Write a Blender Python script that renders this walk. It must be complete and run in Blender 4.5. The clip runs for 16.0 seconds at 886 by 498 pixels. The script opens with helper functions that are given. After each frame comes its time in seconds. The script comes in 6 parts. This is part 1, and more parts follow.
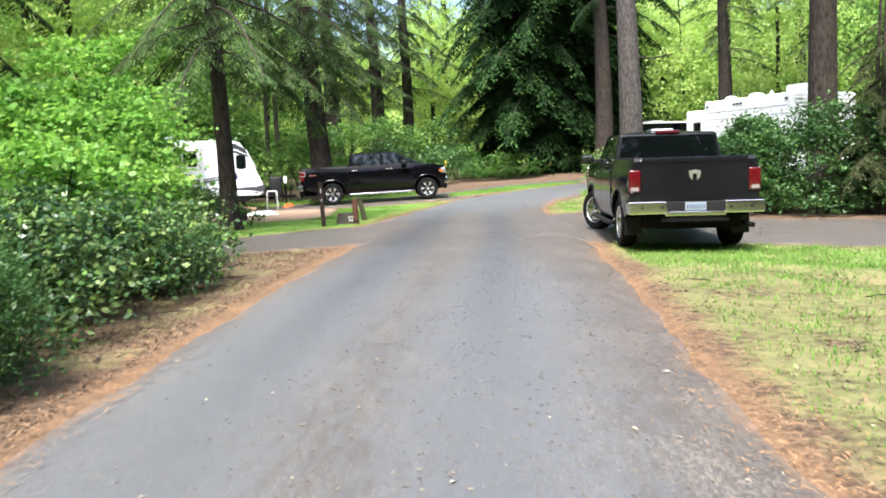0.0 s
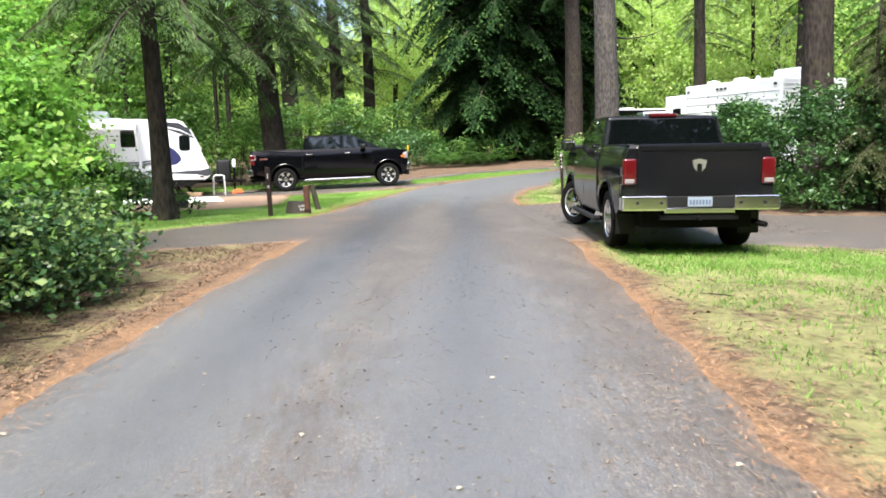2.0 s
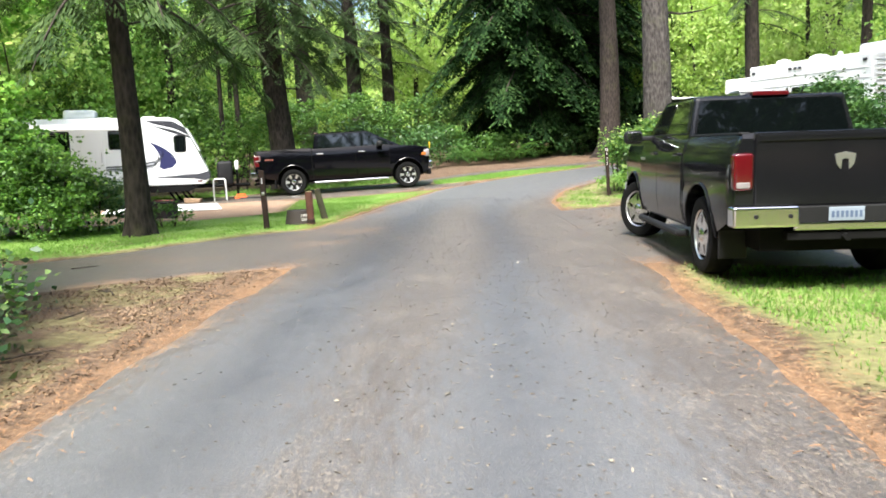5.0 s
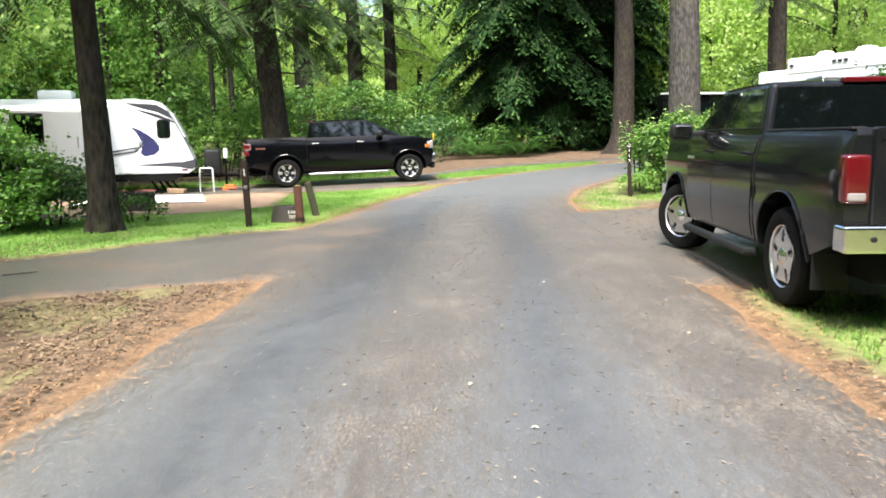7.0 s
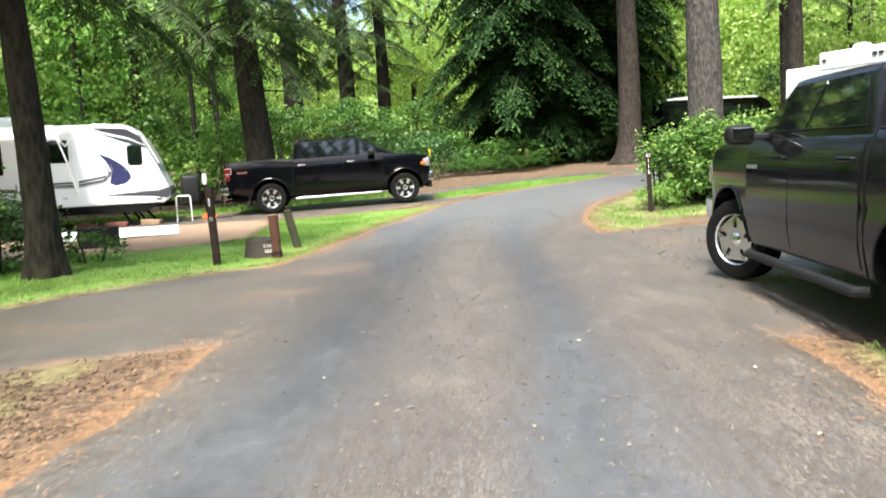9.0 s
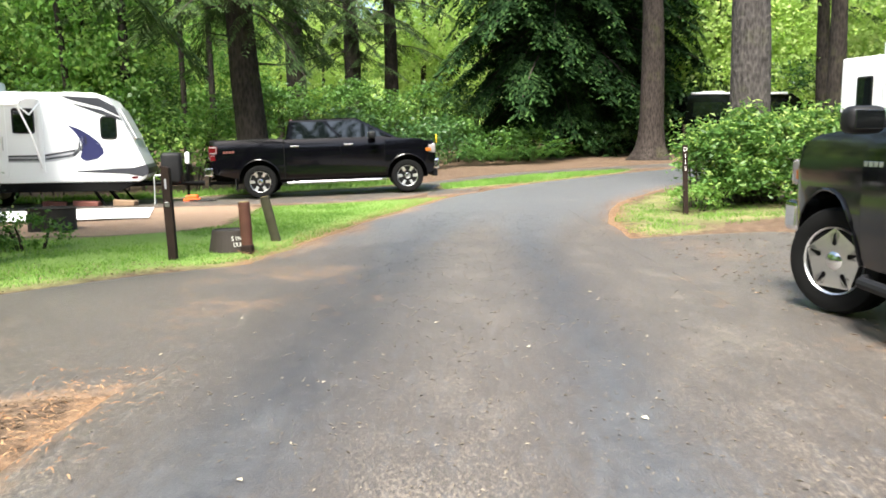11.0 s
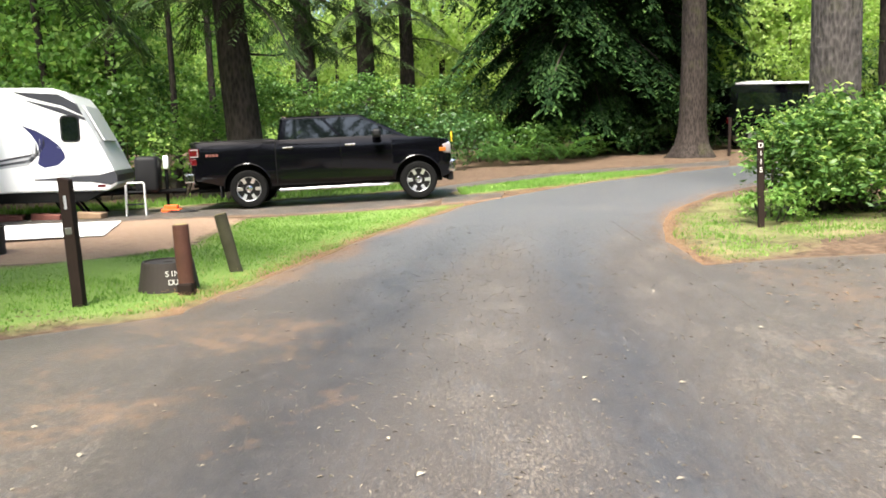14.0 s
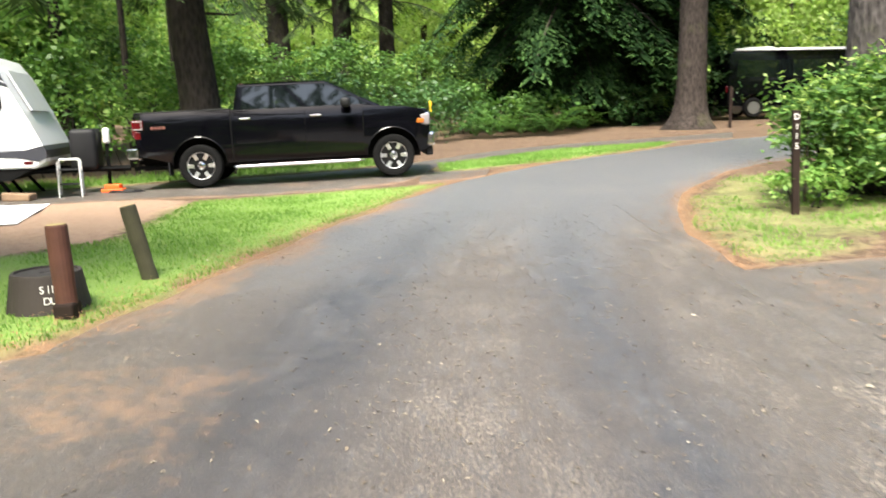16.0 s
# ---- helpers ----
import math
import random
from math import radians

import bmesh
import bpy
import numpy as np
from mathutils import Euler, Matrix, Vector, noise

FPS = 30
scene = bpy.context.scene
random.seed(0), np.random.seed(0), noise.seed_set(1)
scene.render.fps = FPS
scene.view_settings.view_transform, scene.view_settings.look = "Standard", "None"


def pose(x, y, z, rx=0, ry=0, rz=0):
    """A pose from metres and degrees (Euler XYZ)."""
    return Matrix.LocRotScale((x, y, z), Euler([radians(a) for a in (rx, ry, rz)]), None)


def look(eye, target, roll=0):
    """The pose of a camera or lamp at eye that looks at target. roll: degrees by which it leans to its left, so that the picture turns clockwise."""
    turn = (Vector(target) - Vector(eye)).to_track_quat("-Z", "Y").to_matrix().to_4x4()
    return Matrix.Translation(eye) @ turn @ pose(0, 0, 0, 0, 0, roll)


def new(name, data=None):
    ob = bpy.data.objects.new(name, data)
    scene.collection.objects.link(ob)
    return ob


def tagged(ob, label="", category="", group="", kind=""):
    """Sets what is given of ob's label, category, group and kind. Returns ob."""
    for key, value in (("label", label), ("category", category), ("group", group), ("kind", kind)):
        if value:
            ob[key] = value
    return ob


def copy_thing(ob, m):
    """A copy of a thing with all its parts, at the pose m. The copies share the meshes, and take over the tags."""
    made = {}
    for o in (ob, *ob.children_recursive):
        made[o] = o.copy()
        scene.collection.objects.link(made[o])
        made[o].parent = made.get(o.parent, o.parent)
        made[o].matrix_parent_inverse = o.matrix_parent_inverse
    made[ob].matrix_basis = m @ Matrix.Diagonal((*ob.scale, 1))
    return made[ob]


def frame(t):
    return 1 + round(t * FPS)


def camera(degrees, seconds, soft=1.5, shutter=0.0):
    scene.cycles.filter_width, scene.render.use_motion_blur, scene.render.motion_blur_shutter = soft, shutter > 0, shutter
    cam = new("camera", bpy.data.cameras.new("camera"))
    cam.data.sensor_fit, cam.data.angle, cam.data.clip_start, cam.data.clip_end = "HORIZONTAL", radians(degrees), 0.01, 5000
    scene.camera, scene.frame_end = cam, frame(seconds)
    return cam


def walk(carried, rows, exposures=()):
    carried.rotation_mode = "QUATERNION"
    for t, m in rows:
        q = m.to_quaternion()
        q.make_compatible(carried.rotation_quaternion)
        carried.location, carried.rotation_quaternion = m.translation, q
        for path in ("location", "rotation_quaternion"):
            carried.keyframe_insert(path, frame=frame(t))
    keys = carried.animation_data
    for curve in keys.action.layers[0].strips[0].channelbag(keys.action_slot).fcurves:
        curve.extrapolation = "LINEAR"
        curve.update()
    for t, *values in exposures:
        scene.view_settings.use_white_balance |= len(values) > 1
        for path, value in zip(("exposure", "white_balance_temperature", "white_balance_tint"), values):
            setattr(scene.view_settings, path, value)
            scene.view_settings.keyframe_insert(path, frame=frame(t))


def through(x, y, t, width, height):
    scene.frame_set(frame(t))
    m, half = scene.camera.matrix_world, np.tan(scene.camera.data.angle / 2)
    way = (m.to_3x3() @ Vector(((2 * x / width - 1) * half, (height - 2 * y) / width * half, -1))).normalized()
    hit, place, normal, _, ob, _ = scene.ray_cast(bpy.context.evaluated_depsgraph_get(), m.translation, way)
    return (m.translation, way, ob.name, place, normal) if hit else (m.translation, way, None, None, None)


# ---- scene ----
cam = camera(58.9, 16.0, 1.7, 0.5)
PATH = [
    (0, (0.05, 0.256, 1.463), (0.03, 2.245, 1.252), -1.7),
    (0.5, (0.052, 0.784, 1.466), (0.037, 2.776, 1.282), -2.8),
    (1, (0.096, 1.258, 1.442), (0.113, 3.249, 1.253), -1.6),
    (1.5, (0.045, 1.687, 1.451), (0.074, 3.672, 1.209), -1.1),
    (2, (0.052, 2.187, 1.446), (0.129, 4.17, 1.197), -0.8),
    (2.5, (0.036, 2.699, 1.447), (0.042, 4.687, 1.229), -2.6),
    (3, (0.05, 3.159, 1.48), (0.044, 5.147, 1.257), -3.8),
    (3.5, (0.102, 3.695, 1.469), (-0.03, 5.673, 1.212), -2.5),
    (4, (0.105, 4.192, 1.476), (0.074, 6.175, 1.214), -2.4),
    (4.2, (0.121, 4.433, 1.463), (0.149, 6.416, 1.201), -1.5),
    (6.3, (-0.003, 6.301, 1.426), (-0.015, 8.285, 1.175), -2.6),
    (6.5, (-0.004, 6.506, 1.409), (0.022, 8.488, 1.143), -1.6),
    (7, (0.005, 7.006, 1.432), (0.021, 8.986, 1.157), -0.6),
    (7.5, (-0.048, 7.538, 1.425), (-0.036, 9.518, 1.146), -2.0),
    (8, (-0.024, 8.025, 1.429), (-0.092, 10.008, 1.176), -1.3),
    (8.5, (-0.028, 8.49, 1.425), (-0.066, 10.473, 1.165), -3.0),
    (9, (0.042, 8.942, 1.427), (0.056, 10.929, 1.193), -2.6),
    (9.2, (0.069, 9.147, 1.414), (0.079, 11.137, 1.21), -2.7),
    (11.3, (0.075, 11.165, 1.344), (0.055, 13.147, 1.077), 0.4),
    (11.5, (0.086, 11.306, 1.359), (0.026, 13.287, 1.088), 1.2),
    (12, (0.081, 11.783, 1.383), (0.188, 13.759, 1.094), -1.0),
    (12.5, (0.173, 12.293, 1.384), (0.287, 14.266, 1.071), 2.5),
    (13, (0.176, 12.756, 1.368), (0.26, 14.728, 1.046), 0.4),
    (13.5, (0.251, 13.178, 1.366), (0.288, 15.154, 1.059), 0.6),
    (14, (0.224, 13.687, 1.346), (0.166, 15.669, 1.085), -1.1),
    (14.5, (0.263, 14.16, 1.33), (0.218, 16.134, 1.009), -1.6),
    (15, (0.234, 14.648, 1.317), (0.146, 16.609, 0.932), 0.2),
    (15.5, (0.242, 15.093, 1.342), (0.31, 17.057, 0.972), -0.8),
    (16, (0.296, 15.556, 1.356), (0.276, 17.528, 1.021), -1.1),
]
walk(cam, [(t, look(eye, target, roll)) for t, eye, target, roll in PATH], exposures=[(0, 1.84, 6200, 10), (2, 1.79, 6250, 11), (7, 1.89, 6400, 7), (12, 1.81, 6500, 8), (14.2, 1.74, 6600, 9), (15.5, 1.84, 6650, 8), (16, 1.85, 6650, 8)])

# ---- light ----
world = bpy.data.worlds.new("sky")
scene.world = world
world.use_nodes = True
_wn = world.node_tree
_sky = _wn.nodes.new("ShaderNodeTexSky")
_sky.sky_type, _sky.sun_disc = "NISHITA", False
_sky.sun_elevation, _sky.sun_rotation = radians(59), radians(195)
_sky.air_density, _sky.dust_density, _sky.ozone_density = 1.0, 3.0, 1.0
_bg = next(n for n in _wn.nodes if n.type == "BACKGROUND")
_bg.inputs["Strength"].default_value = 0.115
_wn.links.new(_sky.outputs[0], _bg.inputs["Color"])
sun = new("sun", bpy.data.lights.new("sun", "SUN"))
sun.data.energy, sun.data.angle, sun.data.color = 4.0, radians(20), (1.0, 0.96, 0.88)
sun.matrix_world = look((0, 0, 30), (4.5, 17.0, 0.0))


# ---- materials ----
class Mat:
    """A small builder for node materials."""

    def __init__(self, name):
        self.m = bpy.data.materials.new(name)
        self.m.use_nodes = True
        self.t = self.m.node_tree
        self.b = next(n for n in self.t.nodes if n.type == "BSDF_PRINCIPLED")
        self.out = next(n for n in self.t.nodes if n.type == "OUTPUT_MATERIAL")
        self.co = self.t.nodes.new("ShaderNodeTexCoord").outputs["Object"]

    def node(self, kind, **sets):
        n = self.t.nodes.new(kind)
        for k, v in sets.items():
            n.inputs[k.replace("_", " ")].default_value = v
        return n

    def link(self, a, b):
        self.t.links.new(a, b)

    def noise(self, scale, detail=4.0, rough=0.6, stretch=None, co=None):
        n = self.node("ShaderNodeTexNoise", Scale=scale, Detail=detail, Roughness=rough)
        src = co or self.co
        if stretch:
            mp = self.node("ShaderNodeMapping", Scale=stretch)
            self.link(src, mp.inputs["Vector"])
            src = mp.outputs[0]
        self.link(src, n.inputs["Vector"])
        return n.outputs["Fac"]

    def world_co(self):
        return self.t.nodes.new("ShaderNodeNewGeometry").outputs["Position"]

    def ramp(self, fac, stops):
        r = self.t.nodes.new("ShaderNodeValToRGB")
        els = r.color_ramp.elements
        while len(els) < len(stops):
            els.new(0.5)
        for e, (p, c) in zip(els, stops):
            e.position = p
            e.color = (*c, 1) if len(c) == 3 else c
        self.link(fac, r.inputs[0])
        return r.outputs["Color"]

    def step(self, fac, lo, hi):
        n = self.t.nodes.new("ShaderNodeMapRange")
        n.inputs["From Min"].default_value, n.inputs["From Max"].default_value = lo, hi
        self.link(fac, n.inputs["Value"])
        return n.outputs[0]

    def mix(self, fac, a, b, blend="MIX"):
        n = self.t.nodes.new("ShaderNodeMix")
        n.data_type, n.blend_type = "RGBA", blend
        for v, key in ((fac, 0), (a, 6), (b, 7)):
            if isinstance(v, (int, float)):
                n.inputs[key].default_value = v
            elif isinstance(v, tuple):
                n.inputs[key].default_value = (*v, 1)
            else:
                self.link(v, n.inputs[key])
        return n.outputs[2]

    def math(self, op, a, b=0.0):
        n = self.t.nodes.new("ShaderNodeMath")
        n.operation = op
        for v, key in ((a, 0), (b, 1)):
            if isinstance(v, (int, float)):
                n.inputs[key].default_value = v
            else:
                self.link(v, n.inputs[key])
        return n.outputs[0]

    def bump(self, fac, strength=0.4, distance=0.01):
        n = self.node("ShaderNodeBump", Strength=strength, Distance=distance)
        self.link(fac, n.inputs["Height"])
        self.link(n.outputs[0], self.b.inputs["Normal"])

    def set(self, color=None, rough=None, metal=None, spec=None, coat=None, trans=None):
        for key, v in (("Base Color", color), ("Roughness", rough), ("Metallic", metal), ("Specular IOR Level", spec),
                       ("Coat Weight", coat), ("Transmission Weight", trans)):
            if v is None:
                continue
            if isinstance(v, (int, float)):
                self.b.inputs[key].default_value = v
            elif isinstance(v, tuple):
                self.b.inputs[key].default_value = (*v, 1)
            else:
                self.link(v, self.b.inputs[key])
        return self


def plain(name, color, rough=0.5, metal=0.0, vary=0.12, scale=6.0, bump=0.0, coat=0.0, spec=None, uneven=0.12):
    """Paint, plastic or metal with slight dirt and an uneven gloss."""
    k = Mat(name)
    big = k.noise(scale * 0.25, 3)
    fine = k.noise(scale * 6, 5)
    dark = tuple(c * (1 - vary) for c in color)
    light = tuple(min(1, c * (1 + vary)) for c in color)
    c = k.mix(k.step(big, 0.3, 0.7), dark, light)
    c = k.mix(k.math("MULTIPLY", k.step(fine, 0.55, 0.8), vary), c, tuple(v * 0.5 + 0.006 for v in color))
    r = k.math("ADD", k.math("MULTIPLY", fine, uneven), max(0.02, rough - uneven / 2))
    k.set(color=c, rough=r, metal=metal, coat=coat, spec=spec)
    if bump:
        k.bump(fine, bump, 0.004)
    return k.m


def leaf_mat(name, dark, mid, light, gloss=0.45, through=0.4, spec=0.3):
    """Leaves: each island its own green; part of the light passes through."""
    k = Mat(name)
    geo = k.t.nodes.new("ShaderNodeNewGeometry")
    rnd = geo.outputs["Random Per Island"]
    patch = k.noise(0.9, 2, co=geo.outputs["Position"])
    f = k.math("ADD", k.math("MULTIPLY", rnd, 0.6), k.math("MULTIPLY", k.step(patch, 0.3, 0.7), 0.4))
    c = k.ramp(f, [(0.0, dark), (0.5, mid), (1.0, light)])
    k.set(color=c, rough=gloss, spec=spec)
    tr = k.node("ShaderNodeBsdfTranslucent")
    k.link(k.mix(0.6, c, k.mix(1.0, c, (1.0, 1.0, 0.45), "MULTIPLY")), tr.inputs["Color"])
    mx = k.node("ShaderNodeMixShader", Fac=through)
    k.link(k.b.outputs[0], mx.inputs[1])
    k.link(tr.outputs[0], mx.inputs[2])
    k.link(mx.outputs[0], k.out.inputs["Surface"])
    return k.m


def ground_mat():
    """Forest floor: duff, with moss and grass, orange needles and bare dirt where their weights say so."""
    k = Mat("forest_floor")
    at = k.t.nodes.new("ShaderNodeVertexColor")
    at.layer_name = "zones"
    sp = k.t.nodes.new("ShaderNodeSeparateColor")
    k.link(at.outputs["Color"], sp.inputs[0])
    grass, needle, dirt = sp.outputs[0], sp.outputs[1], sp.outputs[2]
    co = k.world_co()
    n1, n2, n3 = k.noise(1.3, 5, co=co), k.noise(9, 6, 0.7, co=co), k.noise(60, 5, 0.75, co=co)
    base = k.ramp(n2, [(0.3, (0.03, 0.02, 0.013)), (0.5, (0.095, 0.062, 0.04)), (0.7, (0.21, 0.142, 0.095))])
    base = k.mix(k.math("MULTIPLY", k.step(n3, 0.5, 0.7), 0.55), base, (0.24, 0.165, 0.11))
    soil = k.ramp(n2, [(0.3, (0.2, 0.128, 0.086)), (0.7, (0.35, 0.235, 0.165))])
    soil = k.mix(k.math("MULTIPLY", k.step(n3, 0.45, 0.7), 0.5), soil, (0.4, 0.3, 0.22))
    turf = k.ramp(n3, [(0.3, (0.08, 0.15, 0.03)), (0.55, (0.18, 0.29, 0.06)), (0.8, (0.29, 0.39, 0.12))])
    turf = k.mix(k.math("MULTIPLY", k.step(n1, 0.38, 0.7), k.step(grass, 0.98, 0.7)), turf, (0.25, 0.205, 0.105))
    straw = k.ramp(n3, [(0.3, (0.085, 0.047, 0.027)), (0.5, (0.19, 0.112, 0.063)), (0.75, (0.37, 0.25, 0.155))])
    blur = k.math("MULTIPLY", k.math("SUBTRACT", n2, 0.5), 0.9)
    blur1 = k.math("ADD", blur, k.math("MULTIPLY", k.math("SUBTRACT", n1, 0.5), 1.6))
    c = k.mix(k.step(k.math("ADD", dirt, blur), 0.35, 0.65), base, soil)
    c = k.mix(k.math("MULTIPLY", k.step(k.math("ADD", grass, blur1), 0.2, 0.85), 0.92), c, turf)
    c = k.mix(k.step(k.math("ADD", needle, k.math("ADD", blur, k.math("MULTIPLY", k.math("SUBTRACT", n1, 0.5), 1.5))), 0.35, 0.95), c, straw)
    k.set(color=c, rough=0.95, spec=0.15)
    k.b.inputs["Sheen Weight"].default_value, k.b.inputs["Sheen Roughness"].default_value = 0.1, 0.25
    k.bump(k.math("ADD", n2, n3), 0.6, 0.025)
    return k.m


def asphalt_mat():
    """Old grey asphalt: pale stones, darker wheel tracks, tan needle litter towards the edges and in the middle."""
    k = Mat("asphalt")
    at = k.t.nodes.new("ShaderNodeVertexColor")
    at.layer_name = "wear"
    sp = k.t.nodes.new("ShaderNodeSeparateColor")
    k.link(at.outputs["Color"], sp.inputs[0])
    edge, litter, track = sp.outputs[0], sp.outputs[1], sp.outputs[2]
    co = k.world_co()
    n1, n2, n3 = k.noise(0.7, 4, co=co), k.noise(7, 6, 0.7, co=co), k.noise(90, 4, 0.8, co=co)
    streak = k.noise(5, 5, 0.7, stretch=(3.2, 0.7, 1), co=co)
    vor = k.node("ShaderNodeTexVoronoi", Scale=70.0)
    k.link(co, vor.inputs["Vector"])
    c = k.ramp(n3, [(0.25, (0.04, 0.041, 0.043)), (0.52, (0.094, 0.095, 0.098)), (0.78, (0.195, 0.19, 0.185))])
    c = k.mix(k.math("MULTIPLY", k.step(n1, 0.4, 0.7), 0.3), c, (0.11, 0.111, 0.115))
    stones = k.math("MULTIPLY", k.step(vor.outputs["Distance"], 0.2, 0.12), k.step(n2, 0.45, 0.7))
    c = k.mix(k.math("MULTIPLY", stones, 0.3), c, (0.25, 0.225, 0.19))
    tan = k.ramp(n3, [(0.34, (0.018, 0.0128, 0.009)), (0.5, (0.053, 0.039, 0.028)), (0.68, (0.165, 0.126, 0.092))])
    lf = k.math("ADD", k.math("MULTIPLY", litter, 0.75), k.math("MULTIPLY", k.math("SUBTRACT", streak, 0.5), 1.5))
    lf = k.math("ADD", lf, k.math("MULTIPLY", k.math("SUBTRACT", n3, 0.5), 1.4))
    c = k.mix(k.math("MULTIPLY", k.step(lf, 0.25, 0.75), 0.8), c, tan)
    fleck = k.noise(34, 3, 0.85, stretch=(1.6, 0.8, 1), co=co)
    blotch = k.noise(1.9, 4, 0.6, stretch=(1.4, 0.6, 1), co=co)
    ff = k.math("ADD", fleck, k.math("ADD", k.math("MULTIPLY", litter, 0.05), k.math("MULTIPLY", k.math("SUBTRACT", blotch, 0.5), 0.38)))
    ff = k.math("MULTIPLY", k.math("MULTIPLY", k.step(ff, 0.585, 0.69), 0.6), k.math("SUBTRACT", 1.0, k.math("MULTIPLY", track, 0.7)))
    c = k.mix(ff, c, (0.27, 0.227, 0.18))
    worn = k.math("MULTIPLY", track, k.ramp(k.math("ADD", k.math("MULTIPLY", n2, 0.5), k.math("MULTIPLY", blotch, 0.5)), [(0.36, (0.25, 0.25, 0.25)), (0.6, (1.0, 1.0, 1.0))]))
    c = k.mix(worn, c, k.ramp(n3, [(0.3, (0.014, 0.015, 0.019)), (0.55, (0.026, 0.028, 0.035)), (0.8, (0.06, 0.06, 0.067))]))
    # darker brown patch where the left driveway meets the road
    c = k.mix(k.math("MULTIPLY", at.outputs["Alpha"], k.step(k.math("ADD", k.math("MULTIPLY", blotch, 0.6), k.math("MULTIPLY", n2, 0.4)), 0.28, 0.6)), c, (0.034, 0.027, 0.021))
    pit = k.noise(19, 4, 0.8, co=co)
    c = k.mix(k.math("MULTIPLY", k.step(pit, 0.42, 0.3), 0.45), c, (0.045, 0.045, 0.05))
    straw = k.ramp(n3, [(0.3, (0.085, 0.047, 0.027)), (0.5, (0.19, 0.112, 0.063)), (0.75, (0.37, 0.25, 0.155))])
    c = k.mix(k.step(k.math("ADD", edge, k.math("ADD", k.math("MULTIPLY", k.math("SUBTRACT", n2, 0.5), 1.3), k.math("MULTIPLY", k.math("SUBTRACT", n1, 0.5), 1.5))), 0.35, 0.95), c, straw)
    k.set(color=c, rough=0.5, spec=0.85)
    k.b.inputs["Sheen Weight"].default_value, k.b.inputs["Sheen Roughness"].default_value = 0.22, 0.22
    k.bump(k.math("ADD", n3, k.math("MULTIPLY", vor.outputs["Distance"], 0.6)), 0.5, 0.008)
    return k.m


def bark_mat(name, dark, light, scale=1.0):
    k = Mat(name)
    n1 = k.noise(9 * scale, 6, 0.65, stretch=(1, 1, 0.22))
    n2 = k.noise(30 * scale, 5, 0.7, stretch=(1, 1, 0.5))
    moss = k.noise(1.1, 4)
    vor = k.node("ShaderNodeTexVoronoi", Scale=14.0 * scale)
    mp = k.node("ShaderNodeMapping", Scale=(1, 1, 0.35))
    k.link(k.co, mp.inputs["Vector"])
    k.link(mp.outputs[0], vor.inputs["Vector"])
    h = k.math("ADD", k.math("MULTIPLY", n1, 0.7), k.math("MULTIPLY", vor.outputs["Distance"], 0.6))
    c = k.ramp(h, [(0.3, dark), (0.62, tuple((a + b) / 2 for a, b in zip(dark, light))), (0.9, light)])
    c = k.mix(k.math("MULTIPLY", k.step(n2, 0.5, 0.75), 0.35), c, light)
    c = k.mix(k.math("MULTIPLY", k.step(moss, 0.56, 0.72), 0.3), c, (0.09, 0.1, 0.035))
    k.set(color=c, rough=0.93, spec=0.15)
    k.bump(h, 0.9, 0.04)
    return k.m


M_GROUND, M_ASPHALT = ground_mat(), asphalt_mat()
M_BARK_DARK = bark_mat("bark_dark", (0.008, 0.0062, 0.0052), (0.042, 0.035, 0.029))
M_BARK_GREY = bark_mat("bark_grey", (0.023, 0.02, 0.019), (0.092, 0.082, 0.077), 1.4)
M_BARK_BROWN = bark_mat("bark_brown", (0.012, 0.0095, 0.008), (0.053, 0.042, 0.036), 1.1)
M_TWIG = plain("twig_wood", (0.03, 0.021, 0.014), 0.9, vary=0.3)
M_LEAF_BRIGHT = leaf_mat("leaf_bright", (0.06, 0.15, 0.03), (0.18, 0.35, 0.08), (0.4, 0.54, 0.18), 0.5, 0.5, 0.15)
M_LEAF_MID = leaf_mat("leaf_mid", (0.035, 0.085, 0.02), (0.085, 0.185, 0.04), (0.2, 0.33, 0.08))
M_LEAF_DARK = leaf_mat("leaf_dark", (0.018, 0.05, 0.016), (0.045, 0.11, 0.032), (0.12, 0.22, 0.065), 0.4, 0.35)
# sunlit brightness put into the leaf colour of far crowns; also pale bush tips
M_LEAF_PALE_LIT = leaf_mat("leaf_pale_lit_tone", (0.24, 0.38, 0.09), (0.42, 0.58, 0.18), (0.66, 0.74, 0.36), 0.6, 0.6, 0.15)
M_LEAF_SALAL = leaf_mat("leaf_salal", (0.018, 0.048, 0.02), (0.052, 0.115, 0.042), (0.26, 0.34, 0.12), 0.3, 0.3)
M_LEAF_MAPLE = leaf_mat("leaf_maple", (0.06, 0.16, 0.03), (0.19, 0.4, 0.075), (0.42, 0.6, 0.17), 0.4, 0.55, 0.2)
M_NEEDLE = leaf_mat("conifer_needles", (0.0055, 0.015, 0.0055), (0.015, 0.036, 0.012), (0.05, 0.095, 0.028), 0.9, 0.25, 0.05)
M_NEEDLE_LIGHT = leaf_mat("conifer_needles_light", (0.022, 0.044, 0.017), (0.058, 0.098, 0.036), (0.14, 0.2, 0.08), 0.9, 0.4, 0.08)
M_NEEDLE_OLIVE = leaf_mat("conifer_needles_olive", (0.012, 0.018, 0.007), (0.04, 0.05, 0.02), (0.11, 0.12, 0.055), 0.9, 0.25, 0.05)
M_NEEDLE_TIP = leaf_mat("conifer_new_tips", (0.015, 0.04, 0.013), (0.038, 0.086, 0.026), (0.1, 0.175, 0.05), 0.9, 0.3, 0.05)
M_FERN = leaf_mat("fern_frond", (0.03, 0.08, 0.02), (0.07, 0.16, 0.035), (0.14, 0.26, 0.07), 0.45, 0.35)
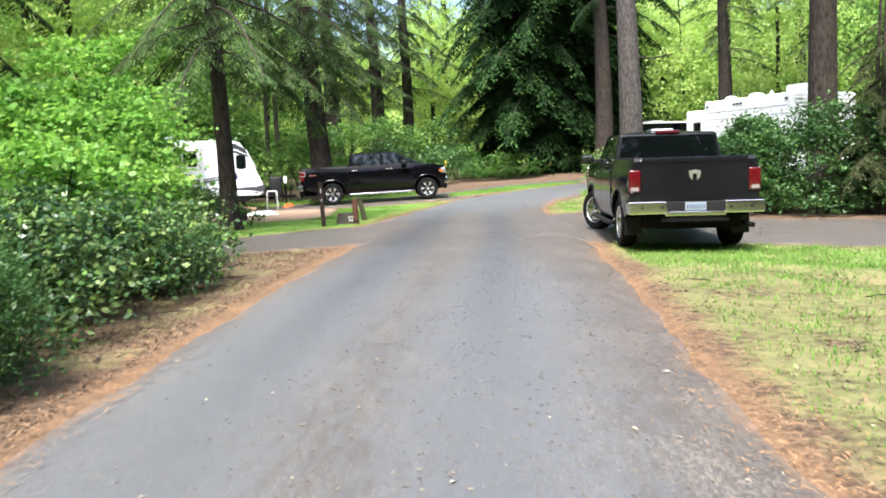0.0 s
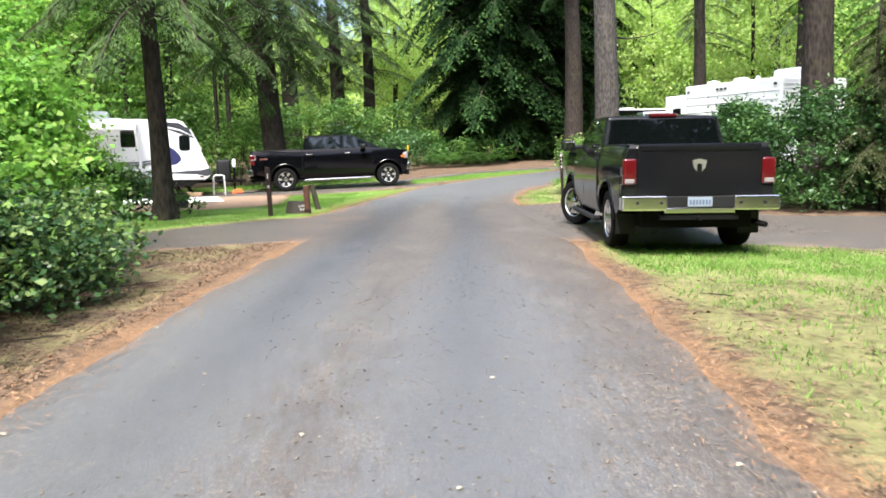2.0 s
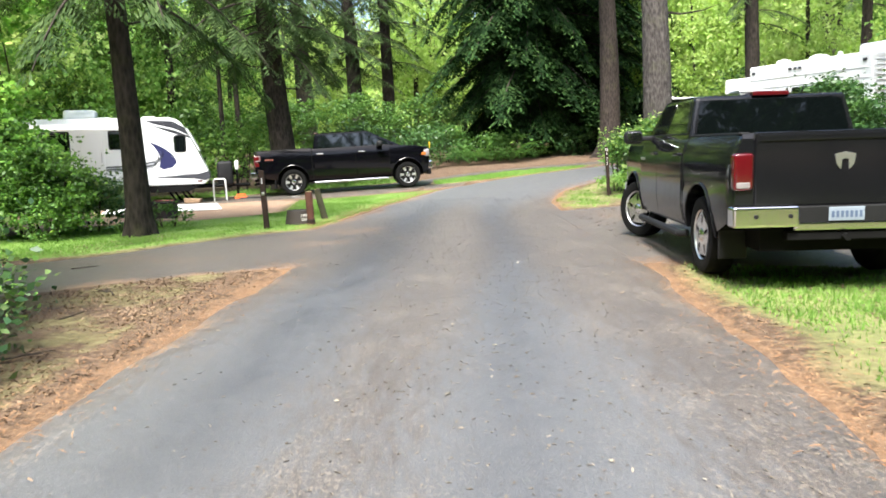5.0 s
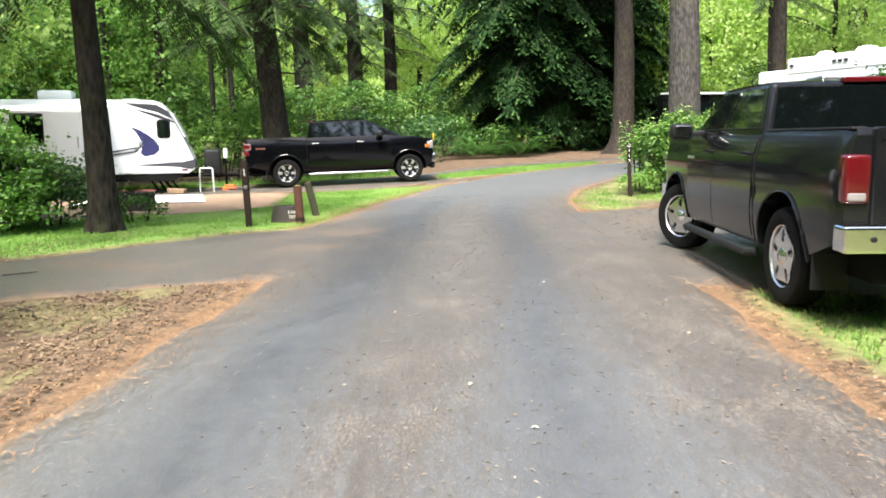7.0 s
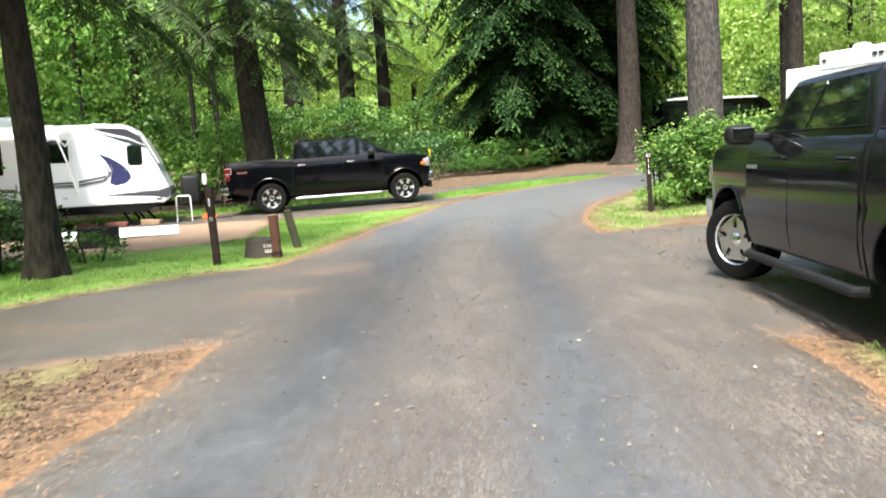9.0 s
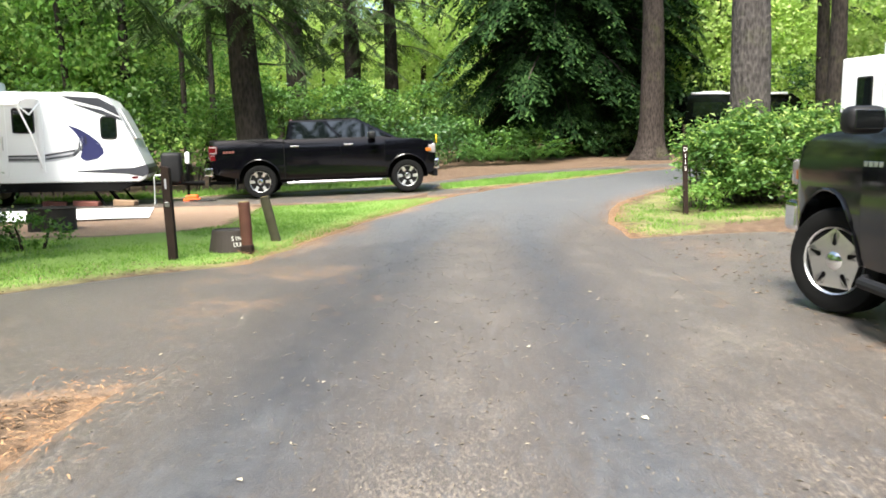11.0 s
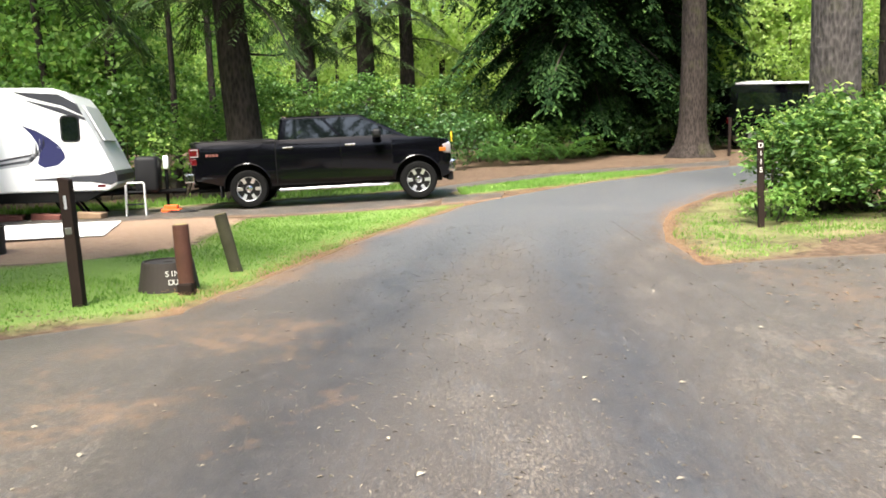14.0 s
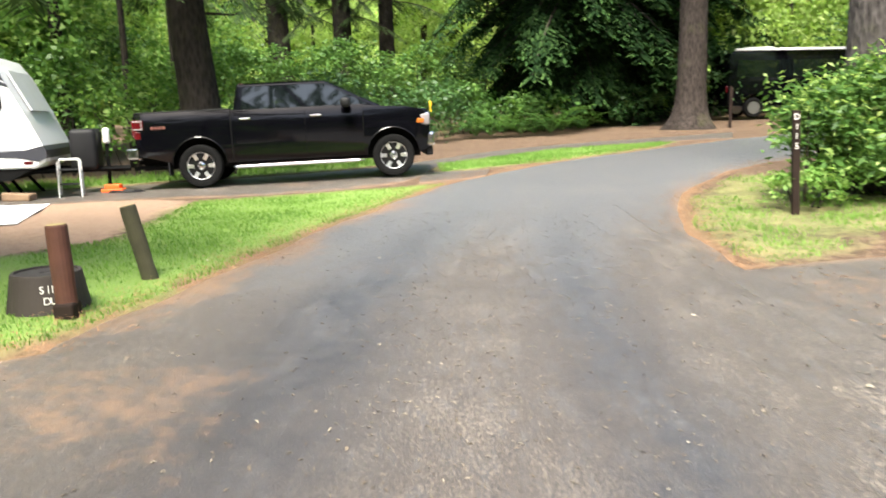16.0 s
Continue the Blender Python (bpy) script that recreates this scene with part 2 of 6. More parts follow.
M_GRASS = leaf_mat("grass_blades", (0.085, 0.18, 0.035), (0.19, 0.35, 0.072), (0.34, 0.48, 0.15), 0.7, 0.45, 0.15)
M_LITTER = leaf_mat("leaf_litter", (0.05, 0.032, 0.02), (0.14, 0.09, 0.055), (0.33, 0.235, 0.155), 0.8, 0.1)
M_STRAW = leaf_mat("fallen_needles", (0.15, 0.075, 0.035), (0.28, 0.15, 0.075), (0.42, 0.27, 0.15), 0.8, 0.1)
M_PALE_LEAF = leaf_mat("pale_dry_leaf", (0.25, 0.2, 0.14), (0.42, 0.37, 0.28), (0.6, 0.56, 0.46), 0.8, 0.1)
M_CHIPS = leaf_mat("pale_chips", (0.08, 0.06, 0.043), (0.17, 0.138, 0.1), (0.4, 0.35, 0.28), 0.8, 0.0)


# ---- building helpers ----
def thing(name, at, label, category, group="", kind=""):
    ob = new(name)
    ob.matrix_basis = at
    return tagged(ob, label, category, group, kind)


def link_mesh(name, mesh, material, parent=None, label=""):
    if material:
        mesh.materials.append(material)
    ob = new(name, mesh)
    if parent:
        ob.parent = parent
    return tagged(ob, label)


def part(name, bm, material, parent, label="", smooth=False):
    """Links a bmesh as one mesh object under a thing or a part."""
    bmesh.ops.recalc_face_normals(bm, faces=bm.faces)
    mesh = bpy.data.meshes.new(name)
    bm.to_mesh(mesh)
    bm.free()
    if smooth:
        mesh.shade_smooth()
        mesh.set_sharp_from_angle(angle=radians(38))
    return link_mesh(name, mesh, material, parent, label)


def raw(name, verts, faces, material, parent=None, label="", smooth=False):
    mesh = bpy.data.meshes.new(name)
    mesh.from_pydata(verts, [], faces)
    if smooth:
        mesh.shade_smooth()
    return link_mesh(name, mesh, material, parent, label)


def quads_mesh(name, v, material, per=4, tips=None, which=None):
    """A mesh of loose faces, per vertices each, from an array (n, per, 3); those in which take the material tips."""
    n = len(v)
    mesh = bpy.data.meshes.new(name)
    mesh.vertices.add(n * per)
    mesh.vertices.foreach_set("co", np.ascontiguousarray(v, dtype=np.float32).ravel())
    mesh.loops.add(n * per)
    mesh.loops.foreach_set("vertex_index", np.arange(n * per, dtype=np.int32))
    mesh.polygons.add(n)
    mesh.polygons.foreach_set("loop_start", np.arange(0, n * per, per, dtype=np.int32))
    mesh.update(calc_edges=True)
    mesh.materials.append(material)
    if tips:
        mesh.materials.append(tips)
        mesh.polygons.foreach_set("material_index", np.asarray(which, dtype=np.int32))
    return mesh


def rise(x, y):
    """Height of the ground: level along the road, then climbing gently ahead to the right."""
    s = np.asarray(x, dtype=float) + np.asarray(y, dtype=float) - 25.0
    return np.minimum(0.032 * 1.5 * np.log1p(np.exp(np.minimum(s / 1.5, 40))), 1.6)


def on_ground(x, y, rz=0.0, dz=0.0):
    return pose(x, y, float(rise(x, y)) + dz, 0, 0, rz)


def box(bm, x0, x1, y0, y1, z0, z1, bevel=0.0, seg=2):
    g = bmesh.ops.create_cube(bm, size=1.0, matrix=Matrix.LocRotScale(((x0 + x1) / 2, (y0 + y1) / 2, (z0 + z1) / 2), None,
                                                                      (x1 - x0, y1 - y0, z1 - z0)))
    if bevel:
        es = {e for v in g["verts"] for e in v.link_edges}
        bmesh.ops.bevel(bm, geom=list(es), offset=bevel, segments=seg, profile=0.5, affect="EDGES")
    return bm


def tube(bm, pts, radius, sides=8, caps=True):
    """A round bar along points; radius a number or one for each point."""
    pts = [Vector(p) for p in pts]
    rs = radius if isinstance(radius, (list, tuple)) else [radius] * len(pts)
    rings = []
    for i, p in enumerate(pts):
        d = (pts[min(i + 1, len(pts) - 1)] - pts[max(i - 1, 0)]).normalized()
        up = Vector((0, 0, 1)) if abs(d.z) < 0.9 else Vector((1, 0, 0))
        a = d.cross(up).normalized()
        b = d.cross(a).normalized()
        rings.append([bm.verts.new(p + (a * math.cos(u) + b * math.sin(u)) * rs[i]) for u in
                      [2 * math.pi * j / sides for j in range(sides)]])
    for r0, r1 in zip(rings, rings[1:]):
        for j in range(sides):
            bm.faces.new((r0[j], r0[(j + 1) % sides], r1[(j + 1) % sides], r1[j]))
    if caps:
        bm.faces.new(rings[0][::-1])
        bm.faces.new(rings[-1])
    return bm


def lathe(bm, profile, sides=24, axis="z"):
    """Turns a profile of (radius, along) round an axis."""
    rings = []
    for r, h in profile:
        ring = []
        for j in range(sides):
            u = 2 * math.pi * j / sides
            p = (r * math.cos(u), r * math.sin(u), h)
            ring.append(bm.verts.new(p if axis == "z" else (p[0], p[2], p[1])))
        rings.append(ring)
    for r0, r1 in zip(rings, rings[1:]):
        for j in range(sides):
            bm.faces.new((r0[j], r0[(j + 1) % sides], r1[(j + 1) % sides], r1[j]))
    for ring in (rings[0], rings[-1]):
        bm.faces.new(ring)
    return bm


# ---- ground and roads ----
def inside(px, py, poly):
    """Signed distance to a polygon, positive inside."""
    d = np.full(px.shape, 1e9)
    odd = np.zeros(px.shape, bool)
    for (ax, ay), (bx, by) in zip(poly, poly[1:] + poly[:1]):
        ex, ey = bx - ax, by - ay
        t = np.clip(((px - ax) * ex + (py - ay) * ey) / (ex * ex + ey * ey), 0, 1)
        d = np.minimum(d, np.hypot(px - ax - t * ex, py - ay - t * ey))
        cross = ((ay > py) != (by > py)) & (px < ex * (py - ay) / (by - ay + 1e-12) + ax)
        odd ^= cross
    return np.where(odd, d, -d)


ROAD = [((-2.5, -30), (1.4, -30)), ((-2.45, -8), (1.45, -8)), ((-2.36, 4.4), (1.66, 4)), ((-2.26, 8), (2.05, 7.8)), ((-2.12, 11), (2.32, 11)),
        ((-1.78, 15.2), (2.64, 15)), ((-2.05, 18), (2.75, 18.5)), ((-2.25, 20.3), (2.79, 22)), ((-1.6, 23.7), (2.9, 24.3)),
        ((-1.17, 25.8), (3.46, 26.5)), ((-0.23, 28.6), (4.2, 28)), ((0.5, 30.2), (5.06, 29.3)), ((2.4, 32.6), (6.05, 30.4)),
        ((5.4, 34.9), (8.2, 31.9)), ((7.6, 36.4), (10, 33)), ((16, 40.5), (18, 36.4)), ((34, 47), (35, 42.5))]
DRIVE_LEFT = [((-0.4, 20.6), (-0.2, 15.6)), ((-1.6, 20.5), (-1.2, 15.4)), ((-2.25, 20.3), (-1.78, 15.2)), ((-3.12, 19.6), (-3.0, 14.85)), ((-4.32, 18.0), (-4.0, 14.2)),
              ((-5.3, 16.7), (-5.5, 13.4)), ((-7.5, 15.2), (-8, 12.3)), ((-13, 13.4), (-13, 10.5)), ((-24, 11), (-24, 8))]
DRIVE_RIGHT = [((0.8, 14.6), (0.8, 22.0)), ((2.0, 14.6), (2.0, 22.1)), ((2.72, 14.6), (2.93, 22.1)), ((3.6, 14.2), (4.4, 22.9)), ((5.2, 13.6), (5.9, 22.2)),
               ((6.8, 12.6), (7.3, 18.2)), ((9.5, 11.6), (9.5, 17.2)), ((16, 9.5), (16, 15)), ((26, 6), (26, 11))]
DRIVE_FAR = [((-22, 22), (-22, 25.4)), ((-14, 25.2), (-14, 28.4)), ((-9, 27.5), (-9, 30.8)), ((-5.8, 29.2), (-5.7, 32.4)), ((-2.6, 29.3), (-2.5, 33.0)),
             ((-0.4, 30.0), (-0.8, 34.0)), ((0.0, 33.5), (1.0, 36.2)), ((1.75, 34.9), (2.5, 37.3)), ((3.3, 36.2), (4.0, 38.0)),
             ((6.3, 36.8), (7, 38.6)), ((8.2, 36.9), (9, 39.2))]
MOUTH = [((-0.6, 29.9), (-0.6, 32.2)), ((0.5, 30.1), (0.4, 31.7)), ((1.2, 30.9), (1.5, 32.1))]
GRASS = {
    "left": [(-2.42, 20.1), (-1.87, 21.2), (-1.6, 23.7), (-1.17, 25.8), (-0.2, 28.7), (0.3, 29.7), (-2.6, 29.0), (-4.0, 28.6), (-3.7, 24.8),
             (-4.4, 23.5), (-5.1, 22.9), (-6.8, 22.6), (-9, 20), (-8, 16), (-5.3, 17), (-4.3, 18.3), (-3.1, 19.8)],
    "right": [(1.75, 0), (1.95, 4), (2.15, 6.8), (2.45, 9.6), (2.65, 12.4), (2.8, 14.4), (5.3, 13.4), (6.8, 12.4), (9, 11.6), (12.5, 11), (14.2, 8.4), (12.6, 5.6), (14, 2.4), (11.5, -0.5), (6, -1.2)],
    "strip": [(0.1, 31.75), (2.4, 32.75), (5.4, 35.1), (6.3, 36.5), (3.3, 36.1), (1.75, 34.8), (0, 33.4)],
    "island": [(2.9, 22.7), (3.1, 22.3), (3.6, 22.5), (4.5, 23.2), (7, 24.6), (7, 28), (5.2, 29.0), (3.6, 26.4), (3.0, 24.3)],
    "behind": [(-14, 28.8), (-9, 31), (-5.8, 32.6), (-2.5, 33.2), (-0.9, 34.2), (-1, 36), (-6, 34.5), (-14, 31)]}
DIRT = [(-4.6, 23.2), (-3.85, 24.8), (-4.1, 28.7), (-5.8, 29.4), (-9, 27.6), (-14, 25.3), (-14, 22), (-7, 22.8)]


def outline(pairs):
    return [a for a, _ in pairs] + [b for _, b in reversed(pairs)]


def strip(name, pairs, lift, label, crown=0.03, step=0.22, across=22):
    """A paved strip between two edges, slightly crowned, with its wear in a colour layer."""
    ls, rs = [np.array([p[k] for p in pairs], float) for k in (0, 1)]
    u = np.concatenate([[0], np.cumsum(np.hypot(*np.diff((ls + rs) / 2, axis=0).T))])
    n = int(u[-1] / step)
    us = np.linspace(0, u[-1], n + 1)

    def smooth(a):
        out = np.stack([np.interp(us, u, a[:, k]) for k in (0, 1)], 1)
        w = max(1, int(1.2 / step))
        kern = np.ones(2 * w + 1) / (2 * w + 1)
        pad = np.concatenate([np.repeat(out[:1], w, 0), out, np.repeat(out[-1:], w, 0)])
        return np.stack([np.convolve(pad[:, k], kern, "valid") for k in (0, 1)], 1)

    L, R = smooth(ls), smooth(rs)
    for e, s in ((L, 1), (R, -1)):
        for i in range(len(e)):
            q = noise.fractal(Vector((e[i, 0] * 0.9, e[i, 1] * 0.9, 3.1 * s)), 1.0, 2.0, 4)
            e[i] += (R[i] - L[i]) / np.linalg.norm(R[i] - L[i]) * q * 0.11
    vs = np.linspace(0, 1, across + 1)
    xy = L[:, None, :] + (R - L)[:, None, :] * vs[None, :, None]
    width = np.linalg.norm(R - L, axis=1)[:, None]
    off = np.minimum(vs, 1 - vs)[None, :] * width
    z = rise(xy[..., 0], xy[..., 1]) + lift + crown * np.minimum(1, off / 1.2) - 0.03 * (off < 0.01)
    v = np.concatenate([xy, z[..., None]], 2).reshape(-1, 3)
    m = across + 1
    i = np.arange(n)[:, None] * m + np.arange(across)[None, :]
    f = np.stack([i, i + 1, i + m + 1, i + m], 2).reshape(-1, 4)
    ob = raw(name, v.tolist(), f.tolist(), M_ASPHALT, smooth=True)
    tagged(ob, label, "road" if name == "road" else "driveway", kind="structure")
    wear = np.zeros((len(v), 4), np.float32)
    o = off.reshape(-1)
    side = np.broadcast_to(vs[None, :], off.shape).reshape(-1)
    if name == "road":
        # needles gather along both edges, tan litter down the middle and on the right
        wear[:, 0] = np.clip(0.6 - o / 0.45, 0, 1)
        # dirt and needles creep far in from the lawn on the left
        wear[:, 0] = np.maximum(wear[:, 0], np.where(side < 0.5, np.clip(1.0 - o / 0.95, 0, 1) * np.clip((v[:, 1] - 19) / 1.5, 0, 1) * np.clip((30 - v[:, 1]) / 3, 0, 1), 0))
        ahead = np.clip((v[:, 1] - 9) / 6, 0, 1) * np.clip((24 - v[:, 1]) / 4, 0, 1)
        # the wheel tracks drift to the right as the road bends
        tl, tr = 0.23 + 0.11 * np.clip((v[:, 1] - 16) / 4, 0, 1), 0.62 + 0.07 * np.clip((v[:, 1] - 14) / 6, 0, 1)
        wear[:, 1] = np.clip(0.16 + 0.75 * ahead * (1 - 0.8 * np.exp(-((side - tl) / 0.07) ** 2) - 0.8 * np.exp(-((side - tr) / 0.05) ** 2)) + 0.6 * np.exp(-((side - (tl + tr) / 2) / 0.1) ** 2) + 0.8 * np.clip((side - 0.70) / 0.2, 0, 1) + 0.35 * np.clip((0.13 - side) / 0.1, 0, 1), 0, 1)
        wear[:, 2] = (0.85 * np.exp(-((side - tl) / (0.085 + 0.02 * ahead)) ** 2) + 0.65 * np.exp(-((side - tr) / 0.075) ** 2)) * np.clip((v[:, 1] - 2) / 10, 0.3, 1) * (1 + 0.25 * np.clip((v[:, 1] - 14) / 2, 0, 1)) * np.clip((27 - v[:, 1]) / 6, 0, 1)
        wear[:, 3] = 0.75 * np.exp(-((v[:, 1] - 18) / 3.2) ** 2) * np.clip((0.5 - side) / 0.25, 0, 1)
        mouth = np.exp(-((v[:, 1] - 18) / 2.6) ** 2)
        wear[:, 0] *= 1 - 0.9 * np.where(v[:, 1] < 22, mouth, 0)
        wear[:, 0] = np.maximum(wear[:, 0], np.where(side < 0.45, 0.34 * np.exp(-((v[:, 1] - 18.5) / 3) ** 2) * np.clip((0.45 - side) / 0.2, 0, 1), 0))
        wear[:, 1] = np.clip(wear[:, 1] + (0.45 + 0.5 * (side < 0.3)) * mouth, 0, 1) * np.clip((29 - v[:, 1]) / 6, 0.1, 1)
    else:
        wear[:, 0] = np.maximum(np.clip(0.9 - o / 0.4, 0, 1), 0.26)
        wear[:, 1] = 1.0
        wear[:, 2] = 0.1
        wear[:, 3] = 0.4 if "beside the bushes" in label else 0.0
    layer = ob.data.color_attributes.new("wear", "FLOAT_COLOR", "POINT")
    layer.data.foreach_set("color", wear.ravel())
    return ob


def sheet_axis(lo, hi, fine, reach):
    a = np.arange(lo, hi + 1e-6, fine)
    far = np.geomspace(1.0, reach, 22)
    return np.concatenate([lo - far[::-1], a, hi + far])


gx, gy = sheet_axis(-13, 13, 0.16, 900), sheet_axis(-1, 46, 0.16, 900)
GX, GY = np.meshgrid(gx, gy, indexing="ij")
GZ = rise(GX, GY)
PAVED = np.max([inside(GX, GY, outline(p)) for p in (ROAD, DRIVE_LEFT, DRIVE_RIGHT, DRIVE_FAR, MOUTH)], axis=0)
bumps = np.array([noise.fractal(Vector((x * 0.55, y * 0.55, 0)), 1.0, 2.0, 3) for x, y in zip(GX.ravel(), GY.ravel())]).reshape(GX.shape)
GZ = GZ + np.where(PAVED > -0.25, -0.03 * np.clip(PAVED / 0.25 + 1, 0, 1), (bumps * 0.045 - 0.02) * np.clip(-PAVED - 0.25, 0, 1))
nx, ny = GX.shape
ii = np.arange(nx - 1)[:, None] * ny + np.arange(ny - 1)[None, :]
ground = raw("ground", np.stack([GX, GY, GZ], 2).reshape(-1, 3).tolist(), np.stack([ii, ii + ny, ii + ny + 1, ii + 1], 2).reshape(-1, 4).tolist(),
             M_GROUND, smooth=True)
tagged(ground, "brown forest floor with needles, moss and grass patches", "ground", kind="structure")
zone = np.zeros((nx * ny, 4), np.float32)
road_d = inside(GX, GY, outline(ROAD)).ravel()
g_in = np.max([inside(GX, GY, p) for p in GRASS.values()], axis=0).ravel()
right_in = inside(GX, GY, GRASS["right"]).ravel()
zone[:, 0] = np.clip(0.5 + g_in / 0.5, 0, 1)
lush = np.clip(1 - np.abs(GY.ravel() - 12.3 + 0.25 * (GX.ravel() - 4)) / 2.2, 0, 1)
zone[:, 0] *= np.where(right_in > -0.2, 0.5 + 0.32 * lush, 1.0)
isl_in = inside(GX, GY, GRASS["island"]).ravel()
zone[:, 0] *= np.where(isl_in > -0.2, 0.52, 1.0)
litter_d = np.clip(0.62 - np.abs(road_d) / 0.5, 0, 1)
zone[:, 1] = np.clip(litter_d + 0.3 * np.clip(1 + PAVED.ravel() / 0.4, 0, 1), 0, 1) * np.where(road_d > -1.0, 1, 0.7)
zone[:, 1] = np.maximum(zone[:, 1], np.where((GX.ravel() > 3) & (GY.ravel() > 37.5) & (GX.ravel() < 14), 0.28, 0))
zone[:, 2] = np.clip(0.5 + inside(GX, GY, DIRT).ravel() / 0.6, 0, 1)
verge = (GX.ravel() > -5) & (GX.ravel() < -2.5) & (GY.ravel() > 6) & (GY.ravel() < 15.4)
zone[:, 0] = np.where(verge, np.maximum(zone[:, 0], 0.3), zone[:, 0])
zone[:, 2] = np.where(verge, 0.2, zone[:, 2])
zl = ground.data.color_attributes.new("zones", "FLOAT_COLOR", "POINT")
zl.data.foreach_set("color", zone.ravel())

strip("road", ROAD, 0.0, "old grey asphalt campground road with needle litter")
strip("driveway", DRIVE_LEFT, -0.006, "litter-strewn asphalt driveway beside the bushes", 0.018)
strip("driveway", DRIVE_RIGHT, -0.008, "litter-strewn asphalt parking pad under the grey pickup", 0.018)
strip("driveway", DRIVE_FAR, -0.008, "asphalt pull-through lane under the black pickup", 0.018)
strip("driveway", MOUTH, -0.012, "asphalt apron where the far lane meets the road", 0.018)


# ---- plants ----
rng = np.random.default_rng(7)


def unit(n):
    v = rng.normal(size=(n, 3))
    return v / np.linalg.norm(v, axis=1)[:, None]


def leaves(centres, size, droop=0.25, narrow=0.55, vary=0.4, up=0.6, flat=0.5):
    """Folded four-point leaves at the centres, facing mostly up: an array (n, 4, 3)."""
    n = len(centres)
    along = unit(n)
    along[:, 2] = along[:, 2] * flat - droop
    along /= np.linalg.norm(along, axis=1)[:, None]
    nor = unit(n) + np.array([0, 0, up])
    side = np.cross(along, nor)
    side /= np.linalg.norm(side, axis=1)[:, None] + 1e-9
    nor = np.cross(side, along)
    s = size * (1 - vary + 2 * vary * rng.random(n))[:, None]
    mid = centres + along * s * 0.05
    fold = nor * s * 0.12
    return np.stack([centres - along * s * 0.5, mid + side * s * narrow * 0.5 + fold, centres + along * s * 0.5, mid - side * s * narrow * 0.5 + fold], 1)


def clumps(blobs, per, spread, shell=0.75, flatten=0.6):
    """Leaf centres in clumps over the outsides of ellipsoids (x, y, z, rx, ry, rz, clumps)."""
    out = []
    for x, y, z, rx, ry, rz, k in blobs:
        d = unit(k)
        d[:, 2] = np.where(d[:, 2] < -0.6, -d[:, 2], d[:, 2])
        r = shell + (1.08 - shell) * rng.random(k)
        r = np.where(rng.random(k) < 0.14, r * (1.05 + 0.22 * rng.random(k)), r)
        c = np.array([x, y, z]) + d * r[:, None] * np.array([rx, ry, rz])
        m = rng.integers(per // 2, per + per // 2, k)
        idx = np.repeat(np.arange(k), m)
        sp = spread * (0.5 + rng.random(k))[idx]
        out.append(c[idx] + rng.normal(size=(len(idx), 3)) * sp[:, None] * np.array([1, 1, flatten]))
    return np.concatenate(out)


def bush(name, at, blobs, per, spread, size, material, label, stems=8, narrow=0.55, category="bush", shell=0.6, fresh=None, flatten=0.6, share=0.1):
    """A shrub: thin stems and a crown of leaf clumps. at: its foot; blobs round it."""
    ob = thing(name, at, label, category)
    zmax = max(b[2] + b[5] for b in blobs)
    c = clumps(blobs, per, spread, shell, flatten)
    c = c[c[:, 2] > 0.02]
    v = leaves(c, size, narrow=narrow)
    tagged(link_mesh("crown", quads_mesh("crown", v, material), None, ob), kind="stuff")
    if fresh:
        t = c[rng.random(len(c)) < share]
        t = t + np.array([0, 0, size * 0.6])
        tagged(link_mesh("fresh_growth", quads_mesh("fresh_growth", leaves(t, size * 0.9, droop=-0.2, narrow=narrow), fresh), None, ob, "pale new leaves"), kind="stuff")
    for i in range(stems):
        bm = bmesh.new()
        b = blobs[i % len(blobs)]
        a = rng.random() * 6.28
        p0 = Vector((b[0] + math.cos(a) * 0.15, b[1] + math.sin(a) * 0.15, -0.05))
        p2 = Vector((b[0] + math.cos(a) * b[3] * 0.7, b[1] + math.sin(a) * b[4] * 0.7, b[2] + b[5] * 0.5))
        p1 = p0.lerp(p2, 0.5) + Vector((0, 0, 0.15 * zmax))
        tube(bm, [p0, p1, p2], [0.025, 0.016, 0.006], 5)
        part("stem", bm, M_TWIG, ob)
    return ob


def trunk_mesh(radius, height, lean=(0, 0), flare=1.5, sides=20, rings=26, seed=0.0, taper=0.72):
    verts, faces = [], []
    for i in range(rings):
        f = i / (rings - 1)
        h = height * f ** 1.7 - 0.15
        r = radius * (1 - taper * f ** 1.3) * (1 + (flare - 1) * math.exp(-max(h, 0) / 0.35))
        cx, cy = lean[0] * h + 0.05 * math.sin(h * 0.5 + seed), lean[1] * h + 0.05 * math.cos(h * 0.43 + seed)
        for j in range(sides):
            u = 2 * math.pi * j / sides
            q = noise.fractal(Vector((math.cos(u) * 1.4 + seed, math.sin(u) * 1.4, h * 0.45)), 1.0, 2.0, 3) * 0.07
            root = 0.16 * math.exp(-max(h, 0) / 0.3) * math.sin(u * 5 + seed)
            verts.append((cx + math.cos(u) * r * (1 + q + root), cy + math.sin(u) * r * (1 + q + root), h))
    for i in range(rings - 1):
        for j in range(sides):
            a, b = i * sides + j, i * sides + (j + 1) % sides
            faces.append((a, b, b + sides, a + sides))
    return verts, faces


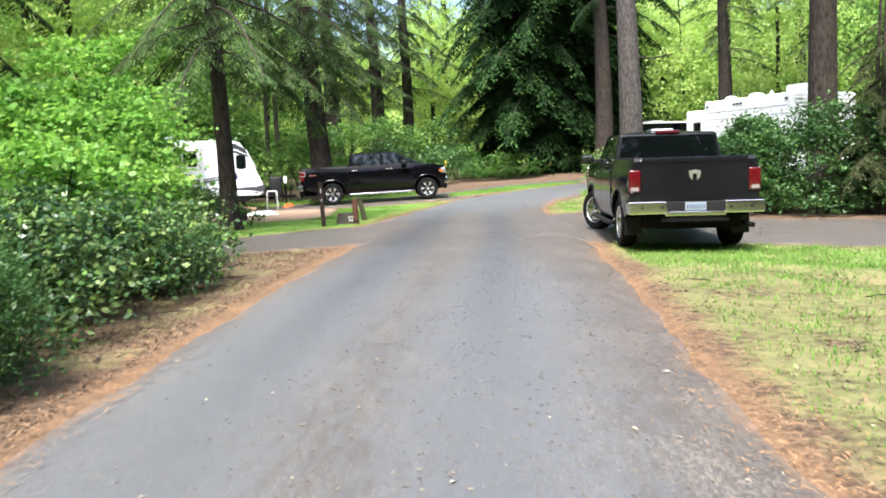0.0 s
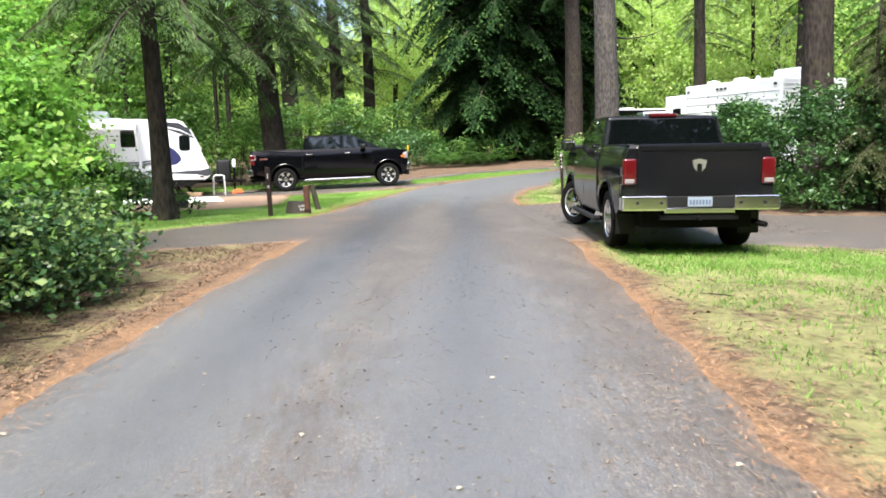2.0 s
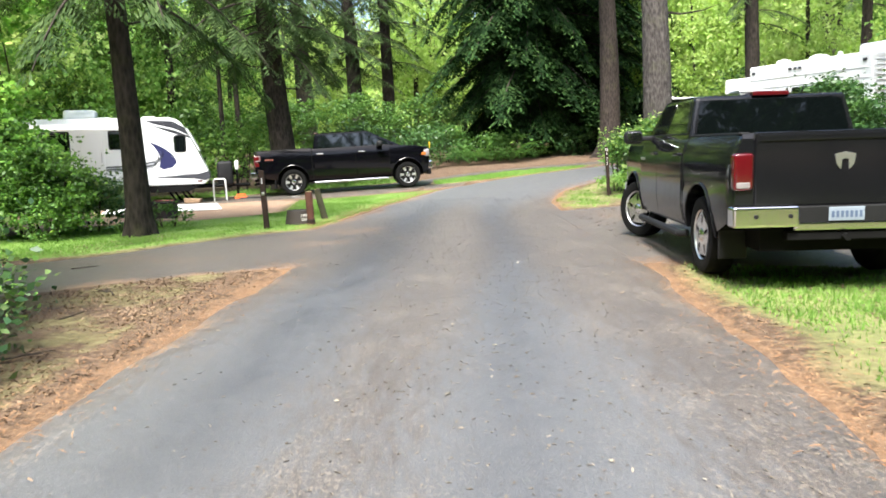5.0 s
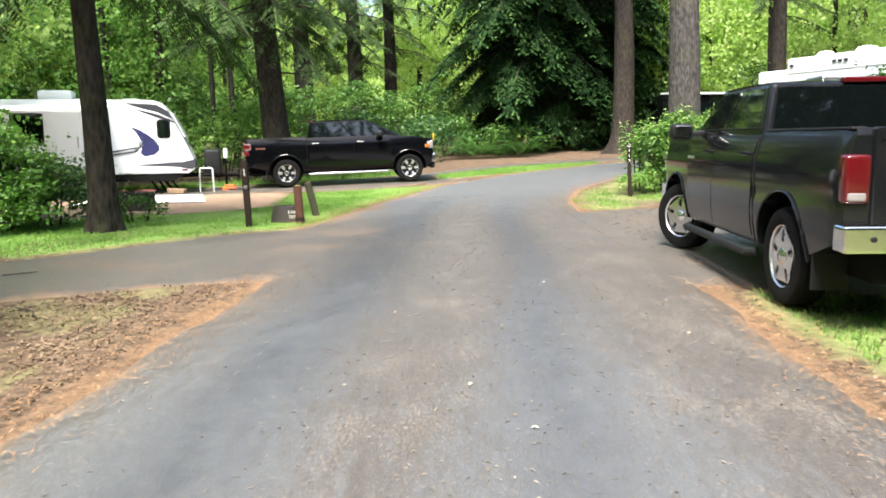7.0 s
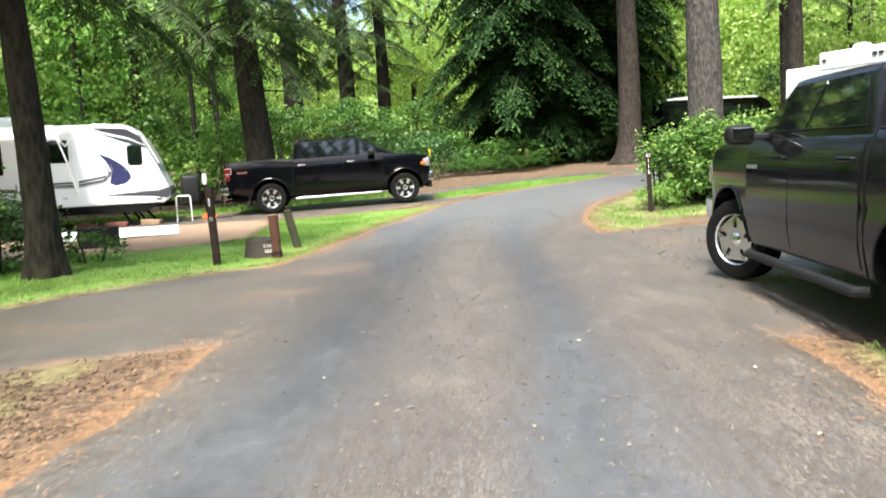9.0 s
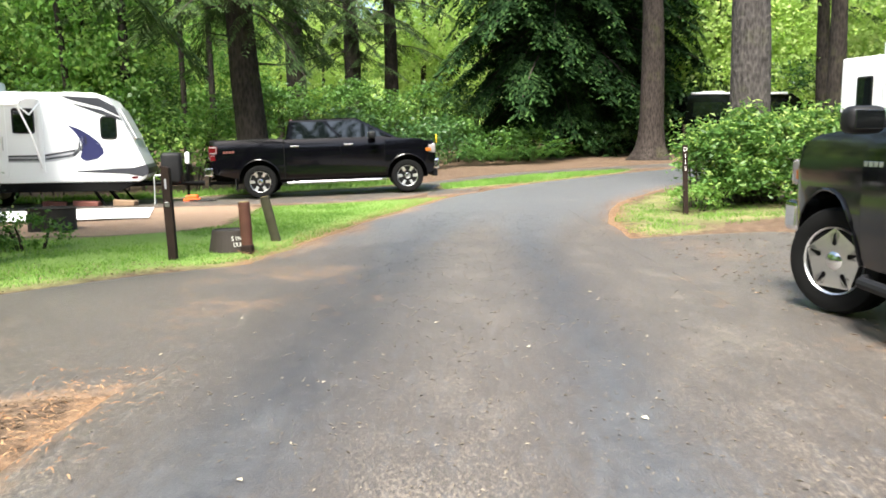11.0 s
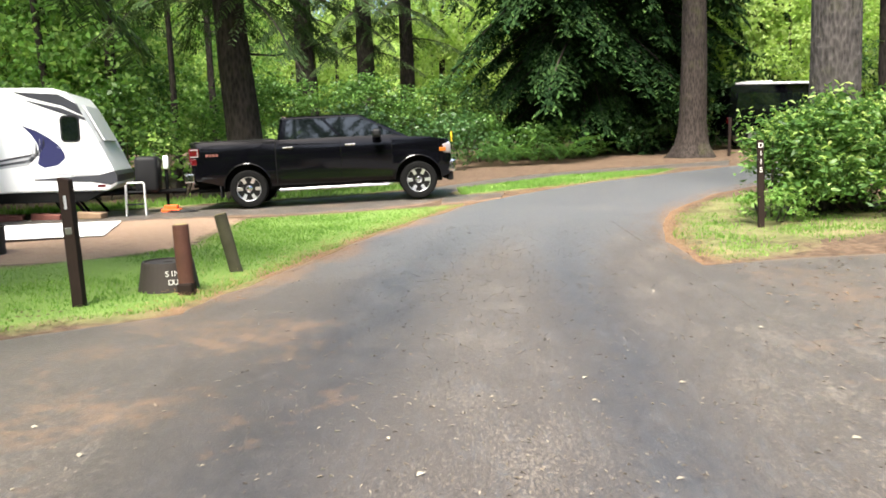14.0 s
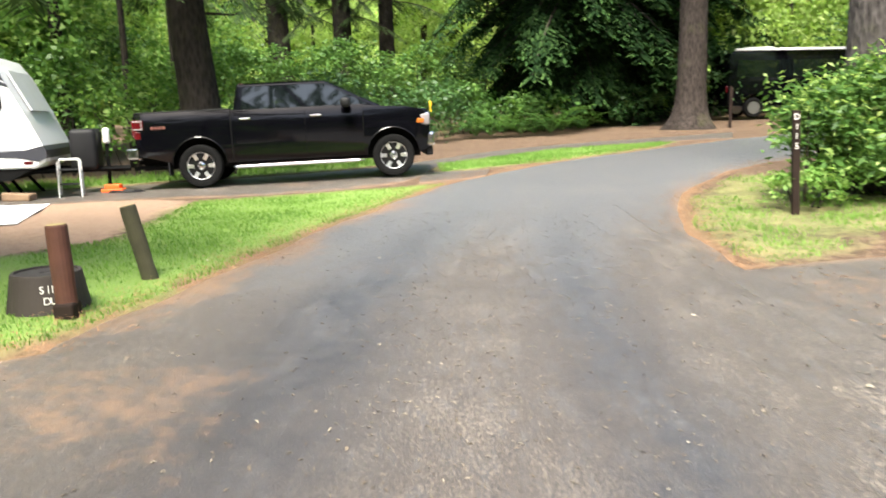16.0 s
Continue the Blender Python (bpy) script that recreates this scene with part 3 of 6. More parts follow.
def bough_mesh(name, length, sprays, material, hang=0.35, width=0.75, needle=0.16, step=0.055, blade=0.017, tips=None, spread=0.18):
    """A conifer bough along +x: a drooping limb, side twigs, and flat hanging sprays of needles; returns (needles, wood)."""
    quads, young = [], []
    bm = bmesh.new()
    pts = [Vector((length * t, 0, -hang * length * (t ** 1.8) * 0.6 + 0.05 * length * math.sin(t * 3))) for t in np.linspace(0, 1, 7)]
    tube(bm, pts, [0.035 * (1 - 0.8 * t) * length / 3 for t in np.linspace(0, 1, 7)], 5, caps=False)
    for k in range(sprays):
        t = 0.12 + 0.88 * rng.random() ** 0.8
        base = pts[0].lerp(pts[-1], t)
        i = min(5, int(t * 6))
        base = pts[i].lerp(pts[i + 1], t * 6 - i)
        side = 1 if rng.random() < 0.5 else -1
        ln = width * length * 0.42 * (1.08 - t) * (0.5 + 0.7 * rng.random()) + 0.12
        ang = side * (0.9 + spread * rng.normal())
        d = Vector((math.cos(ang), math.sin(ang), -0.18 - 0.25 * rng.random()))
        n = max(4, int(ln / step))
        for j in range(n):
            s = j / n
            p = base + d * ln * s + Vector((0, 0, -hang * ln * s * s * 0.9))
            for e in (1, -1):
                a2 = ang + e * (0.75 + 0.3 * rng.random())
                tip = Vector((math.cos(a2), math.sin(a2), -0.35 - 0.5 * rng.random())) * needle * (0.6 + 0.7 * rng.random()) * (1.15 - 0.6 * s)
                wv = Vector((-tip.y, tip.x, 0)).normalized() * blade
                quads.append((p - wv, p + tip * 0.6 - wv * 0.8, p + tip, p + tip * 0.55 + wv))
                young.append(s > 0.62 and t > 0.45)
    arr = np.array([[tuple(q) for q in f] for f in quads])
    wood = bpy.data.meshes.new(name + "_limb")
    bm.to_mesh(wood)
    bm.free()
    wood.materials.append(M_TWIG)
    return quads_mesh(name, arr, material, 4, tips, young), wood


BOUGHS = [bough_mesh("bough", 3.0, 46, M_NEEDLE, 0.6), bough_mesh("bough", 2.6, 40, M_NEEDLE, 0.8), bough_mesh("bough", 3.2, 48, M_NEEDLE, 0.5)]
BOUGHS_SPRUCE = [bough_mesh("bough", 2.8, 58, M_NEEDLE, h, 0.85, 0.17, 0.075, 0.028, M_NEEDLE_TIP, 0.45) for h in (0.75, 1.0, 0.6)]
BOUGHS_OLIVE = [bough_mesh("bough", 2.6, 40, M_NEEDLE_OLIVE, 0.6, 0.85, 0.15, 0.06, 0.02, None, 0.4)]
BOUGHS_FAR = [bough_mesh("bough", 3.0, 24, M_NEEDLE, 0.6, 0.9, 0.34, 0.16, 0.06)]
BOUGHS_LIGHT = [bough_mesh("bough", 3.0, 42, M_NEEDLE_LIGHT, 0.4), bough_mesh("bough", 2.6, 36, M_NEEDLE_LIGHT, 0.55)]


def add_bough(parent, at, kinds, k):
    needles, wood = kinds[k % len(kinds)]
    limb = new("bough", wood)
    limb.parent, limb.matrix_basis = parent, at
    spray = tagged(new("needle_spray", needles), kind="stuff")
    spray.parent = limb


def conifer(at, radius, height, bark, label, lean=(0, 0), boughs=(), kinds=None, seed=0.0, flare=1.5, taper=0.72):
    """A conifer: trunk, and boughs given as (height, degrees, length factor, tilt)."""
    ob = thing("conifer_tree", at, label, "tree", "conifers of the campground")
    v, f = trunk_mesh(radius, height, lean, flare, seed=seed, taper=taper)
    raw("trunk", v, f, bark, ob, smooth=True)
    for i, (h, a, s, tilt) in enumerate(boughs):
        m = pose(lean[0] * h, lean[1] * h, h, 0, 0, a) @ pose(0, 0, 0, 0, tilt, 0) @ Matrix.Scale(s, 4)
        add_bough(ob, m, kinds or BOUGHS, i)
    return ob


def ring_of_boughs(h0, h1, n, s0, s1, a0=0, a1=360, tilt=8, uneven=0.2):
    out = []
    for i in range(n):
        t = i / max(1, n - 1)
        out.append((h0 + (h1 - h0) * t, a0 + (a1 - a0) * ((i * 0.618) % 1.0), (s0 + (s1 - s0) * t) * (1 - uneven + 2 * uneven * rng.random()), tilt + 70 * uneven * (rng.random() - 0.5)))
    return out


def stub_branches(ob, spots, material=M_BARK_DARK):
    """Bare dead branches on a trunk: (height, degrees, length)."""
    for h, a, ln in spots:
        bm = bmesh.new()
        pts = [(0, 0, 0), (ln * 0.35, 0.02, -0.03 * ln), (ln * 0.7, -0.03, 0.02 * ln), (ln, 0.05, 0.12 * ln)]
        tube(bm, pts, [0.035, 0.026, 0.018, 0.006], 6)
        b = part("dead_branch", bm, material, ob)
        b.matrix_basis = pose(0, 0, h, 0, 0, a)


# the trees that stand by themselves along the road
TREE_1 = conifer(on_ground(-5.55, 20.0), 0.235, 17, M_BARK_DARK, "tall dark-barked conifer beside the gravel driveway", (-0.012, 0), 
                 ring_of_boughs(4.5, 8, 22, 1.25, 1.1, 60, 400, 12) + ring_of_boughs(9, 16, 18, 1.1, 0.8, 0, 1440, 8), BOUGHS_LIGHT, 1.0, 1.35)
stub_branches(TREE_1, [(4.5, 178, 1.4), (3.9, 20, 0.5)])
TREE_2 = conifer(on_ground(-5.25, 33.6), 0.50, 20, M_BARK_DARK, "thick dark conifer behind the black pickup bed", (-0.055, 0),
                 ring_of_boughs(4.9, 10, 38, 1.3, 1.5, 100, 440, 12), BOUGHS_LIGHT, 2.0, 1.3)
stub_branches(TREE_2, [(3.6, -8, 2.3), (4.4, 170, 1.6)])
TREE_3 = conifer(on_ground(-7.3, 53.2), 0.66, 22, M_BARK_DARK, "dark conifer trunk standing in the woods", (-0.05, 0), ring_of_boughs(5.6, 13, 26, 1.2, 1.4), BOUGHS_LIGHT, 3.0)
TREE_4 = conifer(on_ground(-4.3, 52.5), 0.55, 22, M_BARK_DARK, "dark conifer trunk standing in the woods", (-0.045, 0), ring_of_boughs(5.2, 13, 26, 1.1, 1.4), BOUGHS_LIGHT, 4.0)
TREE_5 = conifer(on_ground(-2.5, 53.6), 0.46, 22, M_BARK_DARK, "dark conifer trunk standing in the woods", (-0.02, 0), ring_of_boughs(5.8, 13, 26, 1.1, 1.4), BOUGHS_LIGHT, 5.0)
TREE_6 = conifer(on_ground(8.25, 41.7), 0.52, 22, M_BARK_BROWN, "big brown-barked conifer at the bend of the road", (-0.02, 0), ring_of_boughs(8.5, 14, 14, 1.2, 1.3), BOUGHS, 6.0, 1.7)
TREE_7 = conifer(on_ground(6.15, 26.6), 0.43, 22, M_BARK_GREY, "big grey scaly-barked spruce behind the island bush", (-0.022, 0), ring_of_boughs(9.5, 20, 18, 0.9, 0.7, 0, 1440, 8), BOUGHS, 7.0, 1.5)
stub_branches(TREE_7, [(4.6, 15, 1.9), (5.2, 195, 0.8)], M_BARK_BROWN)
TREE_8 = conifer(on_ground(9.7, 20.8), 0.43, 20, M_BARK_BROWN, "brown conifer trunk rising from the dark hedge", (0.0, 0), ring_of_boughs(8, 13, 12, 1.0, 1.2), BOUGHS, 8.0)

conifer(on_ground(-8.2, 10.8), 0.3, 18, M_BARK_DARK, "dark conifer whose boughs hang over the bushes", (0, 0), ring_of_boughs(4.2, 9, 30, 1.1, 1.2, -60, 100, 10), BOUGHS_LIGHT, 8.5)

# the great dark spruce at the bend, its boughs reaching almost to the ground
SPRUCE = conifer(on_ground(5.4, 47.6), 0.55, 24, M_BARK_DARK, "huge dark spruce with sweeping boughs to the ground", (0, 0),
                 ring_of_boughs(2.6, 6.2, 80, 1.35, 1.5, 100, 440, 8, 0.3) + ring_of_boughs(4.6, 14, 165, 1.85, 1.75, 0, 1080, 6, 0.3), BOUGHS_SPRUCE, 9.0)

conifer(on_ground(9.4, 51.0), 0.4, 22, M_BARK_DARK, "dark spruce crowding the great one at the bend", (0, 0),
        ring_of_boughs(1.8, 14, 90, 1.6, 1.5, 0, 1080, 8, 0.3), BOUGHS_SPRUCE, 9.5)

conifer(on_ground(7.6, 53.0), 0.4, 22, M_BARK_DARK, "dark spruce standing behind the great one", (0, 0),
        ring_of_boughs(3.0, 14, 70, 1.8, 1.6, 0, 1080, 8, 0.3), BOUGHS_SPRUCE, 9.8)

# far woods: trunks with crowns, and a soft mass of leaves behind them
def crown_mesh(name, blobs, per, spread, size, material):
    v = leaves(clumps(blobs, per, spread, 0.45), size, narrow=0.9, up=0.0)
    return quads_mesh(name, v[:, [0, 1, 3]] if size < 0.3 else v, material, 3 if size < 0.3 else 4)


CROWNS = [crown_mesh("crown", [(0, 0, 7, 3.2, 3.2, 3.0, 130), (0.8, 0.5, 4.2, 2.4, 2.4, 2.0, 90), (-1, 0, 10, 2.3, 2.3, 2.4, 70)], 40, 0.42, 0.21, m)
          for m in (M_LEAF_PALE_LIT, M_LEAF_BRIGHT, M_LEAF_MID)]
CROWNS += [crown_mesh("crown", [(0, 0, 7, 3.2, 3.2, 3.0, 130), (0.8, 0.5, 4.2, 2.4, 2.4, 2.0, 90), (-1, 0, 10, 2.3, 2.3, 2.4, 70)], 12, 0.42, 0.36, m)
           for m in (M_LEAF_PALE_LIT, M_LEAF_BRIGHT, M_LEAF_MID)]
TRUNKS = [trunk_mesh(r, 18, (ln, 0), 1.3, 10, 14, s) for r, ln, s in ((0.14, -0.04, 1), (0.24, 0.0, 2), (0.09, 0.06, 3))]
TRUNK_MESHES = []
for v, f in TRUNKS:
    me = bpy.data.meshes.new("trunk")
    me.from_pydata(v, [], f)
    me.shade_smooth()
    me.materials.append(M_BARK_DARK)
    TRUNK_MESHES.append(me)


def broadleaf(x, y, crown, trunk, s, rz, label, dz=0.0):
    ob = thing("broadleaf_tree", on_ground(x, y, rz), label, "tree", "trees of the woods")
    t = new("trunk", TRUNK_MESHES[trunk])
    t.parent = ob
    c = new("crown", CROWNS[crown])
    c.parent = ob
    c.matrix_basis = Matrix.Translation((0, 0, dz)) @ Matrix.Scale(s, 4)
    return ob


pick = random.Random(11)
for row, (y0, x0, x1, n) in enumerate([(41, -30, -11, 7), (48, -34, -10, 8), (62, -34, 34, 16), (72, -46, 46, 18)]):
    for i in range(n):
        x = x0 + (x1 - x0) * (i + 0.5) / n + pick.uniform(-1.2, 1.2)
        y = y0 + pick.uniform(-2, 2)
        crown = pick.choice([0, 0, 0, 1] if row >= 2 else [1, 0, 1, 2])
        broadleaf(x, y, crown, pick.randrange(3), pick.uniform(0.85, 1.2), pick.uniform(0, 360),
                  ("sunlit-toned yellow-green", "fresh green", "deep green")[crown] + " broadleaf tree in the woods", pick.uniform(-1.8, 0.6))
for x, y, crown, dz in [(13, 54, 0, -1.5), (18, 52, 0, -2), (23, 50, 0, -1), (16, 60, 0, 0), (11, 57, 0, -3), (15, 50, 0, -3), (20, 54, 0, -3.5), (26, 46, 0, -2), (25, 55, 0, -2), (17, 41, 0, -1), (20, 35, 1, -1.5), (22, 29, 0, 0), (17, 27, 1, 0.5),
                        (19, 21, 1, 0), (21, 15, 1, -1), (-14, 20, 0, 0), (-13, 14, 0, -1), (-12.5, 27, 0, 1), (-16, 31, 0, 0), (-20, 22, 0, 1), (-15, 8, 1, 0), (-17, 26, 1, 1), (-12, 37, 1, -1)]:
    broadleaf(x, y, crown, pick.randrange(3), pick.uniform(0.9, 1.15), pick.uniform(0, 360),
              ("sunlit-toned yellow-green", "fresh green", "deep green")[crown] + " broadleaf tree near the campsites", dz)
for x, y, r in [(-10.5, 38, 0.2), (-9.2, 44, 0.16), (-13.5, 40, 0.3), (-16, 46, 0.34), (-8.2, 37, 0.11), (12.5, 36, 0.32), (14.5, 41, 0.3), (17, 36, 0.26), (20, 45, 0.4), (11, 58, 0.35), (0.5, 62, 0.4)]:
    conifer(on_ground(x, y), r, 20, M_BARK_DARK, "slim dark conifer trunk in the woods", (pick.uniform(-0.05, 0.01), 0), ring_of_boughs(5.5, 12, 12, 0.8, 1.0), BOUGHS_LIGHT, x)

# the undergrowth behind the campsites
def thicket(spots, material, label, size, per=16, spread=0.22, fresh=None, category="bush"):
    for x, y, rx, ry, h in spots:
        k = int(13 * rx * h + 10)
        bush("bush", on_ground(x, y), [(0, 0, h * 0.45, rx, ry, h * 0.55, k), (rx * 0.3, 0, h * 0.75, rx * 0.6, ry * 0.7, h * 0.35, k // 2)],
             per, spread, size, material, label, 5, fresh=fresh, category=category)


thicket([(-15, 33, 2.4, 1.6, 3.2), (-12, 34.4, 2.2, 1.4, 3.0), (-9.6, 35, 1.8, 1.3, 2.8)], M_LEAF_MID,
        "dense green understory shrub behind the campsite", 0.17)
thicket([(-7.4, 34.6, 1.3, 1.0, 2.3), (-6.6, 36.5, 1.6, 1.2, 2.6)], M_LEAF_BRIGHT, "fresh green shrub behind the trailer tongue", 0.15)
thicket([(-8, 45, 2.6, 1.6, 3.4), (-12.5, 43, 2.6, 1.8, 4.0), (-4.5, 47, 2.4, 1.6, 3.4), (-1.2, 49, 2.2, 1.5, 3.2), (-17, 41, 3, 2, 4)], M_LEAF_MID,
        "leafy understory shrub deep in the woods", 0.16, 30)
thicket([(-3.3, 38.5, 1.7, 1.3, 2.1), (-1.2, 41.0, 1.5, 1.2, 1.7), (-0.2, 43.8, 1.6, 1.2, 1.8), (7.0, 45, 1.3, 1, 1.3), (1.5, 50.5, 2.2, 1.2, 3.2), (5.0, 51, 2.4, 1.2, 3.4), (8.3, 50, 2.0, 1.2, 3.0), (9.5, 46, 2.2, 1.4, 2.6), (12.6, 49.5, 3.2, 1.6, 3.6), (17.5, 47, 3, 1.6, 4)], M_LEAF_DARK, "dark evergreen shrub under the trees", 0.16)

thicket([(3.0, 44.2, 1.9, 0.9, 1.3), (0.6, 45.2, 1.3, 1.0, 1.8)], M_LEAF_MID, "broad-leaved green shrub at the foot of the spruce", 0.2)

# tall woods round and behind the start of the walk
for x, y, r in [(13, 1, 0.4), (12, -5, 0.45), (7, -8, 0.42), (-14, -1, 0.4), (-9, -12, 0.45), (-17, -4, 0.4), (3.5, -14, 0.45), (-3.5, -15, 0.42), (0.5, -22, 0.5), (8, -17, 0.4), (-9, -15, 0.4)]:
    conifer(on_ground(x, y), r, 24, M_BARK_BROWN, "tall conifer in the woods along the road", (0, 0), ring_of_boughs(6.5, 22, 46, 2.0, 1.0, 0, 1440, 12), BOUGHS_FAR, x + y)
for x, y, crown, s in [(6, -20, 2, 1.6), (-6, -21, 1, 1.6), (12, -10, 2, 1.5), (-13, -9, 2, 1.5), (16, 2, 1, 1.5), (-17, 3, 2, 1.5), (0, -30, 2, 1.8), (12, -26, 1, 1.7), (-13, -27, 2, 1.7), (20, -6, 2, 1.6), (-21, -4, 1, 1.6)]:
    broadleaf(x, y, crown + 3, 1, s, pick.uniform(0, 360), ("sunlit-toned yellow-green", "fresh green", "deep green")[crown] + " broadleaf tree behind the road", -1.0)


def forest_wall():
    """The far woods all round: an uneven leafy wall beyond the trees."""
    k = Mat("far_foliage")
    co = k.world_co()
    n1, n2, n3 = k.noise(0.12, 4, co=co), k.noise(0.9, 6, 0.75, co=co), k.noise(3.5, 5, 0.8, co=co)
    # bright tones put the look of backlit leaves into the wall's colour
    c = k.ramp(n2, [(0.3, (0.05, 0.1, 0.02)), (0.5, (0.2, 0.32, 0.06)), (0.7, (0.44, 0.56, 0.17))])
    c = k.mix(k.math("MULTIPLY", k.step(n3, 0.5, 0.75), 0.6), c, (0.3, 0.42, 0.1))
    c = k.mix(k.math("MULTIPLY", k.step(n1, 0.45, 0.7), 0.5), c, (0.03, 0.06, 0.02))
    k.set(color=c, rough=0.9, spec=0.1)
    k.bump(n2, 1.0, 0.8)
    n, rows = 240, 16
    verts, faces = [], []
    for i in range(n):
        a = 2 * math.pi * i / n
        top = 18 + 9 * noise.fractal(Vector((math.cos(a) * 9, math.sin(a) * 9, 0)), 1, 2, 4)
        for j in range(rows):
            t = j / (rows - 1)
            p = Vector((math.cos(a) * 9, math.sin(a) * 9, t * 5))
            r = 82 + 5 * noise.fractal(p * 1.7, 1, 2, 4) + 6 * t * t
            verts.append((math.cos(a) * r, 12 + math.sin(a) * r, -1 + top * t))
    for i in range(n):
        for j in range(rows - 1):
            q = ((i + 1) % n) * rows
            faces.append((i * rows + j, q + j, q + j + 1, i * rows + j + 1))
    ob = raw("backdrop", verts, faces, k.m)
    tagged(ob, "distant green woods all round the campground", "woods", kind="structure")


forest_wall()

# one dense-crowned tree added out of view on the left
for x, y, r in [(-22, 15, 0.36)]:
    conifer(on_ground(x, y), r, 24, M_BARK_BROWN, "unseen broad-crowned conifer added far left of the road", (0, 0), ring_of_boughs(8.5, 22, 64, 2.0, 1.2, 0, 1440, 8), BOUGHS, x + y)

# bushes along the road
bush("bush", on_ground(-4.6, 8.2), [(0.4, -2.7, 0.6, 1.1, 1.3, 0.85, 130), (0.55, -0.9, 0.55, 1.15, 1.3, 0.8, 150), (0.65, 0.8, 0.5, 1.1, 1.2, 0.7, 150), (0.75, 2.1, 0.45, 1.0, 0.9, 0.6, 110),
                                   (-0.2, -3.6, 0.8, 1.2, 1.2, 0.95, 120), (-0.5, 0.4, 1.0, 1.3, 1.8, 0.6, 110), (-2.6, 0.5, 1.0, 1.5, 2.4, 1.0, 90), (0.2, 3.1, 0.5, 0.9, 0.9, 0.55, 80)],
     50, 0.15, 0.07, M_LEAF_SALAL, "low dark glossy salal thicket beside the road", 16, 0.6, fresh=M_LEAF_BRIGHT, shell=0.5)
bush("bush", on_ground(-4.9, 10.6), [(0.45, 0.9, 1.55, 0.6, 0.8, 0.75, 66), (0.55, -0.3, 1.3, 0.7, 0.9, 0.65, 66), (0.2, 0.5, 2.1, 0.8, 0.9, 0.6, 60), (-0.3, -0.7, 2.05, 0.9, 1.0, 0.6, 66),
                                    (0.5, -1.7, 1.35, 0.85, 0.9, 0.55, 66), (-1.1, 0.2, 2.25, 0.9, 1.0, 0.6, 60), (-1.2, -1.6, 1.9, 1.0, 1.0, 0.6, 54), (-2.3, -0.6, 2.1, 1.2, 1.2, 0.7, 54), (0.05, 1.7, 2.0, 0.75, 0.8, 0.75, 42), (0.0, 0.2, 2.55, 0.3, 0.35, 0.2, 8)],
     44, 0.19, 0.085, M_LEAF_MAPLE, "bright green maple bush above the thicket", 14, 0.75, shell=0.4, flatten=0.28)
bush("bush", on_ground(-7.0, 21.3), [(0.2, -0.2, 0.5, 0.9, 0.8, 0.6, 110), (-1.2, -0.5, 0.9, 1.1, 1.0, 0.9, 150), (-2.6, -0.6, 1.1, 1.2, 1.0, 1.1, 150), (-4.0, -0.6, 1.2, 1.2, 1.0, 1.2, 120)], 34, 0.15, 0.085, M_LEAF_SALAL,
     "dark salal bush beside the tree by the driveway", 8)
bush("bush", on_ground(-7.9, 20.2), [(0.6, 0, 0.9, 0.8, 0.7, 0.8, 110), (-0.5, 0.1, 1.25, 0.9, 0.8, 0.95, 130), (-1.7, 0, 1.5, 1.0, 0.9, 1.0, 130), (0.2, -0.4, 0.4, 1.2, 0.6, 0.5, 100), (-1.6, -0.4, 0.45, 1.3, 0.7, 0.55, 110), (-0.9, 0, 1.95, 0.8, 0.7, 0.5, 70), (-2.6, 0, 1.7, 1.0, 0.8, 0.9, 90)],
     46, 0.16, 0.085, M_LEAF_MID, "dense leafy thicket between driveway and trailer", 8, 0.6, fresh=M_LEAF_MAPLE, share=0.3, flatten=0.3)
bush("bush", on_ground(-3.3, 5.2), [(0, 0, 0.45, 0.6, 0.75, 0.6, 150), (-0.7, 0.2, 0.6, 0.7, 0.8, 0.65, 130)], 90, 0.11, 0.04, M_LEAF_DARK, "fine-leaved dark huckleberry bush beside the road", 10, 0.4)
bush("bush", on_ground(-9.3, 21.2), [(0, 0, 2.3, 1.4, 1.2, 1.0, 110), (-0.6, 0.3, 3.9, 1.6, 1.4, 1.1, 100), (1.2, 0.2, 4.6, 1.0, 0.9, 0.6, 40), (0.6, -0.5, 1.6, 1.2, 0.8, 0.7, 80), (-1.6, -0.2, 2.6, 1.2, 1.0, 0.9, 80)], 38, 0.19, 0.12, M_LEAF_MAPLE,
     "tall bright maple shrub over the driveway", 8, 0.8, flatten=0.3)
bush("bush", on_ground(-5.55, 21.6), [(0, 0, 0.2, 0.45, 0.35, 0.25, 34)], 18, 0.07, 0.07, M_LEAF_MID, "low leafy weeds at the tree foot", 4)
bush("bush", on_ground(6.2, 25.9), [(0, 0, 0.75, 1.35, 1.0, 0.78, 190), (-0.8, -0.1, 0.75, 0.85, 0.8, 0.8, 110), (0.4, 0.1, 1.1, 0.95, 0.8, 0.6, 110), (0.1, -0.2, 0.35, 1.35, 0.95, 0.4, 120), (-0.35, 0.1, 1.4, 0.4, 0.4, 0.35, 34), (1.0, 0, 1.35, 0.5, 0.5, 0.4, 44), (-1.3, -0.2, 0.95, 0.4, 0.4, 0.35, 34)],
     24, 0.13, 0.12, M_LEAF_MID, "uneven rhododendron bush with pale tips on the grassy island", 14, 0.36, fresh=M_LEAF_PALE_LIT, share=0.18, shell=0.5)
bush("bush", on_ground(4.75, 25.3), [(0, 0, 0.22, 0.6, 0.4, 0.25, 44)], 20, 0.07, 0.07, M_LEAF_BRIGHT, "low leafy weeds round the site post", 3)
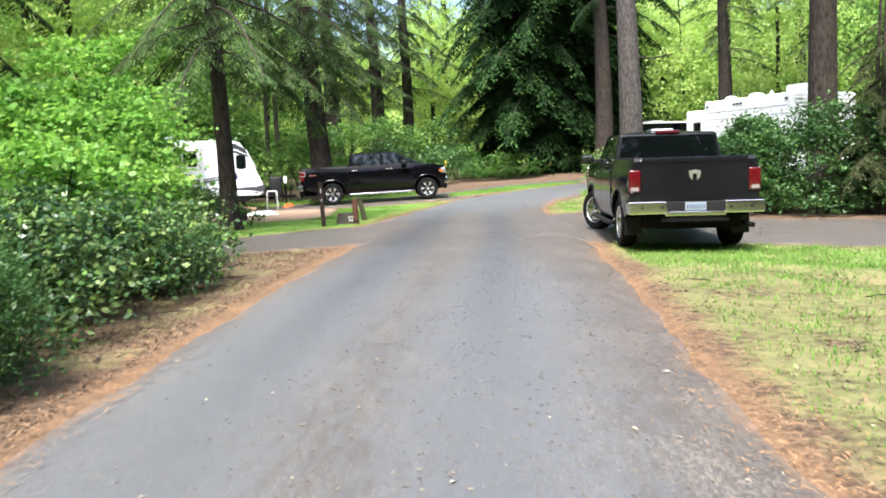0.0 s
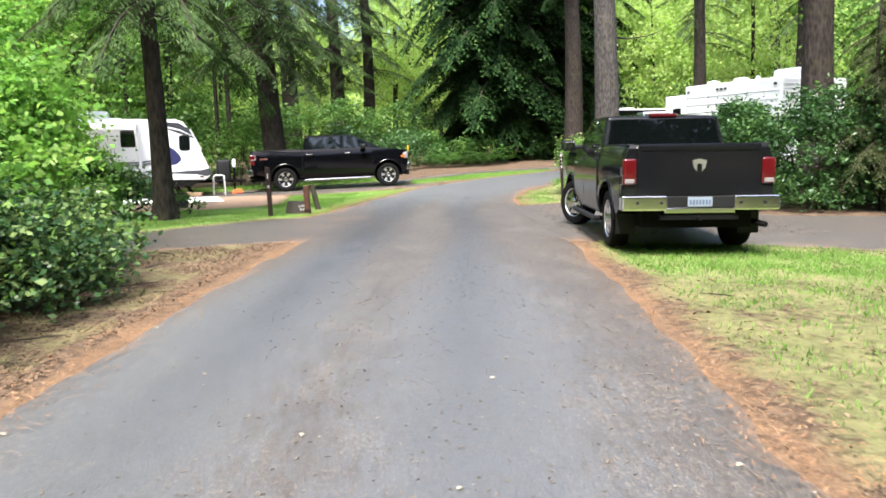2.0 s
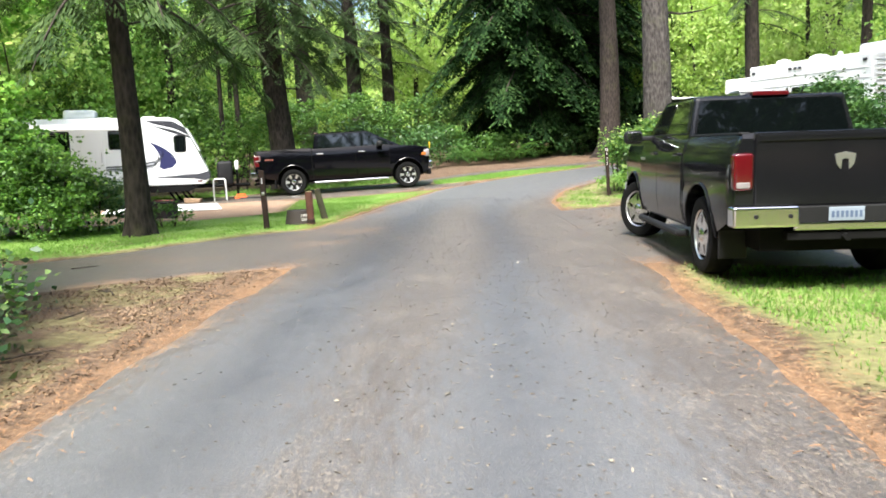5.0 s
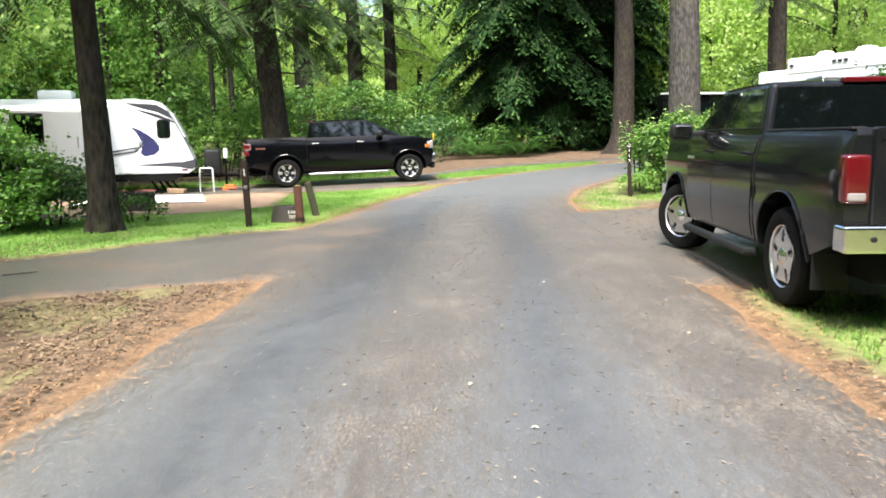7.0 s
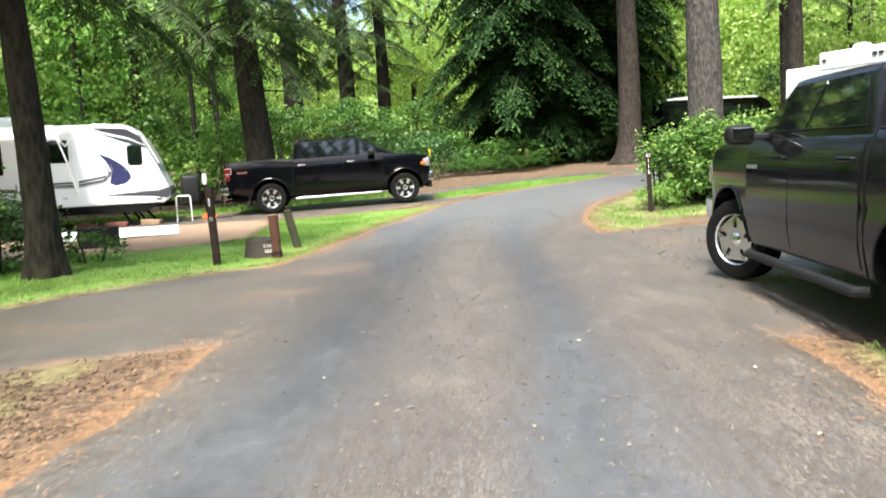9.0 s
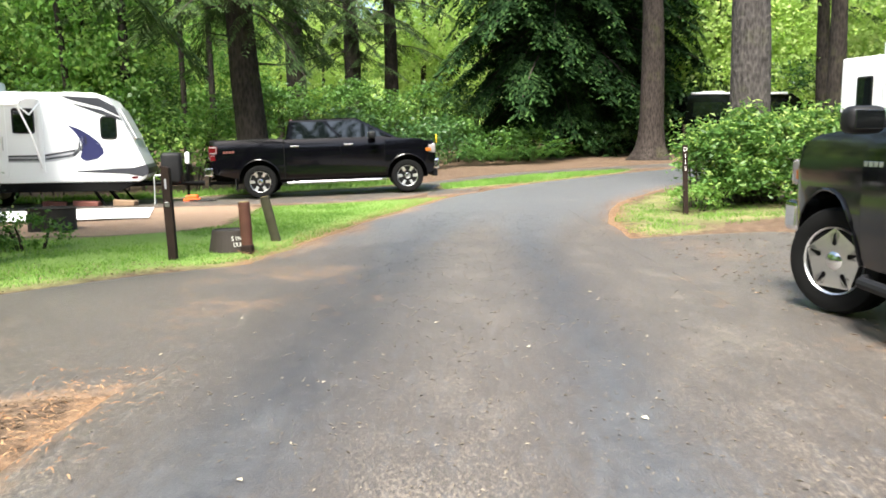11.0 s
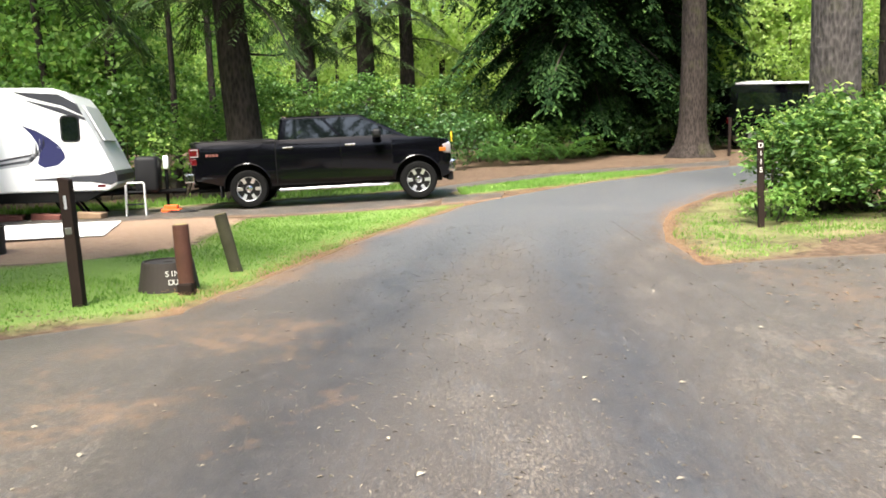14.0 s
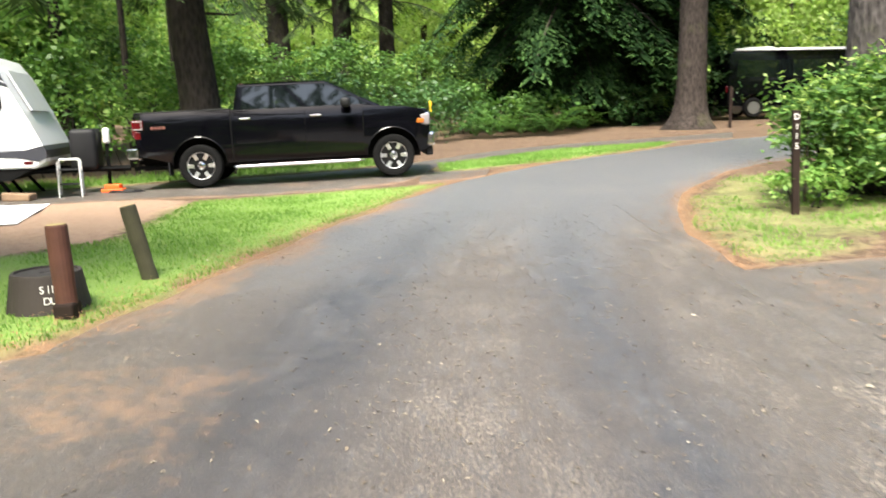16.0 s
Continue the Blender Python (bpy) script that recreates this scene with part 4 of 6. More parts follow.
for x, y, rx, h in [(7.4, 19.7, 1.0, 2.2), (8.7, 18.8, 1.2, 2.4), (10.3, 18.3, 1.3, 2.5), (11.8, 17.8, 1.4, 3.0), (8.3, 21.4, 1.0, 2.1), (7.0, 22.2, 0.9, 1.6)]:
    bush("bush", on_ground(x, y), [(0, 0, h * 0.42, rx, 0.9, h * 0.5, 190), (0.1, 0.1, h * 0.78, rx * 0.7, 0.7, h * 0.3, 80), (0, -0.1, 0.35, rx * 1.05, 0.9, 0.4, 90)], 26, 0.13, 0.095, M_LEAF_DARK,
         "dark evergreen hedge bush behind the parking pad", 8, 0.5, fresh=M_LEAF_MID)
for x, y, h in [(9.9, 18.2, 3.9), (10.9, 17.9, 5.0), (10.5, 19.6, 4.6)]:
    conifer(on_ground(x, y), 0.09, h + 1.5, M_BARK_BROWN, "young conifer with dull drooping boughs in the hedge", (0, 0), ring_of_boughs(0.8, h, 48, 0.6, 0.25, 0, 720, 10), BOUGHS_OLIVE, x, 1.1)


# ---- vehicles ----
M_PAINT_GREY = plain("grey_paint", (0.0065, 0.0068, 0.0078), 0.1, 0.0, 0.03, 2, spec=0.45, uneven=0.015)
M_PAINT_BLACK = plain("black_paint", (0.002, 0.002, 0.003), 0.08, 0.0, 0.03, 2, coat=0.0, spec=0.3, uneven=0.015)
M_RUBBER = plain("tyre_rubber", (0.006, 0.006, 0.006), 0.9, 0, 0.2, 8, 0.3, spec=0.15)
M_CHROME = plain("chrome", (0.75, 0.75, 0.76), 0.12, 1.0, 0.05, 4)
M_STEEL = plain("dull_steel", (0.42, 0.42, 0.43), 0.38, 1.0, 0.12, 6)
M_BLACK_PLASTIC = plain("black_plastic", (0.01, 0.01, 0.011), 0.6, 0, 0.2, 10, 0.15, spec=0.25)
M_GLASS_DARK = plain("tinted_glass", (0.004, 0.006, 0.006), 0.03, 0.0, 0.03, 2, spec=0.9, uneven=0.01)
M_GLASS_REAR = plain("privacy_glass", (0.002, 0.003, 0.003), 0.02, 0.0, 0.03, 2, spec=0.32, uneven=0.008)
M_RED_LENS = plain("red_lens", (0.075, 0.003, 0.005), 0.2, 0, 0.15, 12, coat=0.6)
M_CLEAR_LENS = plain("clear_lens", (0.22, 0.2, 0.2), 0.15, 0, 0.1, 12, coat=0.6)
M_AMBER_LENS = plain("amber_lens", (0.4, 0.12, 0.02), 0.2, 0, 0.1, 12, coat=0.6)
M_UNDER = plain("underbody", (0.006, 0.006, 0.006), 0.9, 0, 0.3, 5, spec=0.1)
M_WHITE_SHELL = plain("white_gelcoat", (0.78, 0.79, 0.8), 0.35, 0, 0.05, 1.5, coat=0.2)
M_GREY_VINYL = plain("grey_vinyl", (0.34, 0.35, 0.37), 0.4, 0, 0.1, 4)
M_NOSE_PANEL = plain("pale_nose_panel", (0.55, 0.57, 0.58), 0.3, 0, 0.08, 3)
M_DARK_VINYL = plain("dark_vinyl", (0.035, 0.036, 0.045), 0.4, 0, 0.1, 4)
M_NAVY_VINYL = plain("navy_vinyl", (0.018, 0.02, 0.075), 0.4, 0, 0.1, 4)
M_AWNING = plain("awning_fabric", (0.72, 0.73, 0.74), 0.7, 0, 0.06, 2)
M_PLATE = plain("plate_enamel", (0.22, 0.26, 0.31), 0.4, 0, 0.06, 8)
M_PLATE_INK = plain("plate_ink", (0.07, 0.1, 0.17), 0.5)
M_ALLOY = plain("bright_alloy", (0.8, 0.8, 0.81), 0.36, 1.0, 0.06, 4)
M_RED_BROWN = plain("red_brown_rug", (0.13, 0.045, 0.035), 0.9, 0, 0.35, 6, 0.3)
M_ORANGE = plain("orange_plastic", (0.75, 0.12, 0.02), 0.45, 0, 0.15, 9)
M_YELLOW = plain("yellow_plastic", (0.7, 0.45, 0.02), 0.45, 0, 0.15, 9)


def prism(bm, poly, y0, y1):
    """A flat outline in x and z, drawn out from y0 to y1."""
    a = [bm.verts.new((x, y0, z)) for x, z in poly]
    b = [bm.verts.new((x, y1, z)) for x, z in poly]
    bm.faces.new(a)
    bm.faces.new(b[::-1])
    for i in range(len(a)):
        j = (i + 1) % len(a)
        bm.faces.new((a[j], a[i], b[i], b[j]))
    return bm


def arch(cx, cz, r, n=12):
    """A wheel opening, from its front foot over the top to its rear foot."""
    return [(cx + r * math.cos(u), cz + r * math.sin(u)) for u in np.linspace(0, math.pi, n)]


def slice_z(bm, levels):
    for z in levels:
        bmesh.ops.bisect_plane(bm, geom=bm.verts[:] + bm.edges[:] + bm.faces[:], plane_co=(0, 0, z), plane_no=(0, 0, 1))


def slice_x(bm, levels):
    for x in levels:
        bmesh.ops.bisect_plane(bm, geom=bm.verts[:] + bm.edges[:] + bm.faces[:], plane_co=(x, 0, 0), plane_no=(1, 0, 0))


LEVELS = (0.5, 0.62, 0.8, 0.98, 1.1, 1.2, 1.28, 1.34, 1.4)


def side_in(z):
    """How far a pickup's side draws in at a height: a soft shoulder above, a tuck below."""
    return -0.09 * max(0, (z - 1.12) / 0.33) ** 1.7 - 0.05 * max(0, (0.72 - z) / 0.3) ** 1.5 - 0.012 * math.exp(-((z - 0.92) / 0.05) ** 2)


def shape_sides(bm, nose=4.1, tail=-0.95, ends=0.14):
    for v in bm.verts:
        s = 1 if v.co.y > 0 else -1
        v.co.y += s * side_in(v.co.z)
        if v.co.x > nose:
            v.co.y -= s * ends * ((v.co.x - nose) / 0.5) ** 2
        if v.co.x < tail:
            v.co.y -= s * 0.05 * ((tail - v.co.x) / 0.25) ** 2


def wheel(parent, at, radius, width, spokes, wide):
    """A wheel facing +y, as a part with a tyre, rim, spokes and hub cap under it."""
    bm = bmesh.new()
    w, r0 = width / 2, radius * 0.64
    lathe(bm, [(r0, -w * 0.8), (radius * 0.8, -w), (radius * 0.95, -w * 0.9), (radius, -w * 0.55), (radius, w * 0.55), (radius * 0.95, w * 0.9),
               (radius * 0.8, w), (r0 * 1.03, w * 0.86), (r0, w * 0.7)], 40, "y")
    ob = part("wheel", bm, M_RUBBER, parent, smooth=True)
    ob.matrix_basis = at
    bm = bmesh.new()
    for k in range(44):
        u = 2 * math.pi * k / 44
        for sgn in (-1, 1):
            box(bm, -0.018, 0.018, sgn * w * 0.36 - 0.03, sgn * w * 0.36 + 0.03, radius - 0.014, radius + 0.002)
            bmesh.ops.rotate(bm, verts=bm.verts[-8:], cent=(0, 0, 0), matrix=Matrix.Rotation(u + sgn * 0.03, 3, "Y"))
    tagged(part("tread", bm, M_RUBBER, ob), kind="stuff")
    bm = bmesh.new()
    lathe(bm, [(r0 * 0.5, w * 0.1), (r0 * 0.94, w * 0.1), (r0 * 0.96, w * 0.8), (r0 * 1.0, w * 0.88), (r0 * 1.0, w * 0.6), (r0 * 0.99, -w * 0.7)], 40, "y")
    part("rim", bm, M_ALLOY, ob, "polished wheel rim", smooth=True)
    bm = bmesh.new()
    lathe(bm, [(r0 * 0.9, w * 0.05), (r0 * 0.9, w * 0.14), (0.01, w * 0.14)], 24, "y")
    part("brake_disc", bm, M_UNDER, ob)
    for k in range(spokes):
        bm = bmesh.new()
        a, b = wide * r0 * 0.5, wide * r0 * 0.42
        prof = [(-a * 0.75, 0.16 * r0), (-b * 0.8, 0.55 * r0), (-a * 1.05, 0.95 * r0), (a * 1.05, 0.95 * r0), (b * 0.8, 0.55 * r0), (a * 0.75, 0.16 * r0)]
        if spokes == 5:
            half = [(36, 0.15), (36, 0.44), (26, 0.51), (23, 0.79), (36, 0.86), (36, 0.98)]
            prof = [(q * r0 * math.sin(radians(g)) * e, q * r0 * math.cos(radians(g))) for e, pts in ((-1, half), (1, half[::-1])) for g, q in pts]
        prism(bm, prof, w * 0.38, w * 0.82)
        if spokes == 5:
            bmesh.ops.triangulate(bm, faces=[f for f in bm.faces if len(f.verts) > 4], ngon_method="EAR_CLIP")
        for v in bm.verts:
            q = Vector((v.co.x, v.co.z)).length / r0
            if v.co.y > w * 0.5:
                v.co.y -= 0.035 * (1 - q) - 0.012 * (abs(v.co.x) < b * 0.5) if spokes != 5 else 0.0
        if spokes != 5:
            bmesh.ops.bevel(bm, geom=bm.edges[:], offset=0.008, segments=1, affect="EDGES")
        bmesh.ops.rotate(bm, verts=bm.verts[:], cent=(0, 0, 0), matrix=Matrix.Rotation(2 * math.pi * (k + 0.5) / spokes, 3, "Y"))
        part("spoke", bm, M_CHROME if spokes == 5 else M_ALLOY, ob)
    bm = bmesh.new()
    hub = r0 * (1.25 if spokes == 5 else 1.0)
    lathe(bm, [(hub * 0.3, w * 0.4), (hub * 0.29, w * 0.7), (hub * 0.22, w * 0.82), (hub * 0.14, w * 0.98), (0.004, w * 1.0)], 20, "y")
    part("hub_cap", bm, M_CHROME, ob, "bright hub cap", smooth=True)
    return ob


def on_quad(a, b, c, d, uv):
    """A point on the face a b c d (rear foot, front foot, front top, rear top)."""
    u, v = uv
    return (a.lerp(b, u)).lerp(d.lerp(c, u), v)


def pane_on(name, quad, outline_uv, material, parent, thick=0.01, label=""):
    a, b, c, d = quad
    nrm = (b - a).cross(d - a).normalized()
    if nrm.dot((a + c) / 2 - Vector((1.6, 0, 1.5))) < 0:
        nrm = -nrm
    bm = bmesh.new()
    lo = [bm.verts.new(on_quad(a, b, c, d, p) + nrm * 0.001) for p in outline_uv]
    hi = [bm.verts.new(on_quad(a, b, c, d, p) + nrm * thick) for p in outline_uv]
    bm.faces.new(hi)
    bm.faces.new(lo[::-1])
    for i in range(len(lo)):
        j = (i + 1) % len(lo)
        bm.faces.new((lo[i], lo[j], hi[j], hi[i]))
    return part(name, bm, material, parent, label)


def rounded(u0, v0, u1, v1, r=0.06, cut=0.0):
    """A rounded outline; cut slants its front edge."""
    return [(u0 + r, v0), (u1 - r, v0), (u1, v0 + r), (u1 - cut, v1 - r), (u1 - cut - r, v1), (u0 + r, v1), (u0, v1 - r), (u0, v0 + r)]


def pickup(at, label, paint, wb, R, spokes, wide, front_steer, light_style, front, roof):
    """A crew-cab pickup; x ahead from the rear axle, y to its left."""
    ob = thing("pickup_truck", at, label, "pickup truck")
    f0 = wb + front
    W = 0.985
    cz = R + 0.03
    hood = 1.36 if light_style == "r" else 1.31
    top = [(-1.16, 0.66), (-1.17, 1.2), (-1.155, 1.4), (-1.12, 1.445), (0.6, 1.44), (0.66, 1.41), (wb - 0.62, 1.41), (wb - 0.2, hood + 0.05), (wb + 0.3, hood + 0.02),
           (wb + 0.66, hood - 0.07), (f0 - 0.08, hood - 0.2), (f0 - 0.02, 1.0), (f0, 0.7), (f0 - 0.06, 0.5)]
    arch_f = arch(wb, cz, R + 0.1)
    arch_r = arch(0, cz, R + 0.1)
    low = [(wb + R + 0.12, 0.45)] + arch_f + [(wb - R - 0.14, 0.44), (R + 0.14, 0.44)] + arch_r + [(-R - 0.14, 0.5)]
    bm = prism(bmesh.new(), top + low, -W, W)
    slice_z(bm, LEVELS)
    slice_x(bm, [-1.08, -0.95, wb + 0.5, wb + 0.65, wb + 0.8])
    shape_sides(bm, wb + 0.4)
    part("body", bm, paint, ob, smooth=True)
    # dark cores in the wheel housings, frame and axles
    bm = bmesh.new()
    box(bm, -1.1, f0 - 0.2, -0.7, 0.7, 0.36, 1.0)
    part("underbody", bm, M_UNDER, ob)
    bm = bmesh.new()
    for x in (0, wb):
        tube(bm, [(x, -0.8, R), (x, 0.8, R)], 0.06, 8)
    part("axle", bm, M_UNDER, ob)
    # flared lips round the wheel openings
    for x in (0, wb):
        for s in (1, -1):
            bm = bmesh.new()
            pts = [(px, s * (W + side_in(pz) + 0.006), pz) for px, pz in arch(x, cz, R + 0.11, 16)]
            tube(bm, pts, 0.013, 6)
            part("wheel_arch_lip", bm, paint, ob)
    # cab
    bx0, bx1, tx0, tx1, zb, zt = 0.66, wb - (0.5 if light_style == "r" else 0.14), 0.77, wb - (1.3 if light_style == "r" else 1.26), 1.40 if light_style == "r" else 1.34, roof
    yb, yt = 0.905, 0.815
    P = {}
    for s, k in ((1, "l"), (-1, "r")):
        P["rb" + k], P["fb" + k] = Vector((bx0, s * yb, zb)), Vector((bx1, s * yb, zb))
        P["rt" + k], P["ft" + k] = Vector((tx0, s * yt, zt)), Vector((tx1, s * yt, zt))
    bm = bmesh.new()
    vs = {k: bm.verts.new(v) for k, v in P.items()}
    for keys in (("rbl", "fbl", "ftl", "rtl"), ("rbr", "rtr", "ftr", "fbr"), ("rbl", "rtl", "rtr", "rbr"), ("fbl", "fbr", "ftr", "ftl"), ("rtl", "ftl", "ftr", "rtr"), ("rbl", "rbr", "fbr", "fbl")):
        bm.faces.new([vs[k] for k in keys])
    es = [e for e in bm.edges if max(v.co.z for v in e.verts) > zb + 0.1]
    bmesh.ops.bevel(bm, geom=es, offset=0.05, segments=3, profile=0.6, affect="EDGES")
    part("cab", bm, paint, ob, smooth=False)
    bm = bmesh.new()
    n = 8
    rows = []
    for i in range(n + 1):
        u = i / n
        x = tx0 + 0.03 + (tx1 - tx0 - 0.06) * u
        crown = 0.055 * math.sin(math.pi * min(1, max(0, u))) ** 0.6 + 0.004
        rows.append([bm.verts.new((x, yt * 0.97 * c, zt - 0.004 + crown * math.cos(c * 1.4))) for c in np.linspace(-1, 1, 9)])
    for r0, r1 in zip(rows, rows[1:]):
        for j in range(8):
            bm.faces.new((r0[j], r0[j + 1], r1[j + 1], r1[j]))
    bmesh.ops.solidify(bm, geom=bm.faces[:], thickness=0.02)
    part("roof", bm, paint, ob, smooth=True)
    # glass
    for k in "lr":
        q = (P["rb" + k], P["fb" + k], P["ft" + k], P["rt" + k])
        pane_on("rear_side_window", q, [(0.07, 0.13), (0.47, 0.13), (0.485, 0.17), (0.48, 0.83), (0.46, 0.89), (0.12, 0.89), (0.075, 0.82), (0.055, 0.19)], M_GLASS_DARK, ob, 0.006, "tinted side window")
        pane_on("front_side_window", q, [(0.535, 0.13), (0.925, 0.13), (0.94, 0.17), (0.945, 0.83), (0.92, 0.89), (0.54, 0.89), (0.52, 0.84), (0.52, 0.17)], M_GLASS_DARK, ob, 0.006, "tinted side window")
    pane_on("rear_window", (P["rbr"], P["rbl"], P["rtl"], P["rtr"]), rounded(0.04, 0.06, 0.96, 0.9, 0.05), M_GLASS_REAR, ob, 0.008, "dark tinted rear window")
    pane_on("windshield", (P["fbl"], P["fbr"], P["ftr"], P["ftl"]), rounded(0.05, 0.04, 0.95, 0.95, 0.04), M_GLASS_DARK, ob, 0.008, "windshield")
    bm = bmesh.new()
    box(bm, tx0 - 0.035, tx0 + 0.06, -0.2, 0.2, zt - 0.015, zt + 0.035, 0.012)
    part("brake_light", bm, M_RED_LENS, ob, "red high brake light")
    for k, s in (("l", 1), ("r", -1)):
        bm = bmesh.new()
        tube(bm, [(bx0 + 0.06, s * (yb + 0.006), zb + 0.075), (bx1 - 0.3, s * (yb + 0.006), zb + 0.075)], 0.0035, 6)
        part("belt_moulding", bm, M_BLACK_PLASTIC, ob)
    # doors, with their gaps, handles and mirrors
    xm = bx0 + (wb - 0.4 - bx0) * 0.52
    for s in (1, -1):
        for name, x0, x1 in (("rear_door", bx0 + 0.04, xm - 0.008), ("front_door", xm + 0.008, wb - 0.56)):
            bm = prism(bmesh.new(), [(x0 if name == "front_door" else max(x0, R + 0.16), 0.5), (x1, 0.5), (x1, 1.37), (x0, 1.37), (x0, cz + R * 0.55)], -0.006, 0.006)
            slice_z(bm, LEVELS)
            for v in bm.verts:
                v.co.y = s * (W + side_in(v.co.z)) + s * (0.006 if v.co.y > 0 else -0.006)
            door = part(name, bm, paint, ob, smooth=True)
            bm = bmesh.new()
            box(bm, x0 + 0.09, x0 + 0.31, s * (W - 0.005) - 0.022, s * (W - 0.005) + 0.022, 1.225, 1.262, 0.01)
            part("door_handle", bm, M_CHROME if light_style == "f" else paint, door, "chrome door handle" if light_style == "f" else "")
            bm = bmesh.new()
            tube(bm, [(x1 + 0.008, s * (W + side_in(z) - 0.002), z) for z in (0.5, 0.62, 0.8, 0.98, 1.1, 1.2, 1.28, 1.36)], 0.006, 5)
            part("door_gap", bm, M_UNDER, door)
        bm = bmesh.new()
        mx = wb - 0.5
        box(bm, mx - 0.46, mx - 0.27, s * 1.15 - 0.12, s * 1.15 + 0.12, 1.37, 1.55, 0.06, 4)
        mir = part("mirror", bm, M_BLACK_PLASTIC, ob, "black door mirror", smooth=True)
        bm = bmesh.new()
        box(bm, mx - 0.42, mx - 0.31, min(s * 0.88, s * 1.05), max(s * 0.88, s * 1.05), 1.41, 1.47, 0.015)
        part("mirror_arm", bm, M_BLACK_PLASTIC, mir)
        bm = bmesh.new()
        box(bm, mx - 0.468, mx - 0.462, s * 1.15 - 0.09, s * 1.15 + 0.09, 1.4, 1.52, 0.002)
        part("mirror_glass", bm, M_CHROME, mir, "mirror glass")
        # side step
        bm = bmesh.new()
        tube(bm, [(R + 0.2, s * 0.93, 0.36), (R + 0.26, s * 1.0, 0.35), (wb - R - 0.26, s * 1.0, 0.35), (wb - R - 0.18, s * 0.93, 0.36)], 0.042 if light_style == "r" else 0.028, 10)
        part("side_step", bm, M_CHROME if light_style == "f" else M_BLACK_PLASTIC, ob, "bright side step bar" if light_style == "f" else "black side step bar")
    # bed: rails, cover, gap to the cab, tailgate
    for s in (1, -1):
        bm = bmesh.new()
        box(bm, -1.12, 0.6, s * 0.86 - 0.05, s * 0.86 + 0.05, 1.438, 1.458, 0.008)
        part("bed_rail", bm, M_BLACK_PLASTIC, ob)
    bm = bmesh.new()
    box(bm, -1.08, 0.58, -0.8, 0.8, 1.425, 1.45, 0.008)
    part("bed_cover", bm, M_BLACK_PLASTIC, ob, "black bed cover")
    bm = bmesh.new()
    prism(bm, [(0.618, 0.46), (0.636, 0.46), (0.636, 1.405), (0.618, 1.44)], -W, W)
    slice_z(bm, LEVELS)
    for v in bm.verts:
        v.co.y = (1 if v.co.y > 0 else -1) * (W + side_in(v.co.z) + 0.004)
    part("bed_gap", bm, M_UNDER, ob)
    bm = bmesh.new()
    box(bm, -1.192, -1.12, -0.78, 0.78, 0.78, 1.455, 0.018)
    gate = part("tailgate", bm, paint, ob)
    bm = bmesh.new()
    box(bm, -1.205, -1.182, -0.74, 0.74, 1.37, 1.43, 0.008)
    part("spoiler_lip", bm, paint, gate)
    bm = bmesh.new()
    prism(bm, [(0.0, 1.26), (0.09, 1.24), (0.075, 1.15), (0.035, 1.1), (0.03, 1.19), (0, 1.2), (-0.03, 1.19), (-0.035, 1.1), (-0.075, 1.15), (-0.09, 1.24)], -0.008, 0.008)
    bmesh.ops.rotate(bm, verts=bm.verts[:], cent=(0, 0, 0), matrix=Matrix.Rotation(radians(90), 3, "Z"))
    bmesh.ops.translate(bm, verts=bm.verts[:], vec=(-1.199, 0, 0))
    part("badge", bm, M_ALLOY, gate, "chrome shield badge")
    # tail lights
    low_z = 0.93 if light_style == "r" else 0.98
    for s in (1, -1):
        bm = bmesh.new()
        box(bm, -1.205, -1.05, min(s * 0.79, s * 0.965), max(s * 0.79, s * 0.965), low_z, low_z + 0.34, 0.03, 3)
        lamp = part("tail_light", bm, M_RED_LENS, ob, "red tail light", smooth=True)
        bm = bmesh.new()
        box(bm, -1.21, -1.07, min(s * 0.82, s * 0.945), max(s * 0.82, s * 0.945), low_z + 0.02, low_z + 0.08, 0.012)
        part("reverse_lens", bm, M_CLEAR_LENS, lamp, "clear reversing lens")
        if light_style == "f":
            bm = bmesh.new()
            box(bm, -1.16, -0.98, s * 0.957 - 0.02, s * 0.957 + 0.02, 1.12, 1.31, 0.012)
            box(bm, -1.16, -1.04, s * 0.957 - 0.02, s * 0.957 + 0.02, 0.96, 1.1, 0.012)
            part("side_lens", bm, M_RED_LENS, lamp)
            bm = bmesh.new()
            for z in (1.145, 1.29):
                box(bm, -1.17, -1.0, s * 0.98 - 0.004, s * 0.98 + 0.004, z - 0.012, z + 0.012, 0.003)
            box(bm, -1.02, -1.0, s * 0.98 - 0.004, s * 0.98 + 0.004, 1.145, 1.29, 0.003)
            part("light_guide", bm, M_CLEAR_LENS, lamp, "pale light guide")
    # bumpers
    bm = bmesh.new()
    for y0, y1 in ((-1.0, -0.42), (0.42, 1.0)):
        box(bm, -1.33, -1.12, y0, y1, 0.6, 0.79, 0.025, 3)
    box(bm, -1.28, -1.14, -0.45, 0.45, 0.56, 0.64, 0.02, 2)
    bump = part("rear_bumper", bm, M_CHROME, ob, "chrome step bumper")
    bm = bmesh.new()
    box(bm, -1.27, -1.14, -0.44, 0.44, 0.63, 0.78, 0.01)
    part("step_pad", bm, M_BLACK_PLASTIC, bump)
    bm = bmesh.new()
    box(bm, -1.282, -1.268, -0.155, 0.155, 0.645, 0.77, 0.006)
    plate = part("license_plate", bm, M_PLATE, bump, "pale blue-white license plate")
    bm = bmesh.new()
    for k in range(7):
        y = -0.12 + 0.04 * k
        box(bm, -1.287, -1.281, y - 0.012, y + 0.012, 0.675, 0.735)
    tagged(part("plate_marks", bm, M_PLATE_INK, plate), kind="stuff")
